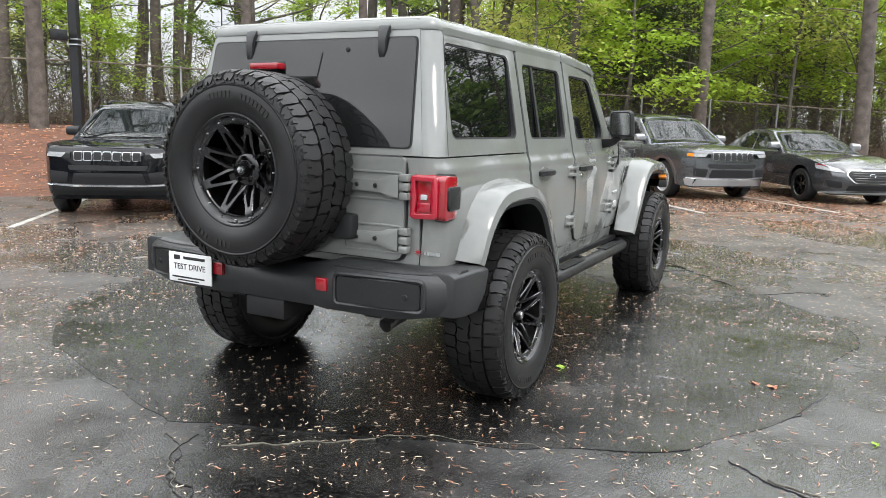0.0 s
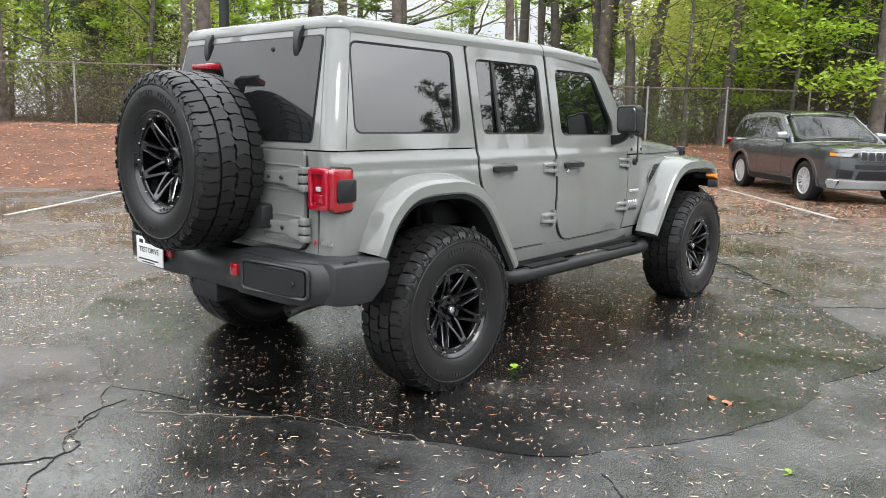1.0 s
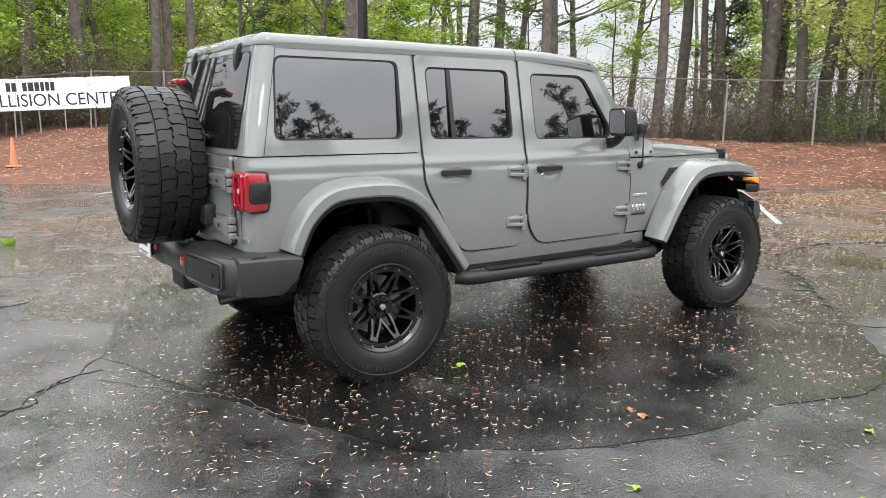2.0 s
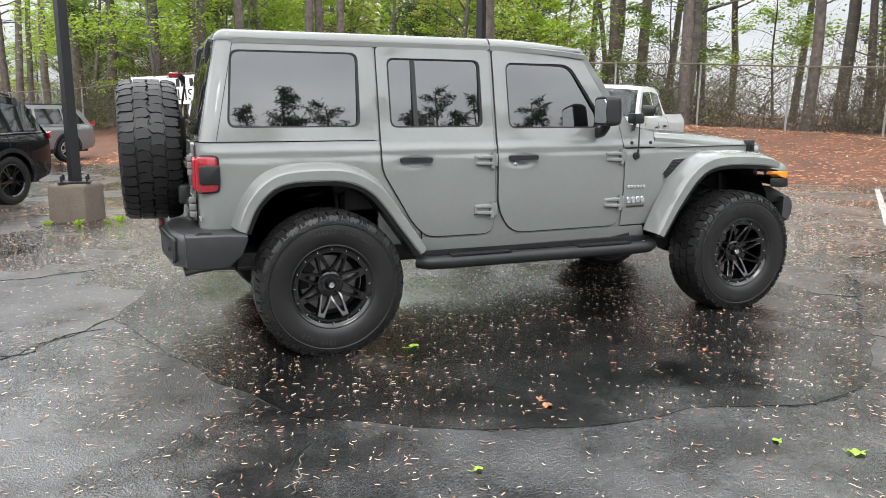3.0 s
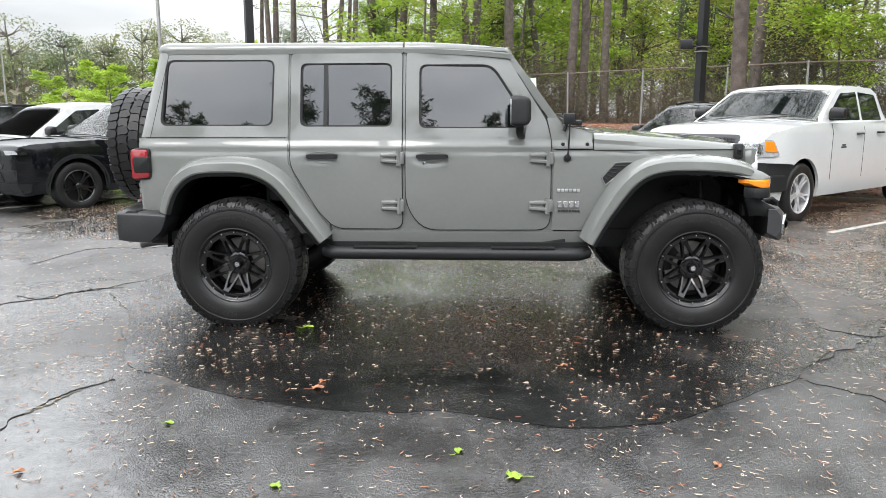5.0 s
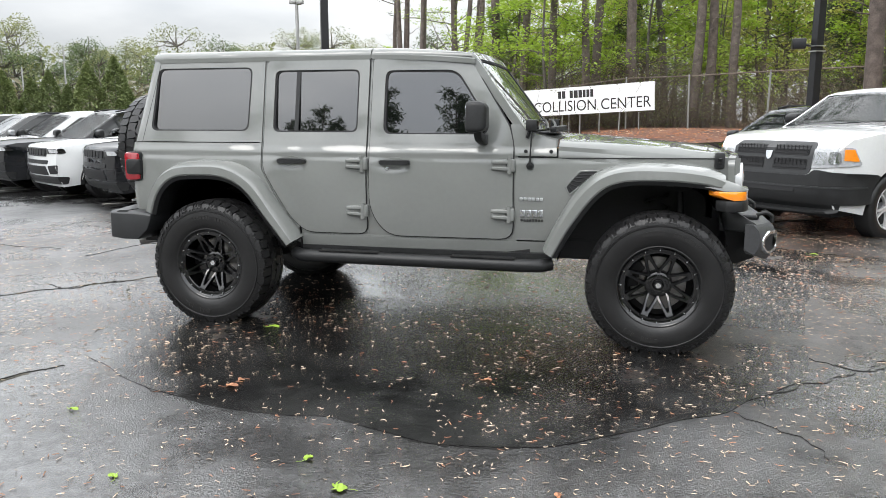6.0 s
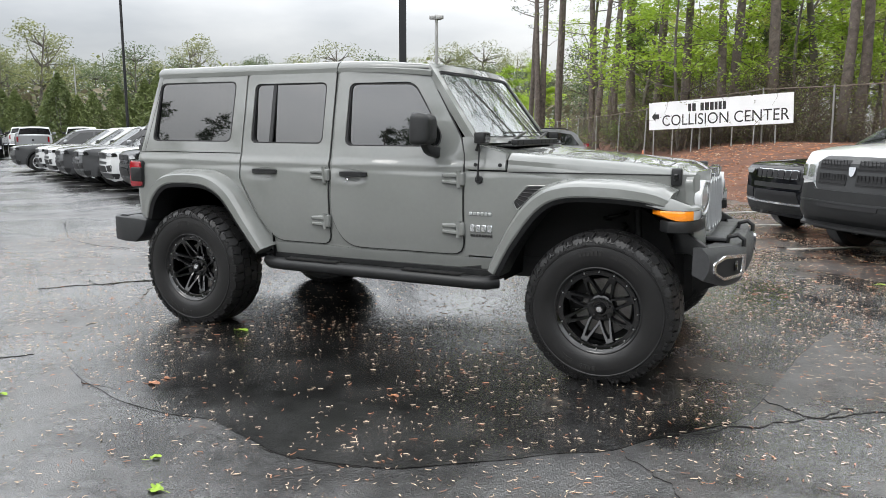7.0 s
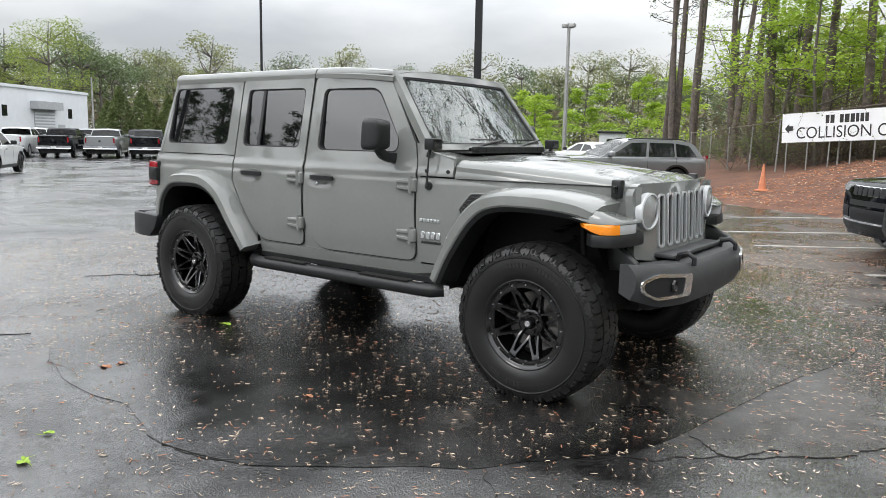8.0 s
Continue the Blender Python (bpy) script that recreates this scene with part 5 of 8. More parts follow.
for x, y in ((1.35, -0.36), (1.35, 0.36), (0.40, -0.4), (0.40, 0.4)):
    seat(x, y)
bm = bmesh.new()
loft(bm, [[(x, -0.70, 1.0), (x, 0.70, 1.0), (x, 0.70, z), (x, -0.70, z)] for x, z in ((1.82, 1.15), (1.9, 1.25), (2.12, 1.30))])
part("dashboard", fix(bm), M_SEAT, jeep, bevel=0.02)
bm = bmesh.new()
tube(bm, [Vector((1.68, 0.37, 1.19)) + Vector((0.08 * math.cos(a), 0.19 * math.sin(a), 0.175 * math.cos(a))) for a in frange(0, math.tau, 28)], 0.015, 8)
tube(bm, [(1.68, 0.37, 1.19), (1.9, 0.37, 1.13)], 0.03, 8)
part("steering_wheel", bm, M_SEAT, jeep)
bm = bmesh.new()
for y in (-0.6, 0.6):
    tube(bm, [(-0.45, y, 1.25), (-0.40, y, 1.74), (0.3, y, 1.77), (1.1, y, 1.77), (1.1, y * 1.08, 1.2)], 0.03, 8)
tube(bm, [(1.1, -0.6, 1.77), (1.1, 0.6, 1.77)], 0.03, 8)
part("roll_bar", bm, M_SEAT, jeep)


# ---- wheels ----
def make_wheel(name, seed=1, R=TYRE_R, flat=True):
    """Tyre, rim and spokes about the y axis, outer face towards -y, centre at the origin."""
    rnd = random.Random(seed)
    m = pose(0, 0, 0, 90, 0, 0)  # lathe z -> -y
    # rim: rolled lip, bolted flange ring and a deep barrel
    bm = bmesh.new()
    lathe(bm, [(0.238, 0.120), (0.246, 0.132), (0.2425, 0.138), (0.236, 0.134), (0.231, 0.124), (0.226, 0.1215), (0.204, 0.1195), (0.200, 0.114), (0.204, 0.098), (0.216, 0.05), (0.219, -0.02), (0.212, -0.12), (0.236, -0.135), (0.240, -0.10), (0.238, 0.120)], 72, m)
    rim = part(name, fix(bm), M_RIM, None, "gloss black alloy wheel")
    bm = bmesh.new()
    prof = [(0.232, 0.116), (0.240, 0.136), (0.246, 0.1405), (0.252, 0.1385), (0.262, 0.1455), (0.285, 0.154), (0.315, 0.1595), (0.345, 0.1585), (0.366, 0.154), (0.3695, 0.1565), (0.3735, 0.1565), (0.377, 0.150), (0.400, 0.146), (0.415, 0.138), (R - 0.018, 0.122), (R - 0.0165, 0.08), (R - 0.0165, 0)]
    prof = prof + [(r, -h) for r, h in prof[-2::-1]]
    lathe(bm, prof, 80, m)
    if flat:
        for v in bm.verts:
            if v.co.z < -HUB_Z + 0.012:
                v.co.z = -HUB_Z + 0.012
    tyre = part("tyre", fix(bm), M_RUBBER, rim, "black mud-terrain tyre with raised sidewall marks")
    # tread: square shoulder blocks, two rows of hooked centre blocks, zigzag lugs down the sidewall
    bm = bmesh.new()
    NB = 42
    st = math.tau / NB

    def crown(w):
        return 0.004 * (w / 0.12) ** 2 + 0.020 * max(0, (abs(w) - 0.118) / 0.034) ** 1.6

    def block(poly, r0, r1, k=0.965):
        cx, cw = sum(q[0] for q in poly) / len(poly), sum(q[1] for q in poly) / len(poly)
        lo, hi = [], []
        for a, w in poly:
            for lst, r, q in ((lo, r0, 1.0), (hi, r1, k)):
                aa, ww = cx + (a - cx) * q, cw + (w - cw) * q
                rr = r - crown(ww)
                lst.append(bm.verts.new((rr * math.cos(aa), ww, rr * math.sin(aa))))
        n = len(poly)
        for i in range(n):
            bm.faces.new((lo[i], lo[(i + 1) % n], hi[(i + 1) % n], hi[i]))
        bm.faces.new(hi)

    def plate(pts, sgn, lift):
        """A raised flat shape on the sidewall, pts of (angle, radius, height)."""
        vo = [bm.verts.new((r * math.cos(a), sgn * (h + lift), r * math.sin(a))) for a, r, h in pts]
        vi = [bm.verts.new((r * math.cos(a), sgn * (h - 0.012), r * math.sin(a))) for a, r, h in pts]
        bm.faces.new(vo)
        for i in range(len(pts)):
            j = (i + 1) % len(pts)
            bm.faces.new((vo[i], vo[j], vi[j], vi[i]))

    for k in range(NB):
        a = k * st
        for sgn in (-1, 1):
            b = a + (0.5 * st if sgn > 0 else 0.0) + rnd.uniform(-0.02, 0.02) * st
            e = 0.152 if k % 2 else 0.143
            # shoulder block with a notched outer end
            u = rnd.uniform(-0.004, 0.004)
            block([(b + 0.02 * st, sgn * 0.077), (b - 0.05 * st, sgn * 0.108), (b + 0.08 * st, sgn * e), (b + 0.40 * st, sgn * e), (b + 0.46 * st, sgn * (e - 0.012)), (b + 0.54 * st, sgn * (e - 0.012)), (b + 0.60 * st, sgn * e), (b + 0.80 * st, sgn * e),
                   (b + 0.84 * st, sgn * 0.108), (b + 0.93 * st, sgn * (0.079 + u)), (b + 0.50 * st, sgn * (0.071 + u))], R - 0.020, R, 0.95)
            # zigzag biter below it
            d = 0.010 * (k % 2)
            plate([(b + 0.06 * st, 0.424, 0.132), (b + 0.82 * st, 0.424, 0.132), (b + 0.84 * st, 0.402 + d * 0.5, 0.145), (b + 0.64 * st, 0.384 + d, 0.149), (b + 0.46 * st, 0.401, 0.146), (b + 0.26 * st, 0.384 + d, 0.149), (b + 0.04 * st, 0.402, 0.145)], sgn, 0.0065)
            plate([(b + 0.74 * st, 0.3795, 0.150), (b + 0.96 * st, 0.397, 0.1465), (b + 1.16 * st, 0.3795, 0.150)], sgn, 0.0035)
            # hooked centre block on this side of the zigzag middle groove
            c = b + 0.30 * st
            z = 0.016 if k % 2 else -0.010
            q = 0.10 if k % 2 else -0.05
            block([(c - 0.04 * st, sgn * 0.066), (c + 0.10 * st, sgn * 0.040), (c + (q - 0.04) * st, sgn * (0.006 + z * 0.5)), (c + 0.34 * st, sgn * (0.003 - z * 0.5)), (c + 0.52 * st, sgn * (0.004 - z * 0.4)), (c + (0.92 + q) * st, sgn * (0.004 + z * 0.4)), (c + 1.03 * st, sgn * 0.036), (c + 0.90 * st, sgn * 0.066), (c + 0.46 * st, sgn * 0.066)], R - 0.020, R, 0.975)
    if flat:
        for v in bm.verts:
            if v.co.z < -HUB_Z + 0.001:
                v.co.z = -HUB_Z + 0.001
    part("tread", fix(bm), M_RUBBER, rim, angle=25)
    # raised sidewall marks as plain bars
    bm = bmesh.new()
    box(bm, -0.0075, 0.0075, -0.0022, 0.002, -0.013, 0.013)
    mark = mesh_of("sidewall_mark", fix(bm), M_MARK, 0)
    for a0, n, s in ((48, 8, 4.0), (88, 6, 4.0), (236, 3, 4.4), (256, 4, 4.4)):
        for k in range(n):
            aa = radians(a0 + k * s)
            ob = new("sidewall_mark", mark)
            ob.parent = rim
            ob.matrix_basis = pose(0.331 * math.cos(aa), -0.1595, 0.331 * math.sin(aa), 0, 90 - math.degrees(aa), 0)
    bm = bmesh.new()
    lathe(bm, [(0.075, 0.008), (0.165, 0.006), (0.168, 0.0), (0.168, -0.016), (0.07, -0.02)], 48, m)
    disc = part("brake_disc", fix(bm), M_DISC, rim, "worn steel brake disc")
    bm = bmesh.new()
    lathe(bm, [(0.0, -0.03), (0.212, -0.045), (0.214, -0.06)], 40, m)
    part("dust_shield", fix(bm), M_DARK, disc)
    bm = bmesh.new()
    loft(bm, [[m @ Vector((r * math.cos(a), r * math.sin(a), h)) for r, h in ((0.115, -0.03), (0.182, -0.03), (0.186, 0.022), (0.120, 0.026))] for a in frange(radians(130), radians(190), 6)])
    part("brake_caliper", fix(bm), M_DARK, disc, bevel=0.006)
    bm = bmesh.new()
    lathe(bm, [(0.034, 0.064), (0.060, 0.066), (0.076, 0.058), (0.086, 0.035), (0.088, -0.03)], 40, m)
    part("hub", fix(bm), M_RIM, rim)
    bm = bmesh.new()
    lathe(bm, [(0, 0.094), (0.024, 0.092), (0.030, 0.084), (0.033, 0.05)], 24, m)
    cap = part("centre_cap", fix(bm), M_RIM, rim)
    bm = bmesh.new()
    lathe(bm, [(0, 0.0955), (0.016, 0.0950), (0.018, 0.092)], 18, m)
    part("cap_badge", bm, M_CHROME, cap)
    for k in range(5):
        aa = radians(18 + 72 * k)
        bm = bmesh.new()
        lathe(bm, [(0, 0.086), (0.007, 0.085), (0.010, 0.078), (0.011, 0.05)], 6, m @ pose(0.053 * math.cos(aa), 0.053 * math.sin(aa), 0))
        part("lug_nut", bm, M_RIM, rim)
    for k in range(8):
        a = radians(22.5 + 45 * k)

        def lay(r, o, h):
            return m @ Vector((r * math.cos(a) - o * math.sin(a), r * math.sin(a) + o * math.cos(a), h))
        # a V: two legs apart at the hub that run together in a broad tip on the flange
        bm = bmesh.new()
        for s in (-1, 1):
            rows = []
            for r, o, h, w in ((0.066, 0.0285, 0.060, 0.0085), (0.090, 0.0275, 0.078, 0.0080), (0.130, 0.0215, 0.0965, 0.0080), (0.168, 0.0150, 0.1105, 0.0095), (0.196, 0.0105, 0.1225, 0.0110)):
                sec = ((-w * 0.72, h), (w * 0.72, h), (w, h - 0.005), (w * 1.25, h - 0.038), (-w * 1.25, h - 0.038), (-w, h - 0.005))
                rows.append([lay(r, s * (o + q), t) for q, t in sec])
            loft(bm, rows)
        tip = [[lay(r, w * f, h - d) for f, d in ((-0.88, 0), (0.88, 0), (1, 0.005), (1, 0.030), (-1, 0.030), (-1, 0.005))] for r, w, h in ((0.172, 0.017, 0.1125), (0.192, 0.0225, 0.1215), (0.206, 0.0235, 0.1255), (0.214, 0.0175, 0.1250))]
        loft(bm, tip)
        spoke = part("spoke", fix(bm), M_RIM, rim, "gloss black split spoke", angle=30)
        for s in (-1, 1):
            bm = bmesh.new()
            rows = []
            for r, o, h, w in ((0.090, 0.0275, 0.078, 0.0080), (0.130, 0.0215, 0.0965, 0.0080), (0.168, 0.0150, 0.1105, 0.0095), (0.194, 0.0112, 0.1218, 0.0115)):
                rows.append([lay(r, s * (o + q), t) for q, t in ((w * 0.74, h + 0.0004), (w * 1.03, h - 0.0044), (w * 0.95, h - 0.0056), (w * 0.60, h - 0.0012))])
            loft(bm, rows)
            part("spoke_edge", fix(bm), M_MACH, spoke, "milled silver edge", angle=30)
        for da in (0, 22.5):
            bm = bmesh.new()
            lathe(bm, [(0, 0.1285), (0.0035, 0.128), (0.0045, 0.118)], 6, m @ pose(0.221 * math.cos(a + radians(da)), 0.221 * math.sin(a + radians(da)), 0))
            part("rim_bolt", bm, M_SATIN, rim)
    return rim


wheel = make_wheel("wheel", 1)
WY = 0.838
wheel.matrix_basis = pose(0, -WY, HUB_Z)
wheels = [wheel]
for x, y, rz in ((WB, -WY, 0), (0, WY, 180), (WB, WY, 180)):
    wheels.append(copy_thing(wheel, pose(x, y, HUB_Z, 0, 0, rz)))
spare = make_wheel("spare_wheel", 2, flat=False)
spare.matrix_basis = pose(-0.938, 0.03, 1.168, 0, 0, -90) @ Matrix.Diagonal((1, 1.14, 1, 1))
for o in (*wheels, spare):
    o.parent = jeep

# front parts, except those kept, are stretched forward up to 7.5 cm to fit the camera's view
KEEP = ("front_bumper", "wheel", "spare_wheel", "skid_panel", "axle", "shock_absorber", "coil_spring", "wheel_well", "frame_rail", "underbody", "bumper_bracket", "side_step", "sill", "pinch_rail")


def fit_nose(ob):
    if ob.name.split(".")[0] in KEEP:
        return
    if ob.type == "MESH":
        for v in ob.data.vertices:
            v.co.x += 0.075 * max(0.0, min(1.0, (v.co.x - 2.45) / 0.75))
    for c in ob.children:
        fit_nose(c)


fit_nose(jeep)


# ---- parked vehicles ----
P_BLACK = mat("black_car_paint", (0.004, 0.0045, 0.006), 0.25, var=0.1, scale=3, coat=0.75, spec=0.0)
P_WHITE = mat("white_car_paint", (0.60, 0.61, 0.61), 0.32, var=0.03, scale=3, coat=1.0)
P_GREY = mat("dark_grey_car_paint", (0.052, 0.053, 0.055), 0.30, var=0.06, scale=3, coat=1.0, spec=0.1)
P_SILVER = mat("silver_car_paint", (0.30, 0.31, 0.32), 0.30, metal=0.5, var=0.05, scale=3, coat=1.0)
P_GUN = mat("gunmetal_car_paint", (0.17, 0.175, 0.18), 0.30, metal=0.4, var=0.05, scale=3, coat=1.0)
M_CARGLASS = mat("car_glass", (0.008, 0.010, 0.010), 0.03, var=0.02, ior=1.55)
M_CARWIND = mat("car_windscreen", (0.012, 0.017, 0.016), 0.03, var=0.02, ior=1.8)
P_GUND = mat("gunmetal_silver_paint", (0.115, 0.120, 0.128), 0.24, metal=0.75, var=0.05, scale=3, coat=1.0)
P_SLATE = mat("slate_silver_paint", (0.060, 0.062, 0.066), 0.26, metal=0.6, var=0.05, scale=3, coat=1.0)
M_LENS = mat("smoky_lamp_lens", (0.36, 0.37, 0.38), 0.08, var=0.3, scale=25, coat=1.0)
M_STEEL = mat("painted_steel_wheel", (0.62, 0.62, 0.63), 0.32, metal=0.4, var=0.1, scale=20)


def car_wheel(parent, x, y, R, W, alloy, side, spokes=5):
    """A road wheel with tyre and spokes under a car."""
    m = pose(x, y, R, 90 if side < 0 else -90, 0, 0)
    bm = bmesh.new()
    r0 = R * 0.66
    lathe(bm, [(r0, W / 2 - 0.012), (r0 + 0.012, W / 2 - 0.004), (R * 0.85, W / 2), (R * 0.95, W / 2 - 0.012), (R, W / 2 - 0.04), (R, -W / 2 + 0.04), (R * 0.9, -W / 2), (r0, -W / 2)], 36, m)
    wheel = part("wheel", fix(bm), M_RUBBER, parent, "black road tyre")
    bm = bmesh.new()
    lathe(bm, [(r0 + 0.004, W / 2 - 0.010), (r0 - 0.008, W / 2 - 0.006), (r0 - 0.022, W / 2 - 0.02), (r0 - 0.03, -0.05)], 36, m)
    part("rim", fix(bm), alloy, wheel)
    bm = bmesh.new()
    lathe(bm, [(0, 0.0), (r0 - 0.03, -0.02)], 28, m)
    part("brake_disc", fix(bm), M_SEAM, wheel)
    for k in range(spokes):
        a = math.tau * k / spokes + 0.3
        for s in (-1, 1):
            bm = bmesh.new()
            rows = []
            for r, o, h, w in ((0.03, 0.008, W / 2 - 0.04, 0.02), (r0 * 0.55, 0.016, W / 2 - 0.028, 0.013), (r0 - 0.012, 0.045, W / 2 - 0.016, 0.012)):
                rows.append([m @ Vector((r * math.cos(a) - (s * o + q) * math.sin(a), r * math.sin(a) + (s * o + q) * math.cos(a), h + t)) for q, t in ((-w, 0), (w, 0), (w, -0.03), (-w, -0.03))])
            loft(bm, rows)
            part("spoke", fix(bm), alloy, wheel)
    bm = bmesh.new()
    lathe(bm, [(0, W / 2 - 0.025), (0.03, W / 2 - 0.028), (0.055, W / 2 - 0.04), (0.06, 0)], 20, m)
    part("hub_cap", fix(bm), alloy, wheel)


def vehicle(name, label, category, paint, lower, upper, wb, R, hw, panes, m, belt, alloy=M_RIM, trim=True, face=None, group="", bulge=0.10, tumble=0.30, seams=(), handles=(), roof_rails=False, spokes=5, steel=False):
    """A parked vehicle: x forward from the rear axle. lower and upper: side profiles from rear to front over the top."""
    car = thing(name, label, category, m, group)
    xr, xf = min(p[0] for p in lower), max(p[0] for p in lower)

    def hwid(x, z):
        w = hw
        if z < 0.62:
            w -= 0.06 * ((0.62 - z) / 0.35) ** 2
        if z > belt - 0.14:
            w -= 0.035 * min(1, (z - belt + 0.14) / 0.14)
        if z > belt:
            w -= 0.03 + tumble * (z - belt)
        w -= 0.20 * max(0, (x - xf + 0.75) / 0.75) ** 2.6 + 0.12 * max(0, (xr + 0.6 - x) / 0.6) ** 2.4
        return w

    def on(side, out=0.0):
        return lambda x, z, d: (x, side * (hwid(x, z) + out - d), z)

    xc = frange(xr + 0.05, xr + 0.6, 4) + frange(xr + 1.0, xf - 1.0, 6) + frange(xf - 0.75, xf - 0.03, 6)
    zc = [0.35, 0.45, 0.55, 0.7, belt - 0.14, belt - 0.07, belt + 0.02, belt + 0.2, belt + 0.4]

    def arc(cx, r):
        return [(cx + r * math.cos(a), R + r * math.sin(a)) for a in frange(-0.15, math.pi + 0.15, 16)]

    ra = R + 0.065
    under = [(xf - 0.12, lower[-1][1])] + arc(wb, ra) + arc(0, ra)
    outline = list(lower) + [p for p in under if p[1] > R * 0.72]
    for side in (-1, 1):
        part("body_side", sheet(outline, on(side), 0.04, (), xc, zc), paint, car, angle=30)
        part("cabin_side", sheet(list(upper) + [], on(side), 0.03, (), xc, zc), paint, car, angle=30)
    # skin across the car over the two profiles
    for nm, prof in (("body_skin", lower), ("roof_skin", upper)):
        bm = bmesh.new()
        rows = []
        ps = prof
        fine = []
        for a, b in zip(ps, ps[1:]):
            for k in range(3):
                fine.append((a[0] + (b[0] - a[0]) * k / 3, a[1] + (b[1] - a[1]) * k / 3))
        fine.append(ps[-1])
        for x, z in fine:
            w = hwid(x, z)
            endf = max(0, (x - xf + 0.6) / 0.6) ** 1.5 - max(0, (xr + 0.3 - x) / 0.3) ** 1.5
            rows.append([(x + bulge * endf * (1 - (t * t)), t * w, z + 0.045 * (1 - t * t) * (1 - min(1, abs(endf)))) for t in (-1, -0.97, -0.92, -0.85, -0.72, -0.6, -0.45, -0.3, -0.15, 0, 0.15, 0.3, 0.45, 0.6, 0.72, 0.85, 0.92, 0.97, 1)])
        loft(bm, rows, closed=False)
        ob = part(nm, fix(bm), paint, car, angle=32)
    # floor and wheel wells
    bm = bmesh.new()
    box(bm, xr + 0.15, xf - 0.15, -hw + 0.26, hw - 0.26, R * 0.75, belt - 0.25)
    part("underbody", bm, M_SEAM, car)

    def wrap(pts, out=0.004, yn=10):
        """A pane across the car over part of the upper profile, pts: two profile points, shrunk at the ends."""
        (x0, z0), (x1, z1) = pts
        bm = bmesh.new()
        rows = []
        n = Vector((-(z1 - z0), 0, x1 - x0)).normalized()
        if n.z < 0:
            n = -n
        for k in frange(0.05, 0.965, 6):
            x, z = x0 + (x1 - x0) * k, z0 + (z1 - z0) * k
            w = hwid(x, z) - 0.045
            endf = max(0, (x - xf + 0.6) / 0.6) ** 1.5 - max(0, (xr + 0.3 - x) / 0.3) ** 1.5
            rows.append([Vector((x + bulge * endf * (1 - t * t * (w / (w + 0.045)) ** 2), t * w, z + 0.045 * (1 - (t * w / (w + 0.045)) ** 2) * (1 - min(1, abs(endf))))) + n * (out + 0.004) for t in frange(-1, 1, yn)])
        loft(bm, rows, closed=False)
        bmesh.ops.solidify(bm, geom=bm.faces[:], thickness=0.006)
        return fix(bm)

    part("windscreen", wrap(upper[-2:]), M_CARWIND, car)
    part("rear_window", wrap(upper[:2]), M_CARGLASS, car)
    for side in (-1, 1):
        for loop in panes:
            part("side_window", sheet(rounded(loop, 0.03, 3), on(side, 0.005), 0.01, (), xc, zc), M_CARGLASS, car)
        for x, z0, z1 in seams:
            part("door_seam", sheet([(x, z0), (x, z1), (x + 0.010, z1), (x + 0.010, z0)], on(side, 0.002), 0.006, (), (), zc), M_SEAM, car)
        for x, z in handles:
            bm = bmesh.new()
            y = hwid(x, z)
            tube(bm, [(x - 0.09, side * y, z), (x - 0.07, side * (y + 0.03), z), (x + 0.07, side * (y + 0.03), z), (x + 0.09, side * y, z)], 0.016, 6)
            part("door_handle", bm, M_TRIM if paint is P_WHITE else paint, car)
        if trim:
            for cx in (0, wb):
                o = arc(cx, ra + 0.05)
                part("arch_trim", sheet(o + arc(cx, ra - 0.012)[::-1], on(side, 0.012), 0.03), M_TRIM if trim is True else paint, car)
            part("sill_trim", sheet([(ra + 0.02, R * 0.72), (ra + 0.02, R * 0.72 + 0.12), (wb - ra - 0.02, R * 0.72 + 0.12), (wb - ra - 0.02, R * 0.72)], on(side, 0.008), 0.05), M_TRIM, car)
        # mirror
        x, z = upper[-1][0] - 0.36, belt + 0.10
        y = hwid(x, z)
        bm = bmesh.new()
        loft(bm, [[(x + dx, side * (y + 0.03 + (0.0 if q[0] < 0 else 0.20) * 1.0), z + q[1] * s) for q in ((-1, -0.06), (1, -0.05), (1, 0.09), (-1, 0.10))] for dx, s in ((-0.05, 1.0), (0.03, 1.0), (0.08, 0.6))])
        part("door_mirror", fix(bm), M_TRIM if paint in (P_WHITE, P_BLACK) else P_SILVER, car, bevel=0.02)
        bm = bmesh.new()
        tube(bm, [(x, side * (y - 0.03), z - 0.05), (x, side * (y + 0.08), z - 0.04)], 0.03, 6)
        part("mirror_arm", bm, M_TRIM, car)
        for cx in (0, wb):
            car_wheel(car, cx, side * (hw - 0.135), R, 0.25, alloy, side, spokes)
        if roof_rails:
            bm = bmesh.new()
            zt = max(p[1] for p in upper)
            tube(bm, [(-0.45, side * (hw - 0.36), zt - 0.03), (-0.25, side * (hw - 0.36), zt + 0.022), (1.2, side * (hw - 0.36), zt + 0.026), (1.45, side * (hw - 0.36), zt - 0.02)], 0.018, 6)
            part("roof_rail", bm, M_TRIM, car)

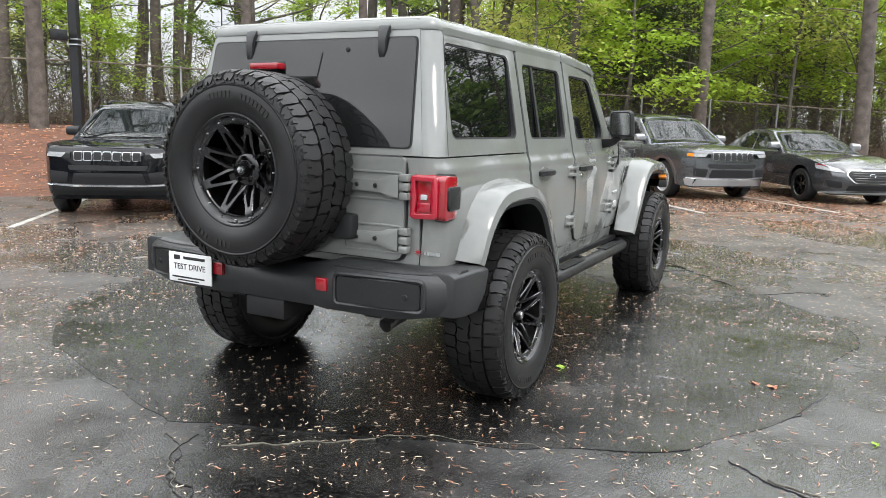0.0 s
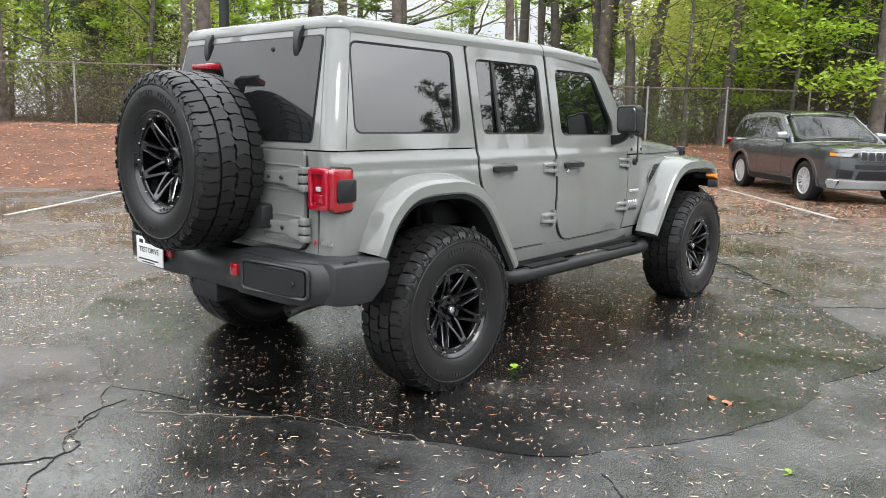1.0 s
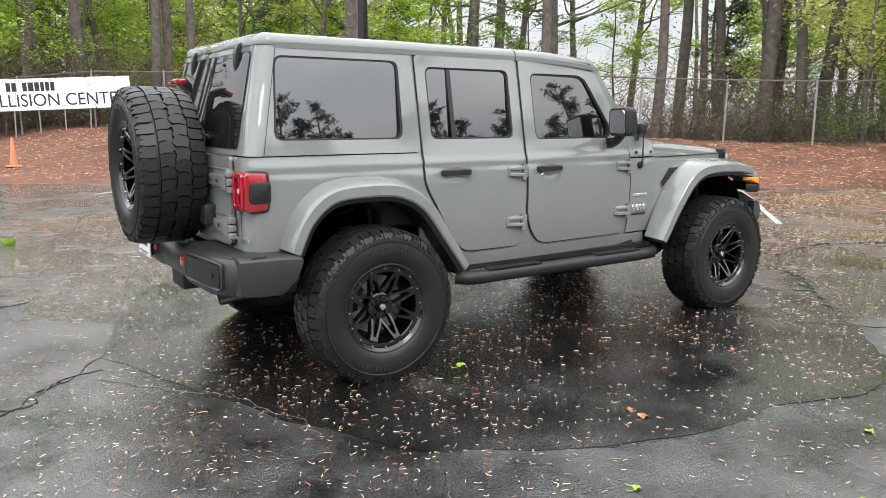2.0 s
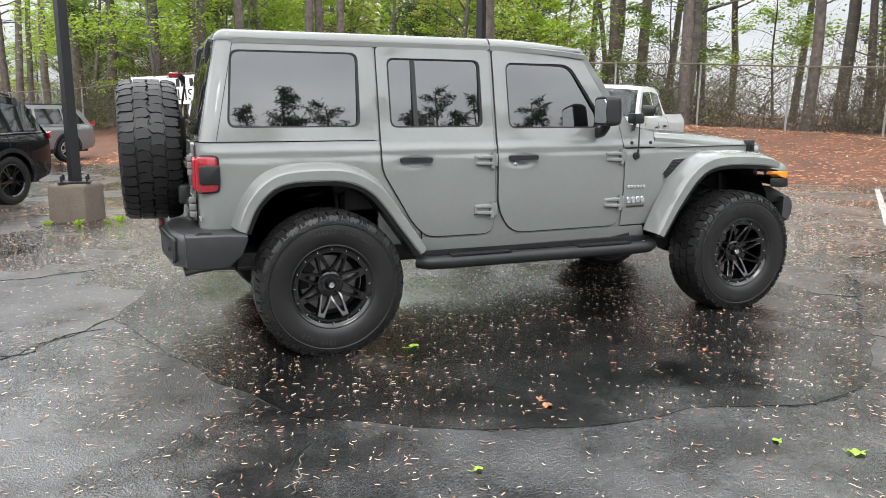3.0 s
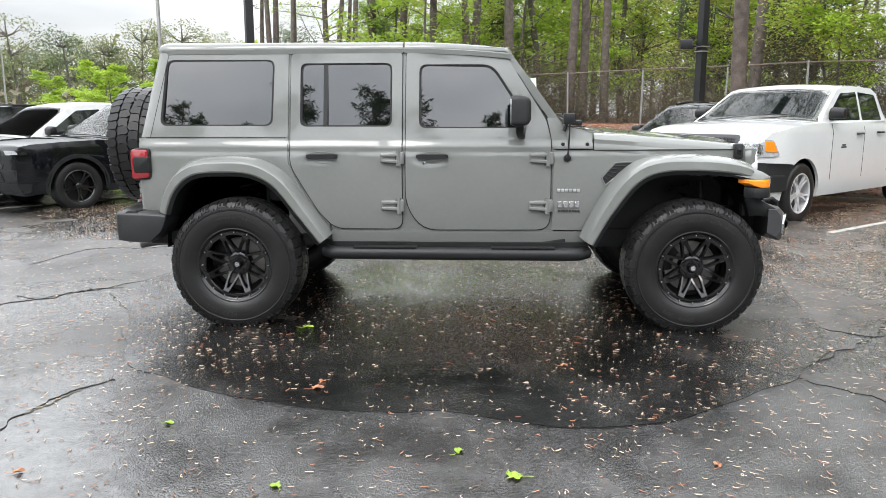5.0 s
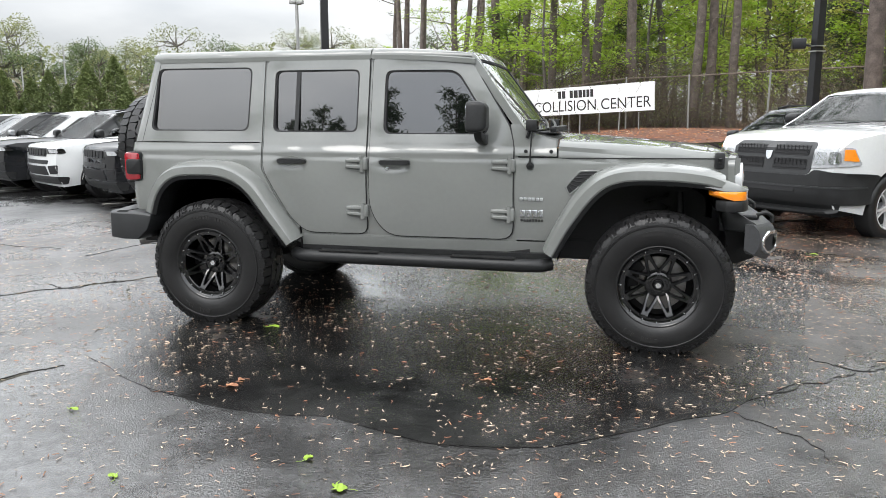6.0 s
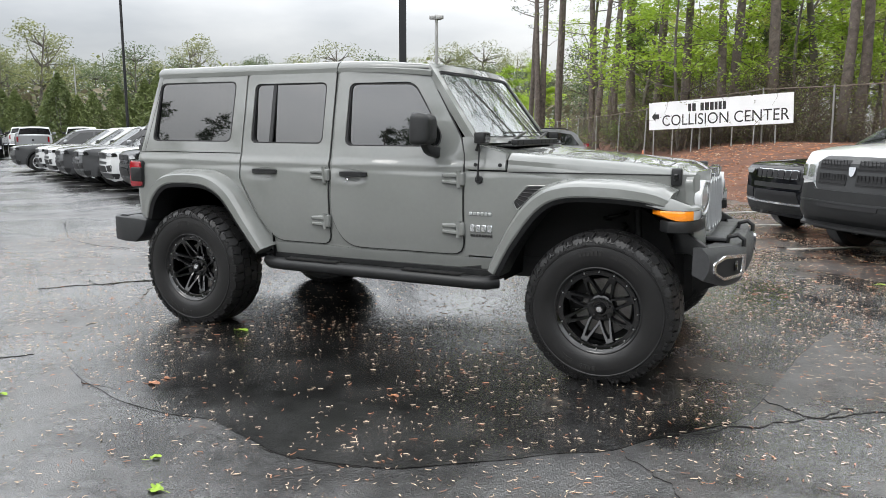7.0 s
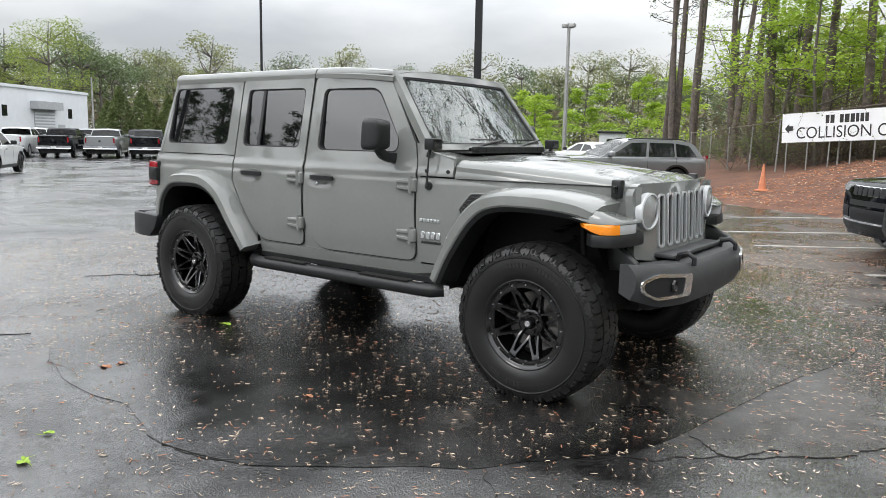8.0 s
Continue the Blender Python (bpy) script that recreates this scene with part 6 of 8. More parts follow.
    def nose(out=0.0):
        """Lays (y, z) on the front."""
        lo = [p for p in lower if p[0] > xf - 1.0]

        def fun(y, z, d):
            x, zz = xf, z
            for _ in range(3):
                # the skin is crowned across the car: find the side profile's place under this point
                for a, b in zip(lo, lo[1:]):
                    za, zb = a[1], b[1]
                    if min(za, zb) <= zz <= max(za, zb) and abs(za - zb) > 1e-4:
                        x = a[0] + (b[0] - a[0]) * (zz - za) / (zb - za)
                        break
                w = hwid(x, zz)
                t = min(1.0, abs(y) / w)
                endf = max(0, (x - xf + 0.6) / 0.6) ** 1.5
                zz = z - 0.045 * (1 - t * t) * (1 - min(1, endf))
            if abs(y) > w:
                # round the corner, on the flank
                lo_x, hi_x = x - 1.2, x
                for _ in range(18):
                    mid = (lo_x + hi_x) / 2
                    if hwid(mid, z) > abs(y):
                        lo_x = mid
                    else:
                        hi_x = mid
                s = 1 if y > 0 else -1
                return (lo_x + (out - d) * 0.8, y + s * (out - d) * 0.7, z)
            return (x + bulge * endf * (1 - t * t) + out - d, y, z)
        return fun

    def tail(out=0.0):
        lo = [p for p in lower if p[0] < xr + 0.6]

        def fun(y, z, d):
            x = xr
            for a, b in zip(lo, lo[1:]):
                if min(a[1], b[1]) <= z <= max(a[1], b[1]) and abs(a[1] - b[1]) > 1e-4:
                    x = a[0] + (b[0] - a[0]) * (z - a[1]) / (b[1] - a[1])
                    break
            w = hwid(x, z)
            t = min(1.0, abs(y) / w)
            endf = max(0, (xr + 0.3 - x) / 0.3) ** 1.5
            return (x - bulge * endf * (1 - t * t) - out + d, y, z)
        return fun

    if face:
        face(car, nose, tail, hwid, xf, xr, paint)
    return car


def pad(nm, loop, fun, mt, car, r=0.02, thick=0.02, label="", holes=()):
    ys = [p[0] for p in loop]
    return part(nm, sheet(rounded(loop, r, 3), fun, thick, holes, frange(min(ys), max(ys), 6 if max(ys) - min(ys) < 0.5 else 18)[1:-1], frange(min(p[1] for p in loop), max(p[1] for p in loop), 5)[1:-1]), mt, car, label)


def suv_face(gz0, gz1, gw, chrome, lamp_z, lower_z, valance=M_TRIM):
    def make(car, nose, tail, hwid, xf, xr, paint):
        bar = gw * 2 / 7
        pad("grille_panel", [(-gw - 0.02, gz0 - 0.02), (-gw - 0.02, gz1 + 0.012), (gw + 0.02, gz1 + 0.012), (gw + 0.02, gz0 - 0.02)], nose(0.006), M_TRIM if not chrome else paint, car)
        for k in range(7):
            y0, y1 = -gw + bar * k + 0.008, -gw + bar * (k + 1) - 0.008
            g = pad("grille_slot", [(y0, gz0), (y0, gz1), (y1, gz1), (y1, gz0)], nose(0.014), M_CHROME if chrome else M_RIM, car, 0.02, 0.02)
            pad("slot_mesh", [(y0 + 0.005, gz0 + 0.006), (y0 + 0.005, gz1 - 0.006), (y1 - 0.005, gz1 - 0.006), (y1 - 0.005, gz0 + 0.006)], nose(0.017), M_SEAM, g, 0.018, 0.01)
        for s in (-1, 1):
            h = pad("headlamp", [(s * (gw + 0.04), lamp_z - 0.05), (s * (gw + 0.04), lamp_z + 0.045), (s * 0.86, lamp_z + 0.05), (s * 0.88, lamp_z - 0.035)], nose(0.012), M_RIM, car, 0.02, 0.05)
            pad("headlamp_lens", [(s * (gw + 0.16), lamp_z - 0.035), (s * (gw + 0.10), lamp_z + 0.030), (s * 0.80, lamp_z + 0.035), (s * 0.82, lamp_z - 0.025)], nose(0.018), M_LENS, h, 0.015, 0.01)
            pad("fog_pocket", [(s * 0.56, lower_z + 0.02), (s * 0.54, lower_z + 0.17), (s * 0.80, lower_z + 0.19), (s * 0.79, lower_z + 0.03)], nose(0.008), M_SEAM, car)
            if valance is M_SATIN:
                pad("marker_lamp", [(s * 0.80, lamp_z - 0.03), (s * 0.80, lamp_z + 0.03), (s * 0.87, lamp_z + 0.035), (s * 0.87, lamp_z - 0.022)], nose(0.020), M_AMBER, h, 0.008)
            t = pad("tail_lamp", [(s * 0.45, 1.0), (s * 0.45, 1.08), (s * 0.90, 1.10), (s * 0.90, 0.98)], tail(0.012), M_RED, car)
        pad("lower_intake", [(-0.50, lower_z), (-0.46, lower_z + 0.16), (0.46, lower_z + 0.16), (0.50, lower_z)], nose(0.010), M_SEAM, car)
        pad("intake_upper", [(-0.52, lower_z + 0.20), (-0.54, lower_z + 0.27), (0.54, lower_z + 0.27), (0.52, lower_z + 0.20)], nose(0.008), M_TRIM, car)
        pad("valance", [(-0.84, lower_z - 0.16), (-0.88, lower_z - 0.02), (0.88, lower_z - 0.02), (0.84, lower_z - 0.16)], nose(0.010), valance, car, 0.03)
        if chrome:
            pad("chrome_strip", [(-0.86, lower_z - 0.012), (-0.50, lower_z - 0.035), (0.50, lower_z - 0.035), (0.86, lower_z - 0.012), (0.86, lower_z + 0.012), (0.48, lower_z - 0.008), (-0.48, lower_z - 0.008), (-0.86, lower_z + 0.012)], nose(0.020), M_CHROME, car, 0.004)
        pad("rear_valance", [(-0.85, 0.45), (-0.85, 0.62), (0.85, 0.62), (0.85, 0.45)], tail(0.008), M_TRIM, car)
    return make


SUV_LOW = [(-0.90, 0.42), (-0.96, 0.62), (-0.97, 0.85), (-0.92, 1.09), (-0.3, 1.10), (0.9, 1.09), (2.14, 1.07), (2.7, 1.075), (3.2, 1.06), (3.58, 1.035), (3.73, 1.005), (3.785, 0.95), (3.80, 0.80), (3.815, 0.62), (3.78, 0.42), (3.70, 0.27)]
SUV_UP = [(-0.90, 1.09), (-0.60, 1.52), (-0.42, 1.625), (0.2, 1.685), (0.9, 1.69), (1.26, 1.665), (1.45, 1.625), (2.32, 1.07)]
SUV_PANES = [[(-0.66, 1.13), (-0.42, 1.50), (-0.02, 1.57), (-0.02, 1.13)], [(0.04, 1.13), (0.04, 1.575), (0.78, 1.59), (0.84, 1.13)], [(0.92, 1.13), (0.86, 1.59), (1.34, 1.565), (1.80, 1.26), (1.94, 1.13)]]
SUV_SEAMS = [(0.0, 0.9, 1.08), (0.88, 0.42, 1.10), (1.98, 0.45, 1.06)]
SUV_HANDLES = [(0.22, 0.98), (1.12, 0.97)]
LONG = 1.04


def stretch(pts, k):
    return [(x * k, z) for x, z in pts]


def stand(x, y, rz, dx=1.4):
    """A pose on the lot's surface, level under the middle of a vehicle."""
    a = radians(rz)
    return pose(x, y, fall(x + dx * math.cos(a), y + dx * math.sin(a)), 0, 0, rz)


def in_row(k, dn=0.0):
    """A place in the row across the lot."""
    return stand(-3.70 - 2.2 * k + 0.53 * dn, 8.47 + 1.12 * k + 0.85 * dn, 236 + (3 if k else 0))


def facing(s, n, rz=231.34):
    p = lot(s, n)
    return stand(p.x, p.y, rz)


vehicle("parked_suv", "black sport utility vehicle with chrome grille, parked against the bank", "suv", P_BLACK, stretch(SUV_LOW, LONG), stretch(SUV_UP, LONG), 2.96 * LONG, 0.385, 0.985, [stretch(p, LONG) for p in SUV_PANES], stand(6.84, 9.34, 217.4), 1.09,
        alloy=M_SATIN, face=suv_face(0.835, 0.965, 0.46, True, 0.915, 0.50), seams=[(x * LONG, a, b) for x, a, b in SUV_SEAMS], handles=[(x * LONG, z) for x, z in SUV_HANDLES], roof_rails=True)
vehicle("parked_suv", "dark grey sport utility vehicle with bright wheels by the bank", "suv", P_GUND, [(x, z * 0.985) for x, z in SUV_LOW], [(x, z * 0.985) for x, z in SUV_UP], 2.915, 0.375, 0.965, [[(x, z * 0.985) for x, z in p] for p in SUV_PANES], stand(15.0, 2.25, 223.0), 1.075,
        alloy=M_STEEL, trim="paint", face=suv_face(0.80, 0.962, 0.45, True, 0.90, 0.46, M_SATIN), seams=SUV_SEAMS, handles=SUV_HANDLES, roof_rails=True, spokes=9)
suv_e = vehicle("parked_suv", "glossy black sport utility vehicle with black wheels, parked in a row", "suv", P_BLACK, SUV_LOW, SUV_UP, 2.96, 0.38, 0.98, SUV_PANES, in_row(0), 1.09,
                alloy=M_RIM, face=suv_face(0.835, 0.96, 0.46, False, 0.915, 0.48), group="row of parked vehicles", seams=SUV_SEAMS, handles=SUV_HANDLES, roof_rails=True)
suv_w = vehicle("parked_suv", "white sport utility vehicle with black grille, parked in a row", "suv", P_WHITE, SUV_LOW, SUV_UP, 2.96, 0.38, 0.98, SUV_PANES, in_row(1), 1.09,
                alloy=M_RIM, face=suv_face(0.835, 0.96, 0.46, False, 0.915, 0.48), group="row of parked vehicles", seams=SUV_SEAMS, handles=SUV_HANDLES)
suv_g = vehicle("parked_suv", "dark grey sport utility vehicle, parked in a row", "suv", P_GREY, SUV_LOW, SUV_UP, 2.96, 0.38, 0.98, SUV_PANES, in_row(4), 1.09,
                alloy=M_SATIN, face=suv_face(0.835, 0.96, 0.46, False, 0.915, 0.48), group="row of parked vehicles", seams=SUV_SEAMS, handles=SUV_HANDLES)
for k, src in enumerate((suv_e, suv_w, suv_e, suv_g, suv_w, suv_w, None, suv_g)):
    if src:
        copy_thing(src, in_row(k + 2, 0.12 * (k % 3)))
copy_thing(suv_w, facing(-24.0, -10.0, 141))
copy_thing(suv_g, facing(-31.0, -14.0, 141))
# the grey one with its side to the bank's corner, and others beyond it
vehicle("parked_suv", "grey three-row sport utility vehicle, parked beside the bank", "suv", P_GUN, [(x * 1.05, z * 0.92) for x, z in SUV_LOW], [(x * 1.05, z * 0.92) for x, z in SUV_UP], 3.04, 0.35, 0.965, [[(x * 1.05, z * 0.92) for x, z in p] for p in SUV_PANES], stand(-3.67, 18.83, 225.6), 1.0,
              alloy=M_SATIN, face=suv_face(0.77, 0.885, 0.40, False, 0.84, 0.44), seams=[(x * 1.05, a * 0.92, b * 0.92) for x, a, b in SUV_SEAMS], roof_rails=True)

# sedan
SED_LOW = [(-0.95, 0.35), (-1.02, 0.60), (-1.02, 0.85), (-0.95, 1.0), (-0.4, 1.02), (0.9, 0.97), (1.9, 0.96), (2.6, 0.93), (3.15, 0.87), (3.45, 0.80), (3.60, 0.72), (3.66, 0.60), (3.68, 0.45), (3.64, 0.30), (3.58, 0.20)]
SED_UP = [(-0.62, 1.0), (0.05, 1.33), (0.35, 1.42), (0.75, 1.44), (1.05, 1.42), (1.25, 1.38), (2.15, 0.92)]
SED_PANES = [[(-0.12, 1.04), (0.18, 1.31), (0.62, 1.36), (0.68, 1.0)], [(0.76, 1.0), (0.70, 1.365), (1.10, 1.34), (1.72, 1.0)]]


def sedan_face(car, nose, tail, hwid, xf, xr, paint):
    pad("grille_frame", [(-0.33, 0.44), (-0.49, 0.60), (-0.42, 0.70), (0.42, 0.70), (0.49, 0.60), (0.33, 0.44)], nose(0.006), M_CHROME, car, 0.04)
    g = pad("grille", [(-0.32, 0.455), (-0.465, 0.60), (-0.405, 0.685), (0.405, 0.685), (0.465, 0.60), (0.32, 0.455)], nose(0.010), M_SEAM, car, 0.04)
    bm = bmesh.new()
    for z in (0.50, 0.545, 0.59, 0.635):
        tube(bm, [nose(0.014)(y, z, 0) for y in frange(-0.38 + abs(z - 0.6) * 0.5, 0.38 - abs(z - 0.6) * 0.5, 7)], 0.006, 5)
    part("grille_bar", bm, M_RIM, g)
    bm = bmesh.new()
    lathe(bm, [(0.042, 0.0), (0.048, 0.008), (0.054, 0)], 24, pose(*nose(0.018)(0, 0.595, 0), 0, 90, 0) @ Matrix.Diagonal((0.75, 1.25, 1, 1)))
    part("maker_mark", bm, M_CHROME, car)
    pad("lower_intake", [(-0.46, 0.30), (-0.42, 0.40), (0.42, 0.40), (0.46, 0.30)], nose(0.008), M_SEAM, car)
    pad("lip", [(-0.80, 0.235), (-0.78, 0.262), (0.78, 0.262), (0.80, 0.235)], nose(0.030), M_SATIN, car, 0.006)
    for s in (-1, 1):
        h = pad("headlamp", [(s * 0.50, 0.645), (s * 0.60, 0.715), (s * 0.88, 0.80), (s * 0.87, 0.70), (s * 0.70, 0.655)], nose(0.012), M_LENS, car, 0.02, 0.05)
        pad("lamp_mark", [(s * 0.80, 0.755), (s * 0.80, 0.775), (s * 0.87, 0.795), (s * 0.87, 0.775)], nose(0.016), M_RED, h, 0.004, 0.05)
        pad("fog_pocket", [(s * 0.54, 0.34), (s * 0.56, 0.46), (s * 0.78, 0.50), (s * 0.74, 0.36)], nose(0.008), M_SEAM, car)


vehicle("parked_sedan", "silver-grey four-door saloon with dark wheels, parked by the bank", "car", P_SLATE, SED_LOW, SED_UP, 2.85, 0.34, 0.91, SED_PANES, stand(16.25, -0.72, 213.5), 0.98,
        alloy=M_RIM, trim=False, face=sedan_face, seams=[(0.72, 0.35, 0.98), (1.78, 0.35, 0.92), (-0.2, 0.8, 1.0)], handles=[(0.05, 0.87), (0.95, 0.86)], tumble=0.45, bulge=0.16)

sed_w = vehicle("parked_sedan", "white four-door saloon parked beyond the bank's corner", "car", P_WHITE, SED_LOW, SED_UP, 2.85, 0.34, 0.91, SED_PANES, stand(-7.2, 27.5, 168), 0.98,
                alloy=M_RIM, trim=False, face=sedan_face, group="saloons beyond the bank", tumble=0.45, bulge=0.16)
copy_thing(sed_w, stand(-11.6, 31.5, 160))

# pickups
PU_LOW = [(-1.18, 0.62), (-1.22, 0.85), (-1.22, 1.36), (-1.15, 1.38), (0.92, 1.38), (0.95, 1.345), (1.8, 1.335), (2.78, 1.32), (3.2, 1.33), (3.9, 1.28), (4.28, 1.22), (4.42, 1.10), (4.46, 0.80), (4.48, 0.55), (4.40, 0.40)]
PU_UP = [(0.98, 1.34), (1.10, 1.75), (1.26, 1.825), (1.9, 1.85), (2.20, 1.835), (2.38, 1.79), (3.14, 1.32)]
PU_PANES = [[(1.12, 1.36), (1.20, 1.73), (1.74, 1.765), (1.77, 1.36)], [(1.85, 1.36), (1.81, 1.765), (2.30, 1.74), (2.74, 1.46), (2.80, 1.36)]]


def pickup_face(car, nose, tail, hwid, xf, xr, paint):
    pad("grille_surround", [(-0.55, 0.80), (-0.60, 1.05), (-0.56, 1.19), (0.56, 1.19), (0.60, 1.05), (0.55, 0.80)], nose(0.016), M_BUMPER, car, 0.07, 0.04)
    for y0, y1, z0, z1 in ((-0.52, -0.07, 1.03, 1.15), (0.07, 0.52, 1.03, 1.15), (-0.51, -0.07, 0.86, 0.99), (0.07, 0.51, 0.86, 0.99)):
        g = pad("grille_mesh", [(y0, z0), (y0, z1), (y1, z1), (y1, z0)], nose(0.022), M_SEAM, car, 0.02, 0.01)
        bm = bmesh.new()
        for k in range(9):
            y = y0 + (y1 - y0) * (k + 0.5) / 9
            x = nose(0.024)(y, (z0 + z1) / 2, 0)[0]
            box(bm, x - 0.004, x + 0.002, y - 0.004, y + 0.004, z0, z1, None)
        for k in range(3):
            z = z0 + (z1 - z0) * (k + 0.5) / 3
            for j in range(8):
                a, b = y0 + (y1 - y0) * j / 8, y0 + (y1 - y0) * (j + 1) / 8
                x = nose(0.022)((a + b) / 2, z, 0)[0]
                box(bm, x - 0.004, x + 0.003, a, b, z - 0.004, z + 0.004)
        part("grille_bar", fix(bm), M_TRIM, car)
    pad("grille_shield", [(-0.035, 0.99), (-0.05, 1.075), (0.05, 1.075), (0.035, 0.99), (0, 0.965)], nose(0.034), M_CHROME, car, 0.01)
    pad("bumper", [(-0.99, 0.46), (-1.01, 0.82), (-0.62, 0.87), (-0.55, 0.80), (0.55, 0.80), (0.62, 0.87), (1.01, 0.82), (0.99, 0.46)], nose(0.040), M_TRIM, car, 0.03, 0.08)
    pad("bumper_crease", [(-0.99, 0.655), (-0.99, 0.675), (0.99, 0.675), (0.99, 0.655)], nose(0.052), M_BUMPER, car, 0.005, 0.02)
    pad("bumper_slot", [(-0.42, 0.60), (-0.42, 0.68), (0.42, 0.68), (0.42, 0.60)], nose(0.046), M_SEAM, car)
    pad("air_dam", [(-0.85, 0.36), (-0.88, 0.49), (0.88, 0.49), (0.85, 0.36)], nose(0.022), M_TRIM, car, 0.04)
    for s in (-1, 1):
        h = pad("headlamp", [(s * 0.57, 0.88), (s * 0.58, 1.12), (s * 0.93, 1.13), (s * 0.97, 0.92)], nose(0.016), M_LENS, car, 0.03, 0.08)
        pad("reflector", [(s * 0.61, 0.93), (s * 0.61, 1.08), (s * 0.73, 1.08), (s * 0.73, 0.93)], nose(0.024), M_CHROME, h, 0.03, 0.02)
        pad("reflector", [(s * 0.76, 0.94), (s * 0.76, 1.08), (s * 0.86, 1.08), (s * 0.87, 0.94)], nose(0.024), M_CHROME, h, 0.03, 0.02)
        pad("headlamp_amber", [(s * 0.88, 0.98), (s * 0.88, 1.11), (s * 0.93, 1.11), (s * 0.955, 0.97)], nose(0.022), M_AMBER, h, 0.01)
        pad("tail_lamp", [(s * 0.78, 0.98), (s * 0.78, 1.28), (s * 0.86, 1.28), (s * 0.86, 0.98)], tail(0.008), M_RED, car)
        bm = bmesh.new()
        box(bm, -1.18, 0.92, s * (hwid(0, 1.36) - 0.06), s * (hwid(0, 1.36) + 0.006), 1.378, 1.405)
        part("bed_rail", fix(bm), M_TRIM, car, bevel=0.008)
        bm = bmesh.new()
        for z, w in ((1.02, 0.12), (0.99, 0.16)):
            box(bm, 2.45 - w / 2, 2.45 + w / 2, s * (hwid(2.45, z) - 0.002), s * (hwid(2.45, z) + 0.004), z - 0.009, z + 0.009)
        part("door_badge", fix(bm), M_INK, car)
    pad("tailgate_seam", [(-0.76, 0.80), (-0.76, 1.34), (0.76, 1.34), (0.76, 0.80)], tail(0.006), M_SEAM, car, 0.02, 0.01)
    pad("tailgate", [(-0.75, 0.81), (-0.75, 1.33), (0.75, 1.33), (0.75, 0.81)], tail(0.012), paint, car, 0.02, 0.012)
    pad("rear_bumper", [(-0.98, 0.56), (-0.98, 0.76), (0.98, 0.76), (0.98, 0.56)], tail(0.05), M_CHROME, car, 0.03, 0.08)
    pad("gate_mark", [(-0.06, 1.02), (-0.06, 1.14), (0.06, 1.14), (0.06, 1.02)], tail(0.018), M_TRIM, car, 0.03, 0.006)
    pad("rear_plate", [(-0.15, 0.60), (-0.15, 0.72), (0.15, 0.72), (0.15, 0.60)], tail(0.086), M_WHITE, car, 0.01, 0.006)


def pickup(label, paint, m, alloy=M_STEEL, group=""):
    return vehicle("pickup_truck", label, "pickup truck", paint, PU_LOW, PU_UP, 3.57, 0.405, 1.01, PU_PANES, m, 1.34, alloy=alloy, trim=False, face=pickup_face,
                   seams=[(0.93, 0.6, 1.36), (1.80, 0.55, 1.34), (2.80, 0.55, 1.32)], handles=[(1.30, 1.18), (1.98, 1.17)], bulge=0.10, group=group)


pickup("white crew-cab pickup truck with dark bumper, parked by the bank", P_WHITE, stand(7.88, 7.57, 221.7))
rowp = [pickup("white pickup truck with its tailgate towards the lot, far across it", P_WHITE, facing(-46, -14.4, 141.3), group="far row of pickups"),
        pickup("black pickup truck with its tailgate towards the lot, far across it", P_BLACK, facing(-46, -11.75, 141.3), group="far row of pickups"),
        pickup("silver pickup truck with its tailgate towards the lot, far across it", P_SILVER, facing(-46, -9.1, 141.3), group="far row of pickups")]
for n, k in ((-6.45, 1), (-3.8, 2), (-17.05, 1), (-1.15, 0)):
    copy_thing(rowp[k], facing(-46, n, 141.3))
for n, k in ((-16, 0), (-12.4, 2), (-8.6, 1), (-5, 0), (-1, 1), (3, 2)):
    copy_thing(rowp[k], facing(-57 - (n % 2), n, 141.3 if n % 3 else 321))


# ---- sign, fence, poles, cone, building ----
M_SIGN = mat("sign_white", (0.78, 0.79, 0.80), 0.5, var=0.05, scale=2, bump=0.05)
M_GALV = mat("galvanised_steel", (0.33, 0.33, 0.32), 0.5, metal=0.5, var=0.2, scale=8)
M_POLE = mat("dark_bronze_pole", (0.018, 0.018, 0.020), 0.4, metal=0.3, var=0.2, scale=3)
M_WOODPOLE = mat("weathered_pole", (0.16, 0.13, 0.105), 0.85, var=0.25, scale=4, bump=0.4, bscale=30)
M_CONC = mat("stained_concrete", (0.115, 0.090, 0.068), 0.8, var=0.3, scale=4, bump=0.3, bscale=40, col2=(0.075, 0.058, 0.045))
M_ORANGE = mat("faded_orange_plastic", (0.55, 0.20, 0.10), 0.55, var=0.2, scale=8)
M_BLDG = mat("white_painted_wall", (0.62, 0.64, 0.66), 0.7, var=0.06, scale=1.5, bump=0.05)
M_SHUT = mat("grey_shutter", (0.35, 0.36, 0.37), 0.5, var=0.1, scale=4)

# sign board with its arrow and words; a name above them is plain bars
SA, SB = Vector((-1.32, 23.66, 0)), Vector((3.54, 21.86, 0))
sign = thing("sign_board", "long white sign board with black words on thin posts", "sign")
sd = (SB - SA).normalized()
sm = Matrix.Translation((SA + SB) / 2 + Vector((0, 0, 2.03))) @ Matrix.Rotation(math.atan2(sd.y, sd.x), 4, "Z") @ Matrix.Rotation(radians(-2.7), 4, "Y")
sl = (SB - SA).length
bm = bmesh.new()
box(bm, -sl / 2, sl / 2, -0.012, 0.012, -0.49, 0.49, sm)
part("board", fix(bm), M_SIGN, sign)
face_m = sm @ pose(0, -0.014, 0, 90, 0, 0)
text_mesh("lettering", "COLLISION CENTER", 0.55, face_m @ pose(0.20, -0.20, 0), M_INK, sign, 0.001, 0.915)
x = -1.05
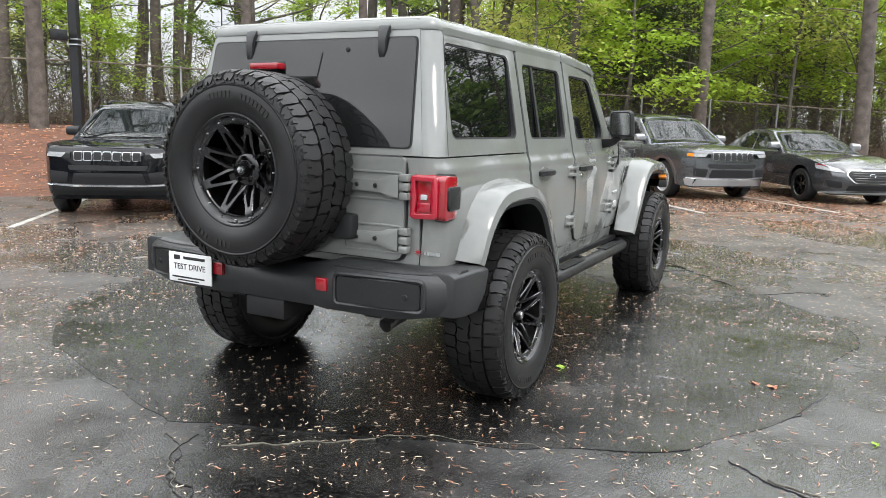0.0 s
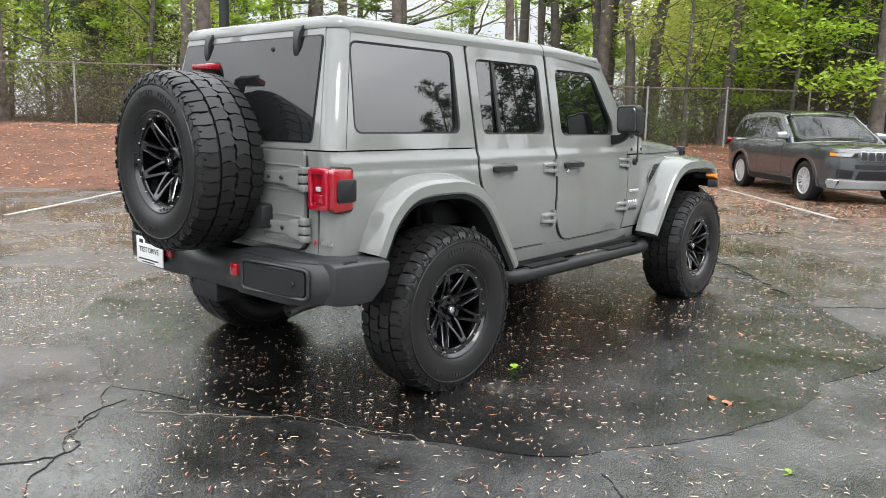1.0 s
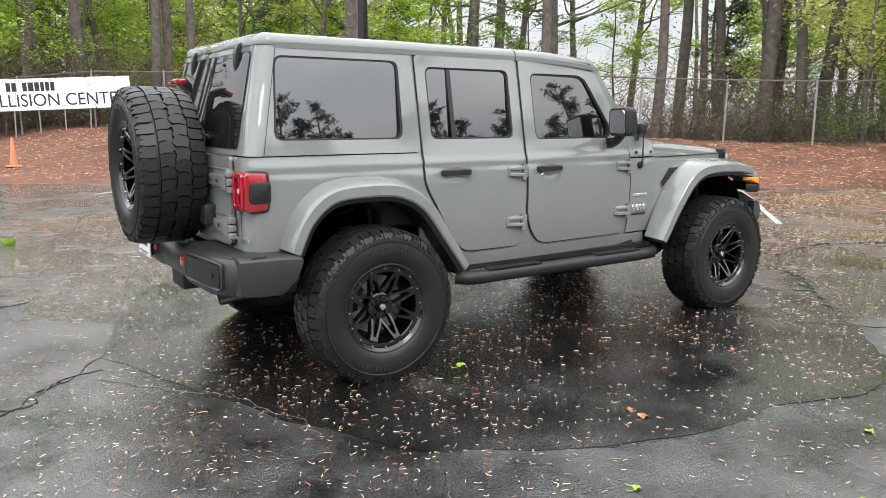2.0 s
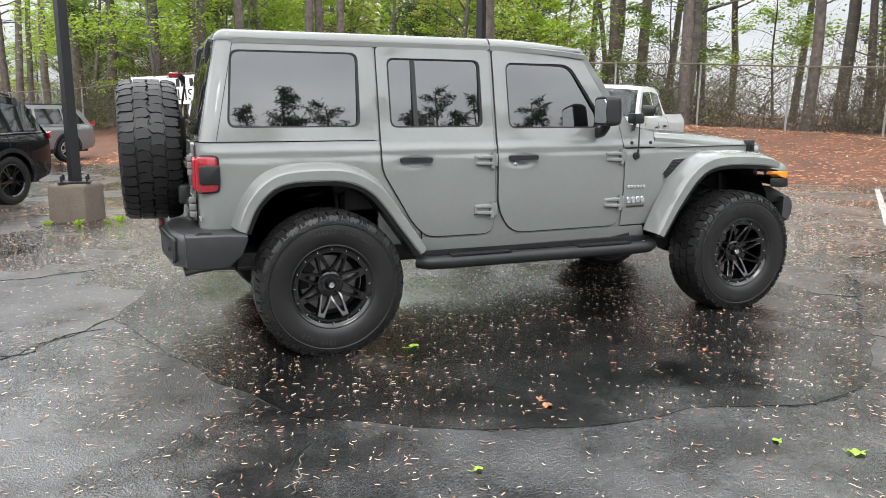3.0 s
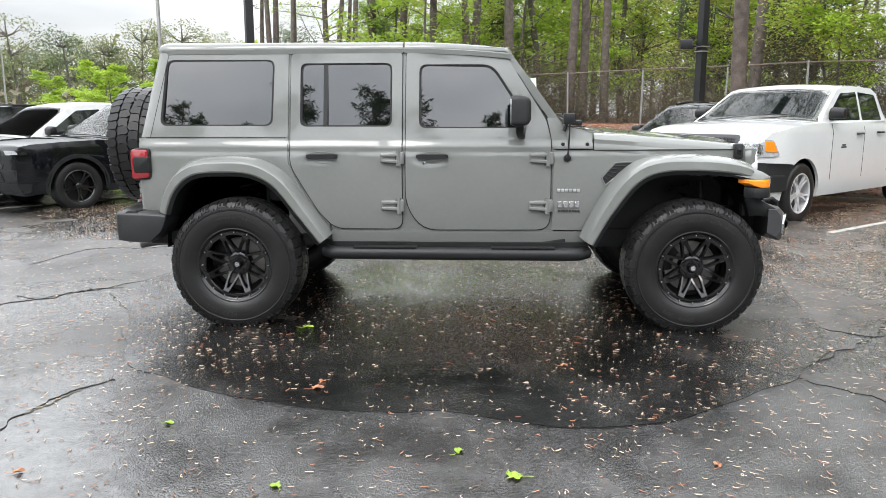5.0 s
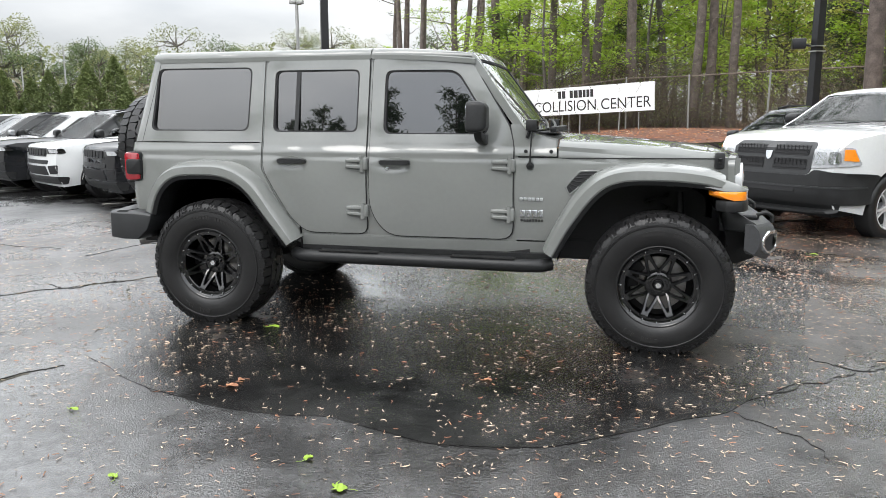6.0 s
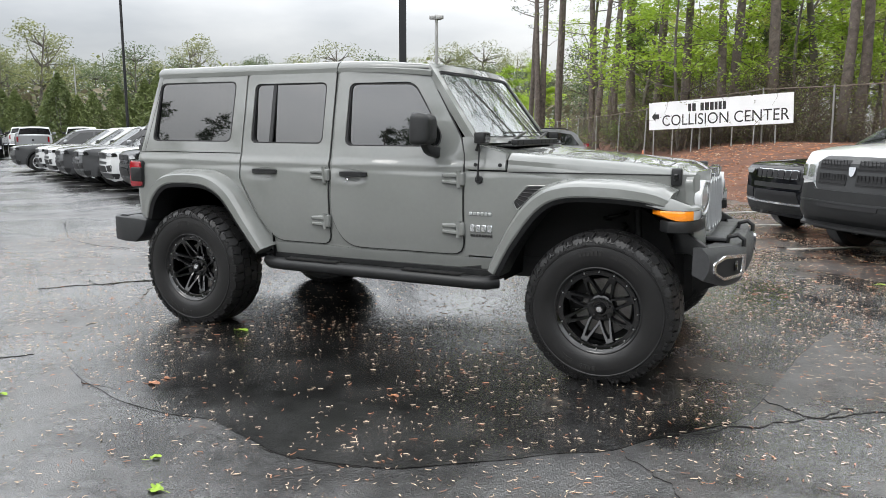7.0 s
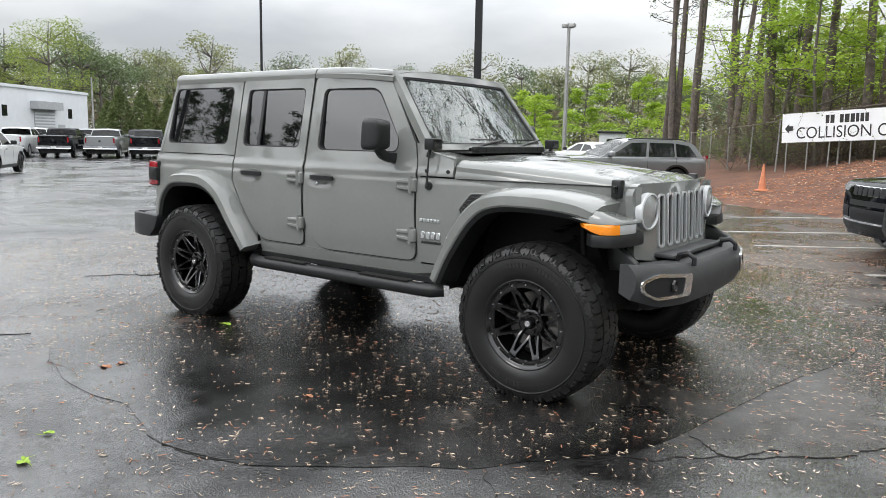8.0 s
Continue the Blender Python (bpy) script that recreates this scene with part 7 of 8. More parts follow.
for w in (0.16, 0.17, None, 0.16, 0.19, 0.17, 0.14, 0.15, 0.15):
    if w is None:
        x += 0.14
        continue
    bm = bmesh.new()
    box(bm, x, x + w - 0.035, -0.0145, -0.0125, 0.10, 0.37, sm)
    part("name_bar", fix(bm), M_INK, sign)
    x += w
bm = bmesh.new()
arrow = [(-0.16, 0.0), (0.0, 0.17), (0.0, 0.085), (0.15, 0.085), (0.15, -0.085), (0.0, -0.085), (0.0, -0.17)]
lo = [bm.verts.new(face_m @ Vector((p[0] - 2.33, p[1] - 0.02, 0.0))) for p in arrow]
hi = [bm.verts.new(face_m @ Vector((p[0] - 2.33, p[1] - 0.02, 0.0015))) for p in arrow]
bm.faces.new(hi)
for i in range(7):
    bm.faces.new((lo[i], lo[(i + 1) % 7], hi[(i + 1) % 7], hi[i]))
part("sign_arrow", fix(bm), M_INK, sign)
for k in range(7):
    p = SA + (SB - SA) * ((k + 0.3) / 7.0)
    g = bank_height(p.x, p.y)
    bm = bmesh.new()
    tube(bm, [(p.x, p.y + 0.05, g - 0.2), (p.x + 0.02 * (k % 3 - 1), p.y + 0.05, 1.6)], 0.022, 6)
    part("sign_post", bm, M_GALV, sign)

# chain-link fence on the crest
M_WIRE = mat("fence_wire", (0.10, 0.10, 0.095), 0.6, metal=0.4, var=0.2, scale=3)
FENCE = [Vector(p) for p in ((40, -16.5, 0), (28, -4.0, 0), (20.5, 5.8, 0), (14.3, 13.2, 0), (9.2, 18.6, 0), (4.7, 22.1, 0), (-1.6, 24.35, 0), (-6.3, 31.9, 0), (-12.3, 43.0, 0), (-22, 63, 0))]
fence = thing("chain_link_fence", "tall chain-link fence with thin pale posts along the bank", "fence")
bm_w = bmesh.new()
for a, b in zip(FENCE, FENCE[1:]):
    n = max(1, round((b - a).length / 2.6))
    pts = [a + (b - a) * (k / n) for k in range(n + 1)]
    for k, p in enumerate(pts[:-1]):
        g = bank_height(p.x, p.y)
        bm = bmesh.new()
        lean = Vector((noise.noise(p * 1.7) * 0.10, noise.noise(p * 2.3) * 0.06, 0))
        top = p + lean + Vector((0, 0, g + 1.85))
        tube(bm, [p + Vector((0, 0, g - 0.15)), top], 0.030, 6)
        part("fence_post", bm, M_GALV, fence)
    bm = bmesh.new()
    tube(bm, [p + Vector((0, 0, bank_height(p.x, p.y) + 1.80)) for p in pts], 0.022, 5)
    part("fence_rail", bm, M_WOODPOLE, fence)
    # wire mesh, drawn as thin crossing strands
    L = (b - a).length
    d = (b - a) / L
    step = 0.14
    q = -1.8
    while q < L:
        for s in (1, -1):
            q0, q1 = (q, q + 1.75) if s > 0 else (q + 1.75, q)
            p0, p1 = a + d * max(0, min(L, q0)), a + d * max(0, min(L, q1))
            h0 = 0.03 + (max(0, min(L, q0)) - q0) * s
            h1 = 1.78 + (max(0, min(L, q1)) - q1) * s
            g0, g1 = bank_height(p0.x, p0.y), bank_height(p1.x, p1.y)
            v = [Vector((p0.x, p0.y, g0 + h0)), Vector((p1.x, p1.y, g1 + h1))]
            e = Vector((d.x, d.y, 0)) * 0.0035
            o = Vector((-d.y, d.x, 0)) * 0.002 * s
            bm_w.faces.new([bm_w.verts.new(t) for t in (v[0] - e + o, v[0] + e + o, v[1] + e + o, v[1] - e + o)])
        q += step
bmesh.ops.solidify(bm_w, geom=bm_w.faces[:], thickness=0.003)
tagged(part("wire_mesh", bm_w, M_WIRE, fence, angle=0), kind="stuff")


def lamp_post(label, x, y, h, r, material, head, base=None, square=True):
    p = thing("lamp_post", label, "lamp post", pose(x, y, fall(x, y)))
    g = bank_height(x, y) - fall(x, y) if beyond_edge(Vector((x, y, 0))) > 0 else 0.0
    z0 = g - 0.1
    if base:
        bm = bmesh.new()
        lathe(bm, [(0, base[1]), (base[0] - 0.04, base[1]), (base[0], base[1] - 0.03), (base[0] + 0.01, 0)], 4 if square else 20, pose(0, 0, 0, 0, 0, 20))
        part("concrete_base", fix(bm), M_CONC, p, "stained concrete footing", bevel=0.02)
        z0 = base[1] - 0.05
        bm = bmesh.new()
        box(bm, -0.19, 0.19, -0.19, 0.19, base[1], base[1] + 0.025)
        part("base_plate", bm, M_POLE, p)
        for a in (45, 135, 225, 315):
            bm = bmesh.new()
            tube(bm, [(0.21 * math.cos(radians(a)), 0.21 * math.sin(radians(a)), base[1]), (0.21 * math.cos(radians(a)), 0.21 * math.sin(radians(a)), base[1] + 0.10)], 0.015, 6)
            part("anchor_bolt", bm, M_POLE, p)
    bm = bmesh.new()
    if square:
        loft(bm, [[(sx * r * k, sy * r * k, z) for sx, sy in ((-1, -1), (1, -1), (1, 1), (-1, 1))] for z, k in ((z0, 1.0), (h, 0.8))])
        bmesh.ops.rotate(bm, verts=bm.verts, cent=(0, 0, 0), matrix=Matrix.Rotation(radians(30), 3, "Z"))
    else:
        tube(bm, [(0, 0, z0), (0, 0, h)], [r, r * 0.7], 10)
    part("pole", fix(bm), material, p)
    if head == "boxes":
        for a in (20, 200):
            bm = bmesh.new()
            box(bm, 0.10, 0.75, -0.18, 0.18, h - 0.02, h + 0.10, pose(0, 0, 0, 0, 0, a))
            part("lamp_head", fix(bm), M_POLE, p, bevel=0.02)
    elif head == "flood":
        for a in (0, 90, 200):
            bm = bmesh.new()
            box(bm, 0.05, 0.40, -0.14, 0.14, h - 0.25, h - 0.05, pose(0, 0, 0, 0, 0, a))
            part("lamp_head", fix(bm), M_GALV, p, bevel=0.02)
    return p


lamp_post("tall dark square lamp post on a stained concrete footing", -1.86, 5.68, 9.5, 0.060, M_POLE, "boxes", (0.345, 0.49))
lp = lamp_post("tall dark lamp post with floodlight and pale bands, on the bank", 6.30, 11.07, 9.0, 0.085, M_POLE, "boxes")
bm = bmesh.new()
for z in (2.80, 2.90):
    box(bm, -0.112, 0.112, -0.112, 0.112, z, z + 0.022, pose(0, 0, 0, 0, 0, 30))
part("steel_band", fix(bm), M_SATIN, lp)
bm = bmesh.new()
box(bm, -0.46, -0.22, -0.10, 0.10, 2.86, 3.06)
tube(bm, [(-0.3, 0, 2.95), (0, 0, 2.9)], 0.025, 6)
part("floodlight", fix(bm), M_POLE, lp, bevel=0.02)
for az, D, h in ((-146.5, 35, 12.6), (-92.5, 40, 13.6)):
    lamp_post("tall dark lamp post at the near side of the lot", D * math.cos(radians(az)), D * math.sin(radians(az)), h, 0.11, M_POLE, "boxes")
lamp_post("thin dark lamp post far across the lot", -20.87, 17.26, 14, 0.062, M_POLE, "none", None, False)
lamp_post("pale floodlight pole beyond the parked cars", -15.9, 35.5, 8.2, 0.13, M_GALV, "flood", None, False)
for x, y, h in ((-46, 44, 7.0), (-52, 38, 6.4), (-43, 49, 7.6), (-58, 30, 6.2), (-38, 56, 6.6), (-62, 48, 8.0), (-50, 52, 6.2)):
    lamp_post("slim pale lamp post beside the hedge", x, y, h, 0.085, M_GALV, "none", None, False)
# traffic cone
g = bank_height(-0.3, 17.4)
cone = thing("traffic_cone", "faded orange traffic cone on the pine straw", "traffic cone", pose(-0.3, 17.4, g + 0.005))
bm = bmesh.new()
lathe(bm, [(0, 0.74), (0.02, 0.735), (0.025, 0.72), (0.10, 0.04), (0.11, 0.03)], 24)
part("cone_body", bm, M_ORANGE, cone)
bm = bmesh.new()
box(bm, -0.18, 0.18, -0.18, 0.18, 0.0, 0.035)
part("cone_base", bm, M_ORANGE, cone, bevel=0.01)

# white commercial building across the lot
B0, B1 = Vector((-55.0, 15.0, 0)), Vector((-70.0, 36.0, 0))
bd = (B1 - B0).normalized()
BL = (B1 - B0).length
bmtx = Matrix.Translation(B0 + Vector((0, 0, fall(B0.x, B0.y)))) @ Matrix.Rotation(math.atan2(bd.y, bd.x), 4, "Z")
bld = thing("workshop_building", "low white painted workshop building with a shutter door", "building", bmtx)
bm = bmesh.new()
box(bm, 0, BL, 0.0, 14, -0.1, 5.2)
part("wall", bm, M_BLDG, bld)
bm = bmesh.new()
box(bm, -0.1, BL + 0.1, -0.12, 14.1, 5.2, 5.45)
part("roof_edge", bm, M_BLDG, bld)
bm = bmesh.new()
box(bm, BL - 17, BL - 9, 4, 10, 5.45, 6.9)
part("roof_unit", bm, M_SHUT, bld)
shutter = bmesh.new()
box(shutter, BL - 9.8, BL - 6.4, -0.06, 0.02, 0.0, 3.4)
sh = part("shutter_door", shutter, M_SHUT, bld)
for k in range(12):
    bm = bmesh.new()
    box(bm, BL - 9.75, BL - 6.45, -0.10, -0.055, 0.1 + k * 0.27, 0.24 + k * 0.27)
    part("shutter_slat", bm, M_BLDG, sh)
bm = bmesh.new()
box(bm, BL - 10.3, BL - 6.0, -0.7, 0.0, 3.5, 4.2)
part("canopy", bm, M_SHUT, bld)
for x, z in ((BL - 14.5, 2.8), (BL - 3.9, 2.8)):
    bm = bmesh.new()
    box(bm, x, x + 0.7, -0.04, 0.02, z, z + 0.9)
    part("window", bm, M_CARGLASS, bld)
bm = bmesh.new()
box(bm, BL - 5.8, BL - 4.6, -0.05, 0.02, 0, 2.2)
part("door", bm, M_SHUT, bld)
# small white shed at the end of the bank
hut = thing("shed", "small white shed with a flat dark roof among shrubs", "shed", pose(-17.6, 46.0, fall(-17.6, 46.0), 0, 0, 115))
bm = bmesh.new()
box(bm, -0.95, 0.95, -0.9, 0.9, 0, 2.1)
part("wall", bm, M_BLDG, hut)
bm = bmesh.new()
box(bm, -1.1, 1.1, -1.05, 1.05, 2.1, 2.25)
part("roof", bm, M_POLE, hut, "dark flat roof", bevel=0.02)
bm = bmesh.new()
box(bm, -0.3, 0.4, 0.89, 0.92, 1.0, 1.7)
box(bm, -0.98, -0.94, -0.4, 0.4, 1.0, 1.7)
part("window", fix(bm), M_CARGLASS, hut)


# ---- trees ----
def leaf_mat(name, col, col2, trans=0.35):
    m = bpy.data.materials.new(name)
    m.use_nodes = True
    nt = m.node_tree
    b = nt.nodes["Principled BSDF"]
    geo = nt.nodes.new("ShaderNodeNewGeometry")
    oi = nt.nodes.new("ShaderNodeObjectInfo")
    add = nt.nodes.new("ShaderNodeMath")
    add.operation = "MULTIPLY_ADD"
    add.inputs[1].default_value = 0.6
    sc = nt.nodes.new("ShaderNodeMath")
    sc.operation = "MULTIPLY"
    sc.inputs[1].default_value = 0.4
    nt.links.new(oi.outputs["Random"], sc.inputs[0])
    nt.links.new(geo.outputs["Random Per Island"], add.inputs[0])
    nt.links.new(sc.outputs[0], add.inputs[2])
    ramp = nt.nodes.new("ShaderNodeValToRGB")
    ramp.color_ramp.elements[0].color, ramp.color_ramp.elements[1].color = (*col2, 1), (*col, 1)
    nt.links.new(add.outputs[0], ramp.inputs[0])
    nt.links.new(ramp.outputs[0], b.inputs["Base Color"])
    b.inputs["Roughness"].default_value = 0.5
    tr = nt.nodes.new("ShaderNodeBsdfTranslucent")
    nt.links.new(ramp.outputs[0], tr.inputs["Color"])
    mx = nt.nodes.new("ShaderNodeMixShader")
    mx.inputs[0].default_value = trans
    nt.links.new(b.outputs[0], mx.inputs[1])
    nt.links.new(tr.outputs[0], mx.inputs[2])
    nt.links.new(mx.outputs[0], nt.nodes["Material Output"].inputs["Surface"])
    return m


L_SPRING = leaf_mat("spring_leaves", (0.44, 0.58, 0.07), (0.24, 0.37, 0.04), 0.5)
L_YELLOW = leaf_mat("yellow_green_leaves", (0.50, 0.52, 0.13), (0.28, 0.31, 0.06), 0.5)
L_DARK = leaf_mat("mixed_green_leaves", (0.25, 0.36, 0.07), (0.09, 0.155, 0.03), 0.45)
L_PINE = leaf_mat("pine_needles", (0.085, 0.125, 0.05), (0.030, 0.052, 0.022), 0.2)
L_HEDGE = leaf_mat("hedge_foliage", (0.20, 0.245, 0.085), (0.085, 0.115, 0.040), 0.3)
# far crowns: distance haze is mixed into these muted leaf colours
L_FARA = leaf_mat("far_olive_crowns", (0.27, 0.29, 0.11), (0.15, 0.17, 0.07), 0.4)
L_FARB = leaf_mat("far_green_crowns", (0.15, 0.20, 0.08), (0.07, 0.10, 0.045), 0.35)
L_FARBR = leaf_mat("far_brown_brush", (0.23, 0.19, 0.125), (0.13, 0.12, 0.07), 0.3)
L_FARY = leaf_mat("far_spring_crown", (0.30, 0.36, 0.08), (0.17, 0.22, 0.05), 0.4)
L_DRY = leaf_mat("dry_brush_leaves", (0.22, 0.20, 0.09), (0.11, 0.085, 0.05), 0.3)
L_OLIVE = leaf_mat("olive_brush_leaves", (0.20, 0.22, 0.07), (0.09, 0.10, 0.04), 0.35)
B_BRUSH = mat("dry_brown_stems", (0.150, 0.115, 0.085), 0.9, scale=4, col2=(0.070, 0.052, 0.038))
B_PINE = mat("pine_bark", (0.165, 0.135, 0.115), 0.9, scale=5, col2=(0.050, 0.041, 0.037), bump=0.9, bscale=22)
B_GREY = mat("grey_bark", (0.155, 0.140, 0.120), 0.9, scale=4, col2=(0.065, 0.057, 0.048), bump=0.6, bscale=30)


def cards(name, material, parent, pos, nrm_up, size, aspect, rs, droop=0.0):
    """Many small bent leaves at the given places, as one crown."""
    n = len(pos)
    pos = np.array(pos)
    a = rs.uniform(0, math.tau, n)
    tilt = rs.normal(0, nrm_up, n)
    ax = np.stack([np.cos(a), np.sin(a), np.sin(tilt) - droop], 1)
    ax /= np.linalg.norm(ax, axis=1)[:, None]
    side = np.stack([-np.sin(a), np.cos(a), rs.normal(0, nrm_up, n)], 1)
    side /= np.linalg.norm(side, axis=1)[:, None]
    L = size * rs.uniform(0.6, 1.3, n)[:, None]
    W = L * aspect
    up = np.cross(ax, side)
    v = np.stack([pos - ax * L * 0.5, pos + side * W * 0.5 + up * L * 0.10, pos + ax * L * 0.5, pos - side * W * 0.5 + up * L * 0.10], 1).reshape(-1, 3)
    me = bpy.data.meshes.new(name)
    f = np.arange(n * 4).reshape(-1, 4)
    me.from_pydata(v.tolist(), [], f.tolist())
    me.materials.append(material)
    ob = new(name, me)
    ob.parent = parent
    return ob


def wander(rs, p, d, length, steps, bend, up=0.0):
    pts = [Vector(p)]
    d = Vector(d).normalized()
    for _ in range(steps):
        d = (d + Vector(rs.normal(0, bend, 3)) + Vector((0, 0, up))).normalized()
        pts.append(pts[-1] + d * (length / steps))
    return pts


def broadleaf(label, seed, h, r, leaves, n_leaf, size, first=0.25, spread=0.42, bark=B_GREY, flat=0.35, group="woodland trees"):
    rs = np.random.RandomState(seed)
    t = thing("tree", label, "tree", None, group)
    bm = bmesh.new()
    trunk = wander(rs, (0, 0, -0.3), (0, 0, 1), h, 9, 0.06, 0.05)
    tube(bm, trunk, [r * (1 - 0.085 * i) for i in range(10)], 7)
    spots = []
    nb = int(9 + h)
    for k in range(nb):
        f = first + (1 - first) * (k + rs.uniform(0, 1)) / nb
        i = min(8, int(f * 9))
        base = trunk[i].lerp(trunk[i + 1], f * 9 - i)
        a = rs.uniform(0, math.tau)
        L = h * spread * (1.15 - 0.75 * f) * rs.uniform(0.7, 1.2)
        limb = wander(rs, base, (math.cos(a), math.sin(a), rs.uniform(0.1, 0.7)), L, 5, 0.16, 0.02)
        tube(bm, limb, [r * 0.34 * (1 - 0.17 * j) * (1.2 - f) + 0.004 for j in range(6)], 5)
        for q in range(4):
            j = rs.randint(1, 5)
            b2 = limb[j].lerp(limb[j + 1] if j < 5 else limb[j], rs.uniform(0, 1))
            aa = a + rs.uniform(-1.3, 1.3)
            tw = wander(rs, b2, (math.cos(aa), math.sin(aa), rs.uniform(-0.1, 0.4)), L * rs.uniform(0.25, 0.5), 4, 0.25)
            tube(bm, tw, [0.010, 0.008, 0.006, 0.004, 0.003], 3, caps=False)
            spots += [(p, L * 0.13) for p in tw[1:]]
        spots += [(p, L * 0.12) for p in limb[2:]]
    part("trunk", bm, bark, t, angle=60)
    per = max(1, n_leaf // len(spots))
    pos = []
    for p, s in spots:
        for _ in range(int(per * rs.uniform(0.2, 1.9))):
            o = rs.normal(0, 1, 3) * s
            pos.append((p.x + o[0], p.y + o[1], p.z + o[2] * flat))
    cards("crown", leaves, t, pos, 0.45, size, 0.62, rs)
    return t


def pine(label, seed, h, r, crown=0.55, n_clump=120, group="woodland trees", needle=0.30):
    rs = np.random.RandomState(seed)
    t = thing("pine_tree", label, "pine tree", None, group)
    bm = bmesh.new()
    trunk = wander(rs, (0, 0, -0.4), (rs.normal(0, 0.02), rs.normal(0, 0.02), 1), h, 12, 0.022, 0.03)
    tube(bm, trunk, [r * (1.12 if i == 0 else 1 - 0.07 * i) for i in range(13)], 10)
    pos = []
    nb = 34
    for k in range(nb):
        f = crown + (1 - crown) * (k + rs.uniform(0, 1)) / nb
        i = min(11, int(f * 12))
        base = trunk[i].lerp(trunk[i + 1], f * 12 - i)
        a = rs.uniform(0, math.tau)
        L = h * 0.17 * (1.25 - f) / (1.25 - crown) * rs.uniform(0.5, 1.25) + 0.3
        limb = wander(rs, base, (math.cos(a), math.sin(a), rs.uniform(-0.1, 0.45)), L, 5, 0.14, 0.03)
        tube(bm, limb, [0.045, 0.036, 0.028, 0.02, 0.013, 0.008], 4, caps=False)
        for p in limb[2:]:
            for _ in range(max(1, n_clump // 40)):
                c = p + Vector(rs.normal(0, 1, 3)) * L * 0.12
                for _ in range(11):
                    o = rs.normal(0, 0.16, 3)
                    pos.append((c.x + o[0], c.y + o[1], c.z + o[2] * 0.6))
    for _ in range(7):
        f = rs.uniform(0.2, crown)
        i = min(11, int(f * 12))
        a = rs.uniform(0, math.tau)
        tube(bm, wander(rs, trunk[i], (math.cos(a), math.sin(a), rs.uniform(-0.3, 0.3)), rs.uniform(0.4, 1.6), 4, 0.2), [0.03, 0.02, 0.014, 0.01, 0.006], 4, caps=False)
    part("trunk", bm, B_PINE, t, angle=60)
    cards("crown", L_PINE, t, pos, 0.7, needle, 0.22, rs)
    return t


def brush(label, seed, h, leaves, n):
    rs = np.random.RandomState(seed)
    t = thing("bush", label, "bush", None, "undergrowth along the fence")
    bm = bmesh.new()
    pos = []
    for k in range(26):
        a = rs.uniform(0, math.tau)
        p = (rs.normal(0, 0.7), rs.normal(0, 0.7), -0.1)
        tw = wander(rs, p, (math.cos(a) * 0.5, math.sin(a) * 0.5, 1), h * rs.uniform(0.6, 1.25), 6, 0.22)
        tube(bm, tw, [0.014, 0.012, 0.010, 0.008, 0.006, 0.004, 0.003], 3, caps=False)
        for q in range(3):
            j = rs.randint(2, 6)
            aa = rs.uniform(0, math.tau)
            s2 = wander(rs, tw[j], (math.cos(aa), math.sin(aa), 0.5), h * 0.35, 4, 0.3)
            tube(bm, s2, [0.006, 0.005, 0.004, 0.003, 0.002], 3, caps=False)
            pos += [tuple(x + Vector(rs.normal(0, 0.10, 3))) for x in s2[1:] for _ in range(n // 300 + 1)]
    part("stem", bm, B_GREY, t, angle=60)
    cards("foliage", leaves, t, pos, 0.6, 0.065, 0.6, rs)
    return t


def thicket(label, seed, h, leaves):
    """A wide tangle of thin crossing stems and vines with small leaves."""
    rs = np.random.RandomState(seed)
    t = thing("thicket", label, "thicket", None, "undergrowth along the fence")
    bm = bmesh.new()
    pos = []
    for k in range(64):
        a = rs.uniform(0, math.tau)
        tw = wander(rs, (rs.normal(0, 1.1), rs.normal(0, 1.1), -0.1), (math.cos(a) * 0.7, math.sin(a) * 0.7, 1), h * rs.uniform(0.5, 1.3), 6, 0.30)
        tube(bm, tw, [0.013, 0.011, 0.009, 0.008, 0.006, 0.005, 0.003], 3, caps=False)
        for q in range(4):
            j = rs.randint(1, 6)
            aa = rs.uniform(0, math.tau)
            s2 = wander(rs, tw[j], (math.cos(aa), math.sin(aa), rs.uniform(-0.4, 0.6)), h * rs.uniform(0.2, 0.45), 3, 0.35)
            tube(bm, s2, [0.006, 0.005, 0.004, 0.002], 3, caps=False)
            pos += [tuple(x + Vector(rs.normal(0, 0.12, 3))) for x in s2[1:] for _ in range(2)]
    part("stem", bm, B_BRUSH, t, angle=60)
    cards("foliage", leaves, t, pos, 0.7, 0.085, 0.6, rs)
    return t


def cypress(label, seed, h):
    rs = np.random.RandomState(seed)
    t = thing("hedge_tree", label, "conifer", None, "hedge of conifers")
    bm = bmesh.new()
    tube(bm, [(0, 0, -0.1), (0, 0, h * 0.9)], [0.1, 0.02], 6)
    part("trunk", bm, B_GREY, t)
    n = 4200
    f = rs.uniform(0, 1, n) ** 0.8
    a = rs.uniform(0, math.tau, n)
    lump = 1 + 0.22 * np.sin(a * 5 + f * 17 + seed) * np.sin(f * 23 + seed) + rs.normal(0, 0.07, n)
    R = h * 0.33 * (1 - f) ** 0.8 * np.minimum(1, f * 9 + 0.4) * lump
    pos = np.stack([R * np.cos(a), R * np.sin(a), f * h], 1)
    cards("foliage", L_HEDGE, t, pos, 0.9, 0.26, 0.5, rs)
    return t


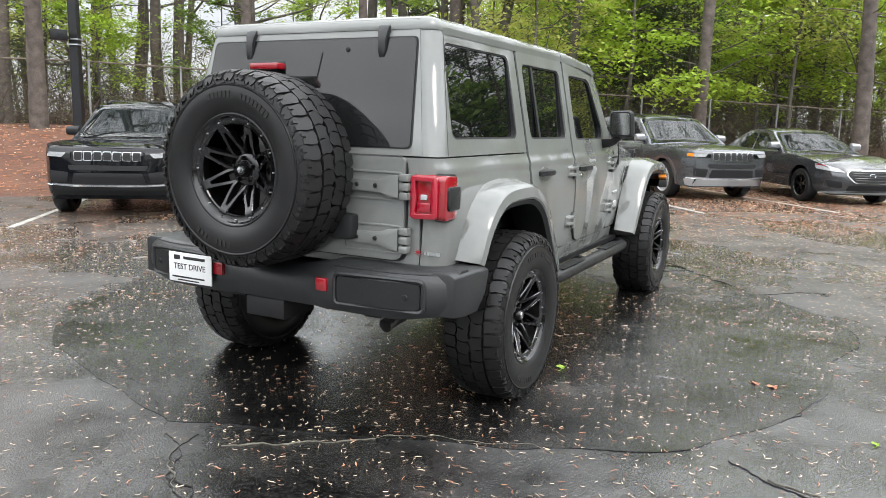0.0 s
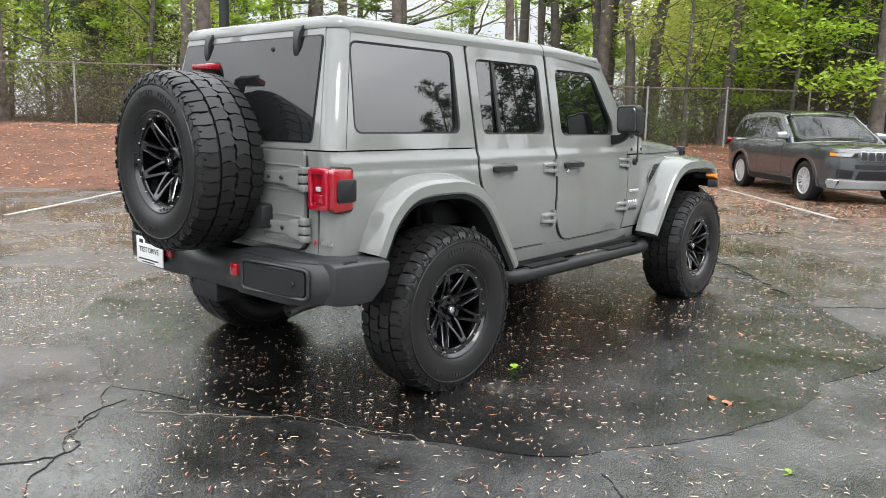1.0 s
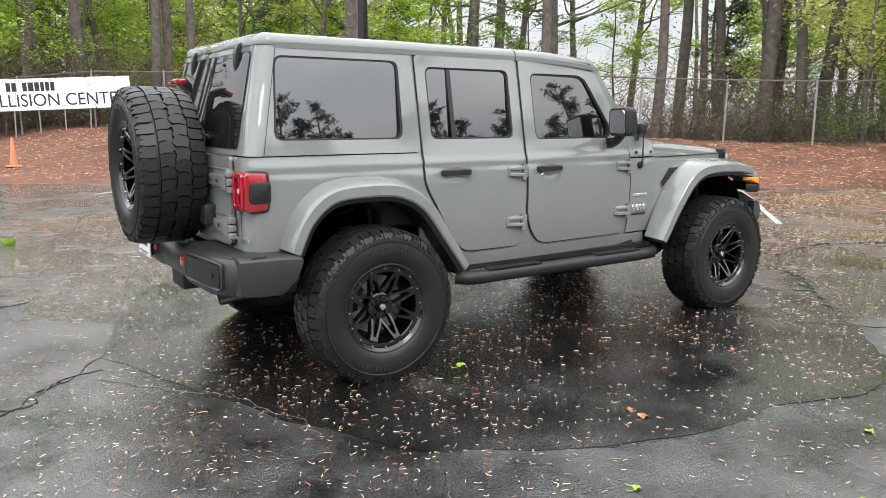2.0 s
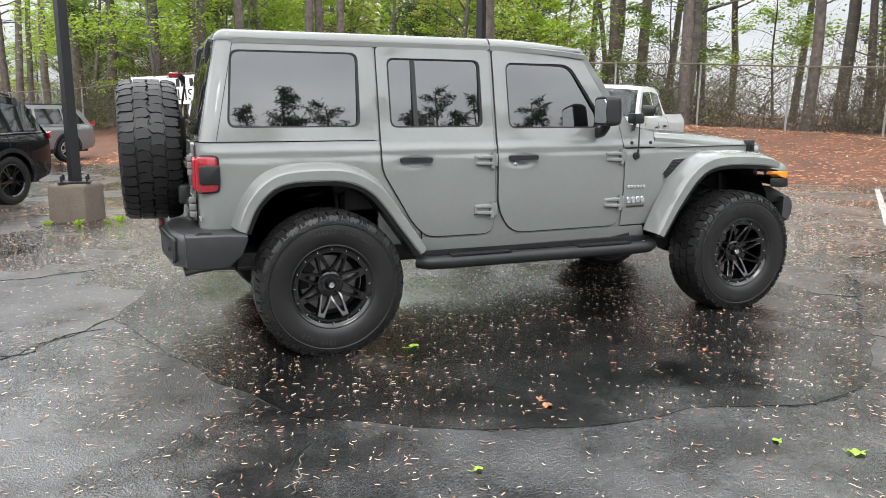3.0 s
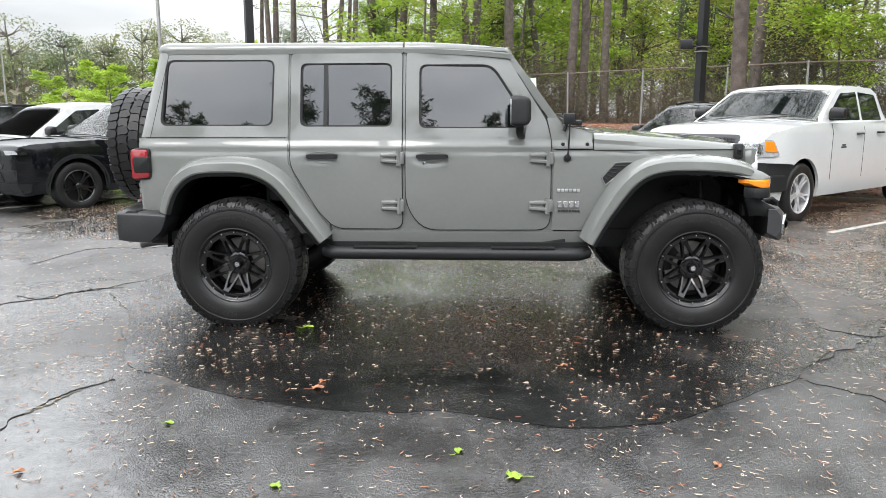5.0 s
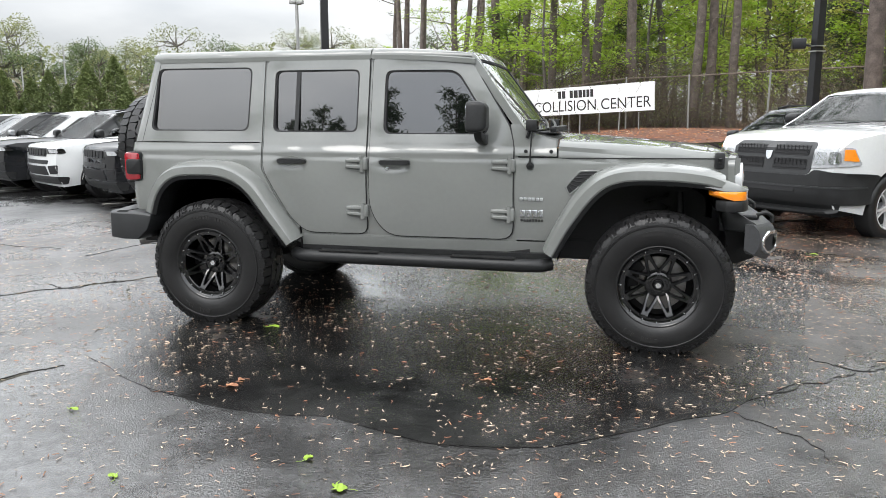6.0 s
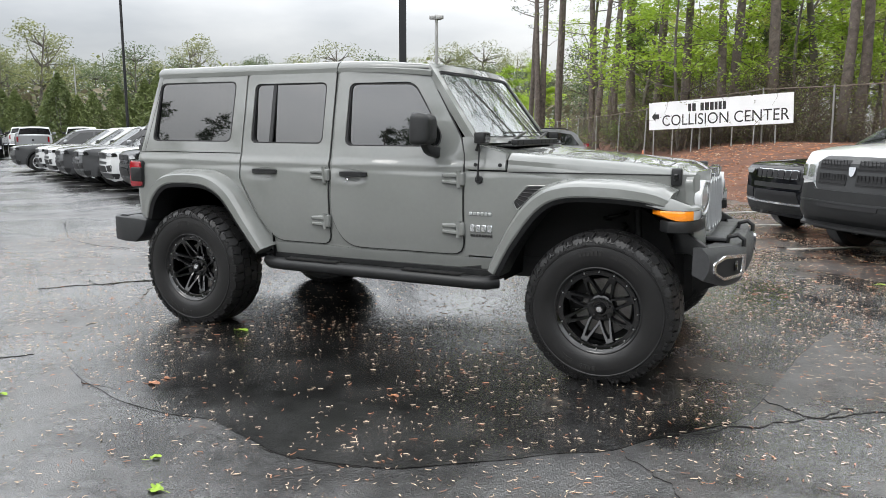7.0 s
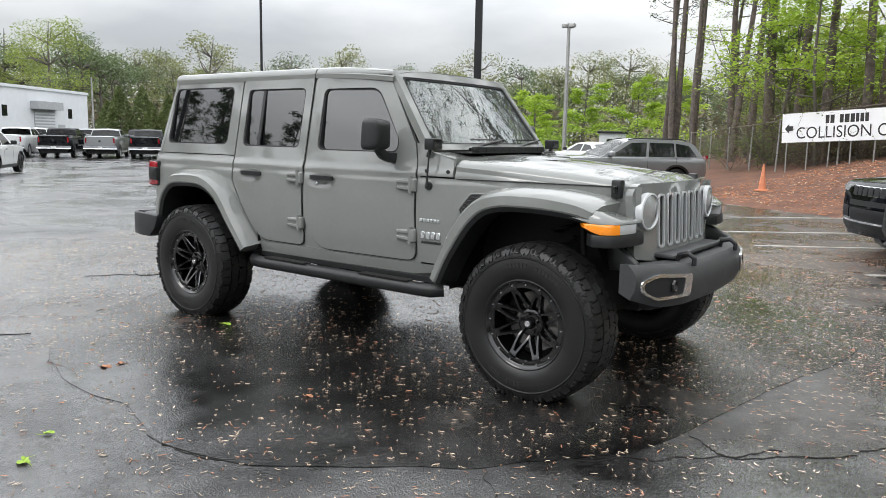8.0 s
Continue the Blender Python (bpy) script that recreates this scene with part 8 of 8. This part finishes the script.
def far_tree(label, seed, h, leaves, size=0.27, n=2600, narrow=0.30, conifer=False):
    rs = np.random.RandomState(seed)
    t = thing("tree", label, "tree", None, "distant trees")
    bm = bmesh.new()
    trunk = wander(rs, (0, 0, -0.3), (0, 0, 1), h * 0.92, 6, 0.04, 0.05)
    tube(bm, trunk, [0.22, 0.2, 0.17, 0.14, 0.1, 0.07, 0.03], 6)
    pos = []
    for k in range(26):
        f = rs.uniform(0.28 if not conifer else 0.5, 1.0)
        i = min(5, int(f * 6))
        a = rs.uniform(0, math.tau)
        L = h * narrow * math.sin(math.pi * min(1, (f - 0.12) * 1.05)) ** 0.7 * rs.uniform(0.5, 1.1)
        limb = wander(rs, trunk[i], (math.cos(a), math.sin(a), 0.5), L, 4, 0.2)
        tube(bm, limb, [0.09, 0.07, 0.05, 0.03, 0.02], 4, caps=False)
        c = limb[-1]
        for _ in range(n // 26):
            o = rs.normal(0, 1, 3)
            o *= rs.uniform(0.15, 1) ** 0.5 * h * 0.105 / np.linalg.norm(o)
            pos.append((c.x + o[0], c.y + o[1], c.z + o[2] * 0.7))
    part("trunk", bm, B_GREY, t, angle=60)
    cards("crown", leaves, t, pos, 0.6, size, 0.6, rs)
    return t


rnd = random.Random(7)


def spread_out(protos, places):
    """The first stands of each kind are the models themselves, the rest copies."""
    for k, (x, y, s) in enumerate(places):
        src = protos[k % len(protos)]
        z = bank_height(x, y) - 0.15 if beyond_edge(Vector((x, y, 0))) > 0 and -26 < x < 61 and -23 < y < 73 else fall(x, y)
        m = pose(x, y, z - 0.05, 0, 0, rnd.uniform(0, 360))
        if k < len(protos):
            ob = src
            ob.matrix_basis = m
        else:
            ob = copy_thing(src, m)
        ob.scale = (s * rnd.uniform(0.9, 1.1), s * rnd.uniform(0.9, 1.1), s)


def beyond_fence(lo, hi, segs=(0, 8), power=1.0):
    """A place outside the fence."""
    segs = list(zip(FENCE, FENCE[1:]))[segs[0]:segs[1]]
    ls = [(b - a).length for a, b in segs]
    q = rnd.uniform(0, sum(ls))
    for (a, b), L in zip(segs, ls):
        if q <= L:
            break
        q -= L
    d = (b - a).normalized()
    o = lo + (hi - lo) * rnd.random() ** power
    p = a + d * q + Vector((d.y, -d.x, 0)) * o
    return p.x, p.y


pick = random.Random(19)


def thinned(places, keep=0.35):
    """Fewer trees in the camera's bearings where the woods open on the sky, north-east of the lot."""
    return [p for p in places if not (40 < math.degrees(math.atan2(p[1] + 5.5, p[0] + 0.35)) < 60) or pick.random() < keep]


pines = [pine("tall pine tree with a bare reddish-grey trunk", 11 + k, 20 + 1.5 * k, 0.22 + 0.02 * (k % 3), 0.5 + 0.04 * k, 60) for k in range(4)]
KEY = [(8.7, 15.9, 1.05), (15.0, 18.5, 0.9), (17.0, 19.8, 0.85), (22.0, 2.0, 1.0), (23.6, -2.7, 1.1), (5.5, 25.2, 0.85), (6.4, 24.6, 0.75), (10.6, 20.3, 0.95), (16.8, 22.0, 0.8), (18.2, 17.8, 0.8), (20.6, 10.4, 0.95), (22.0, 10.9, 0.9),
       (14.6, 14.2, 0.85), (17.2, 11.9, 0.8), (-10.5, 38.4, 0.8), (-9.4, 38.6, 0.8), (-6.5, 36.0, 0.85), (-5.0, 34.3, 0.8), (-10.6, 38.9, 0.9), (-7.3, 38.4, 0.9), (-6.2, 37.7, 0.8), (1.4, 26.7, 0.95), (2.8, 25.8, 0.9), (5.0, 24.7, 1.0),
       (-12.6, 42.6, 0.9), (-9.0, 37.6, 0.85), (-3.4, 30.6, 1.0), (-2.2, 29.6, 0.9), (-0.4, 25.8, 0.9), (0.9, 25.4, 0.8)]
spread_out(pines, KEY + [(*beyond_fence(3, 34), rnd.uniform(0.6, 0.95)) for _ in range(20)])
under = [broadleaf("young broadleaf tree with fresh bright green leaves", 21, 6.5, 0.07, L_SPRING, 4000, 0.17, 0.22),
         broadleaf("slender broadleaf tree with light green spring leaves", 22, 8.0, 0.09, L_SPRING, 4200, 0.17, 0.30),
         broadleaf("young broadleaf tree with yellow-green spring leaves", 23, 7.0, 0.08, L_YELLOW, 3400, 0.14, 0.25),
         broadleaf("small broadleaf tree with mid-green leaves", 24, 5.5, 0.06, L_DARK, 3600, 0.15, 0.15),
         broadleaf("thin sapling with sparse yellow-green leaves", 25, 9.0, 0.08, L_YELLOW, 2400, 0.09, 0.3, 0.3)]
spread_out(under, thinned([(*beyond_fence(0.8, 12), rnd.uniform(0.75, 1.2)) for _ in range(64)] + [(*beyond_fence(10, 30, (0, 2)), rnd.uniform(0.9, 1.5)) for _ in range(22)] + [(*beyond_fence(8, 26, (4, 8)), rnd.uniform(0.9, 1.4)) for _ in range(14)], 0.35))
for x, y, k, h in ((22.6, 4.6, 0, 1.25), (24.4, 2.3, 1, 1.2), (26.0, -0.4, 0, 1.3), (27.8, -2.6, 2, 1.3), (21.0, 7.3, 2, 1.2), (29.5, -4.6, 0, 1.2)):
    copy_thing(under[k], pose(x, y, bank_height(x, y) - 0.2, 0, 0, 70 * x)).scale = (h, h, h)
tall = [broadleaf("tall broadleaf tree with sparse fresh leaves", 31, 15, 0.17, L_SPRING, 3800, 0.15, 0.30, 0.30),
        broadleaf("tall broadleaf tree with yellow-green spring leaves", 32, 17, 0.20, L_YELLOW, 3200, 0.15, 0.32, 0.28),
        broadleaf("tall grey-barked tree with thin mid-green foliage", 33, 16, 0.18, L_DARK, 3400, 0.15, 0.26, 0.28)]
spread_out(tall, thinned([(*beyond_fence(2, 30, (0, 2)), rnd.uniform(0.8, 1.15)) for _ in range(18)] + [(*beyond_fence(2, 24, (2, 8)), rnd.uniform(0.8, 1.15)) for _ in range(20)]))
for _ in range(16):
    x, y = beyond_fence(1.5, 9, (0, 3))
    copy_thing(tall[_ % 3], pose(x, y, bank_height(x, y) - 0.2, 0, 0, rnd.uniform(0, 360))).scale = (1.15, 1.15, rnd.uniform(1.0, 1.25))
shrubs = [brush("tangled brown and green undergrowth at the fence", 41, 2.0, L_DRY, 900), brush("leafy green undergrowth at the fence", 42, 1.7, L_DARK, 1500), brush("bare twiggy undergrowth at the fence", 43, 2.4, L_DRY, 500)]
spread_out(shrubs, [(*beyond_fence(1.2, 4.0, (0, 9)), rnd.uniform(0.7, 1.2)) for _ in range(34)] + [(*beyond_fence(3, 14), rnd.uniform(0.8, 1.5)) for _ in range(22)])
thickets = [thicket("dense brown tangle of vines and twigs behind the fence", 44, 3.0, L_DRY), thicket("tall twiggy thicket with olive leaves behind the fence", 45, 3.6, L_OLIVE)]
spread_out(thickets, [(*beyond_fence(2.1, 4.0, (1, 7)), rnd.uniform(0.85, 1.15)) for _ in range(30)] + thinned([(*beyond_fence(2.5, 9, (1, 7)), rnd.uniform(0.9, 1.3)) for _ in range(16)], 0.2))
young = [pine("young pine with dark green boughs behind the fence", 46 + k, 9 + k, 0.09, 0.22, 80) for k in range(2)]
spread_out(young, thinned([(*beyond_fence(2.0, 12, (1, 6)), rnd.uniform(0.75, 1.15)) for _ in range(20)], 0.0))
# lime-green clump past the fence's end
lime = broadleaf("low spreading tree with bright lime-green leaves", 51, 6.0, 0.10, L_SPRING, 5200, 0.20, 0.10, 0.5, group="distant trees")
spread_out([lime], [(-22, 50, 1.0), (-25, 48, 0.85), (-19, 54, 1.1), (-28, 53, 0.9), (-17, 58, 1.2), (-31, 57, 1.0), (-36, 60, 0.9)])
# conifer hedge across the lot
cyps = [cypress("dense conical green conifer in a hedge row", 61 + k, 4.6 + 0.5 * k) for k in range(3)]
spread_out(cyps, [(-62 + 28 * f, 34 + 11 * f + rnd.uniform(-0.6, 0.6), rnd.uniform(0.85, 1.15)) for f in frange(0, 1, 21)])
# distant tree line
far = [far_tree("distant broadleaf tree in light spring green", 71, 13, L_FARA), far_tree("distant pine tree with a dark crown", 72, 14, L_FARB, 0.26, 2600, 0.26, True), far_tree("distant broadleaf tree in mid green", 73, 12, L_FARB),
       far_tree("distant broadleaf tree with fresh green crown", 74, 14, L_FARA)]


def far_woods(name, label, leaves, n, seed, D0, D1, low, top):
    """The mass of undergrowth and crowns behind the single far trees."""
    rs = np.random.RandomState(seed)
    pos = []
    while len(pos) < n:
        a, D, f = radians(rs.uniform(100, 168)), rs.uniform(D0, D1), rs.uniform(0, 1)
        x, y = 5 + D * math.cos(a), -4.4 + D * math.sin(a)
        h = top * (0.80 + 0.42 * noise.noise(Vector((x * 0.09, y * 0.09, seed))) + 0.20 * noise.noise(Vector((x * 0.33, y * 0.33, seed))))
        z = low + (h - low) * f
        if noise.noise(Vector((x * 0.22, y * 0.22, z * 0.25 + seed))) > -0.22:
            pos.append((x, y, z))
    ob = cards(name, leaves, None, pos, 0.8, 1.0, 0.7, rs)
    return tagged(ob, label, "woods", kind="stuff")


far_woods("far_woods", "far spring woods in muted olive green", L_FARA, 11000, 3, 140, 172, 0.0, 14.5)
far_woods("far_woods", "far darker green woods and undergrowth", L_FARB, 9000, 11, 146, 176, 0.0, 13.0)
far_woods("bare_brush", "bare brown brush at the foot of the far woods", L_FARBR, 6500, 19, 104, 138, 0.0, 7.0)
places = []
for k in range(100):
    a = radians(104 + 62 * (k + rnd.random()) / 100)
    D = rnd.uniform(108, 170)
    places.append((5 + D * math.cos(a), -4.4 + D * math.sin(a), rnd.uniform(0.85, 1.3)))
spread_out(far, places)
# taller stand behind the workshop: one bright spring tree, dark pines beside it
spread_out([far_tree("tall distant tree with a bright spring-green crown", 77, 13, L_FARY, 0.21, 6500, 0.32)], [(5 + 88 * math.cos(radians(153.9)), -4.4 + 88 * math.sin(radians(153.9)), 1.08), (5 + 94 * math.cos(radians(155.4)), -4.4 + 94 * math.sin(radians(155.4)), 0.86)])
for az, D, k in ((151.8, 92, 1.0), (150.9, 97, 0.95), (152.6, 99, 1.08), (150.0, 104, 0.9), (156.6, 96, 1.0)):
    copy_thing(far[1], pose(5 + D * math.cos(radians(az)), -4.4 + D * math.sin(radians(az)), -0.4, 0, 0, 60 * D)).scale = (k, k, k)
# woods deep behind the fence
spread_out([far_tree("woodland tree behind the fence", 75, 15, L_SPRING, 0.4, 1200), far_tree("woodland tree behind the fence with light leaves", 76, 14, L_YELLOW, 0.5, 1000)], thinned([(*beyond_fence(22, 50, (0, 2)), rnd.uniform(0.8, 1.2)) for _ in range(30)] + [(*beyond_fence(18, 40, (5, 8)), rnd.uniform(0.7, 1.0)) for _ in range(16)], 0.1))
# tree belt on the near side of the lot, behind the camera
TOPS = ((-172, 17), (-150, 19), (-146, 18.5), (-140, 16.5), (-133, 15), (-129, 12.5), (-119, 13), (-112, 21), (-90, 22), (-66, 20), (-57, 18), (-45, 15.5), (-40, 18.5), (-24, 21), (-8, 22))


def top_at(az):
    for (a, h), (b, g) in zip(TOPS, TOPS[1:]):
        if a <= az <= b:
            return h + (g - h) * (az - a) / (b - a)
    return 9


behind_pine = [pine("pine tree at the far side of the lot", 81 + 4 * k, 15, 0.2, 0.32, 80, "trees across the lot", 0.36) for k in range(2)]
behind_broad = far_tree("broad tree at the far side of the lot", 82, 13, L_DARK, 0.85, 800, 0.36)
tall_row, low_row = [], []
for k in range(92):
    az = -170 + 160 * (k + rnd.random() * 0.9) / 92
    D = rnd.uniform(57, 66)
    tall_row.append((D * math.cos(radians(az)), D * math.sin(radians(az)), top_at(az) * rnd.uniform(0.78, 1.08) / 15))
for k in range(62):
    az = -170 + 160 * (k + rnd.random()) / 62
    D = rnd.uniform(60, 74)
    low_row.append((D * math.cos(radians(az)), D * math.sin(radians(az)), top_at(az) * rnd.uniform(0.50, 0.80) / 13))
spread_out(behind_pine, tall_row)
spread_out([behind_broad], low_row)
for x, y, k in ((-15.9, 45.2, 1.3), (-15.0, 45.6, 1.5), (-14.2, 44.6, 1.2)):
    copy_thing(shrubs[1], pose(x, y, bank_height(x, y) if beyond_edge(Vector((x, y, 0))) > 0 else fall(x, y), 0, 0, 40 * k)).scale = (k, k, k)


# ---- leaf litter ----
def strew(name, label, n, material, place, length, width, curl, seed, hgt=0.004):
    """Loose curved bits lying on the ground."""
    rs = np.random.RandomState(seed)
    V, F = [], []
    for _ in range(n):
        x, y = place(rs)
        g = bank_height(x, y) if beyond_edge(Vector((x, y, 0))) > 0 else fall(x, y)
        a = rs.uniform(0, math.tau)
        L = length * rs.uniform(0.4, 1.45)
        W = width * rs.uniform(0.7, 1.35)
        c = rs.normal(0, curl)
        k = len(V)
        px, py = x, y
        for t in range(4):
            w = W * (0.5, 1.0, 0.95, 0.4)[t]
            nx, ny = -math.sin(a) * w, math.cos(a) * w
            V += [(px + nx, py + ny, g + 0.0048), (px - nx, py - ny, g + 0.0048), (px, py, g + 0.005 + hgt * rs.uniform(0.5, 1.2))]
            px, py = px + math.cos(a) * L / 3, py + math.sin(a) * L / 3
            a += c / 3
        for j in (0, 3, 6):
            F += [(k + j, k + j + 3, k + j + 5, k + j + 2), (k + j + 1, k + j + 2, k + j + 5, k + j + 4)]
    me = bpy.data.meshes.new(name)
    me.from_pydata(V, [], F)
    me.materials.append(material)
    return tagged(new(name, me), label, "leaf litter", kind="stuff")


def near(rs):
    while True:
        x, y = rs.uniform(-5, 9), rs.uniform(-5.5, 8)
        d = 0.55 + 0.6 * noise.noise(Vector((x * 0.45, y * 0.45, 2.0))) + (0.25 if x > 2 else 0)
        if rs.uniform(0, 1.2) < d and -0.2 < d:
            return x, y


def bay(rs):
    s = rs.uniform(-10, 16)
    if s < 4 and rs.uniform(0, 1) > 0.4:
        s = rs.uniform(4, 16)
    p = lot(s, rs.uniform(3.5, 12.5))
    return p.x, p.y


strew("catkin_litter", "tan fallen catkins scattered over the wet asphalt", 30000, M_CATKIN, near, 0.025, 0.0019, 1.6, 3, 0.002)
strew("catkin_litter", "tan fallen catkins and bits along the parking bays", 9000, M_CATKIN, bay, 0.036, 0.0022, 1.2, 4, 0.003)
strew("leaf_litter", "brown and russet leaf bits on the asphalt", 8000, M_LEAFB, near, 0.030, 0.0022, 1.2, 5, 0.002)
strew("leaf_litter", "brown fallen leaves at the edge of the bank", 5200, M_LEAFB, bay, 0.05, 0.008, 0.5, 6)


def drift(rs):
    while True:
        x, y = rs.uniform(7.5, 17), rs.uniform(-6, 3.6)
        d = (x - 7.5) / 5 + 0.5 * noise.noise(Vector((x * 0.5, y * 0.5, 7.0)))
        if rs.uniform(0, 1) < d and beyond_edge(Vector((x, y, 0))) < 0:
            return x, y


strew("leaf_litter", "thick brown leaf litter washed up before the bank", 9500, M_LEAFB, drift, 0.045, 0.006, 0.7, 12)
strew("catkin_litter", "tan catkins drifted up before the bank", 5500, M_CATKIN, drift, 0.038, 0.004, 0.9, 13)


def on_bank(rs):
    while True:
        p = lot(rs.uniform(-14, 16), rs.uniform(11.6, 19))
        return p.x, p.y


strew("straw_litter", "loose pine straw and leaves on the bank", 6500, M_LEAFB, on_bank, 0.10, 0.012, 0.6, 8, 0.02)
strew("straw_litter", "pale loose leaves on the bank", 2600, M_CATKIN, on_bank, 0.05, 0.008, 0.5, 9, 0.012)


def leaf(x, y, size, rz, material, label):
    """A lobed leaf lying on the asphalt."""
    bm = bmesh.new()
    pts = []
    for k in range(20):
        a = math.tau * k / 20
        r = size * (0.62 + 0.38 * abs(math.cos(2.5 * a))) * (0.75 + 0.25 * math.cos(a))
        pts.append((r * math.cos(a), r * math.sin(a) * 0.8, 0.006 + 0.008 * abs(math.sin(a)) + 0.004 * math.sin(3 * a)))
    top = [bm.verts.new(p) for p in pts]
    low = [bm.verts.new((p[0], p[1], p[2] - 0.0012)) for p in pts]
    c0, c1 = bm.verts.new((0, 0, 0.007)), bm.verts.new((0, 0, 0.0055))
    for i in range(20):
        j = (i + 1) % 20
        bm.faces.new((c0, top[i], top[j]))
        bm.faces.new((c1, low[j], low[i]))
        bm.faces.new((top[i], low[i], low[j], top[j]))
    tube(bm, [(-size * 0.2, 0, 0.006), (-size * 0.8, 0.004, 0.005), (-size * 1.3, 0.02, 0.007)], 0.0015, 4)
    ob = part("fallen_leaf", bm, material)
    ob.matrix_basis = pose(x, y, 0.0, 0, 0, rz)
    return tagged(ob, label, "leaf", "fallen leaves")


for x, y, s, rz in ((0.475, -1.005, 0.05, 20), (1.545, -2.83, 0.035, 70), (1.785, -3.04, 0.045, 200), (4.71, 2.88, 0.05, 10), (0.86, -3.16, 0.035, 140), (1.75, -3.02, 0.025, 300), (-1.2, -2.4, 0.03, 60), (0.2, -2.6, 0.03, 10)):
    leaf(x, y, s, rz, M_LEAFG, "fresh yellow-green leaf lying on wet asphalt")
for x, y, s, rz in ((0.784, -2.12, 0.045, 30), (0.80, -2.02, 0.03, 250), (-0.2, -3.1, 0.03, 40), (2.6, -2.9, 0.03, 80), (3.2, -3.2, 0.03, 180), (2.1, -1.7, 0.03, 20), (2.4, -3.6, 0.03, 110)):
    leaf(x, y, s, rz, M_LEAFB, "russet brown leaf lying on wet asphalt")


def weed_tuft(x, y, size, seed):
    """A few grass blades and small leaves at a footing."""
    rs = np.random.RandomState(seed)
    bm = bmesh.new()
    for _ in range(46):
        a, r = rs.uniform(0, math.tau), rs.uniform(0, size * 0.45)
        b = Vector((r * math.cos(a), r * math.sin(a), 0))
        h = size * rs.uniform(0.35, 1.0)
        lean = Vector((math.cos(a), math.sin(a), 0)) * h * rs.uniform(0.2, 0.9)
        w = Vector((-math.sin(a), math.cos(a), 0)) * size * 0.05
        m = b + lean * 0.4 + Vector((0, 0, h * 0.7))
        t = b + lean + Vector((0, 0, h * 0.8))
        q = [bm.verts.new(p) for p in (b - w, b + w, m + w, t, m - w)]
        bm.faces.new(q)
    ob = part("weed_tuft", bm, L_SPRING, angle=0)
    ob.matrix_basis = pose(x, y, fall(x, y), 0, 0, 0)
    return tagged(ob, "small green weed tuft at the concrete footing", "weed", "weeds at the footing")


for k, (x, y, s) in enumerate(((-2.18, 5.30, 0.12), (-1.82, 5.14, 0.15), (-1.35, 5.33, 0.16), (-1.48, 5.20, 0.10))):
    weed_tuft(x, y, s * 0.6, 90 + k)
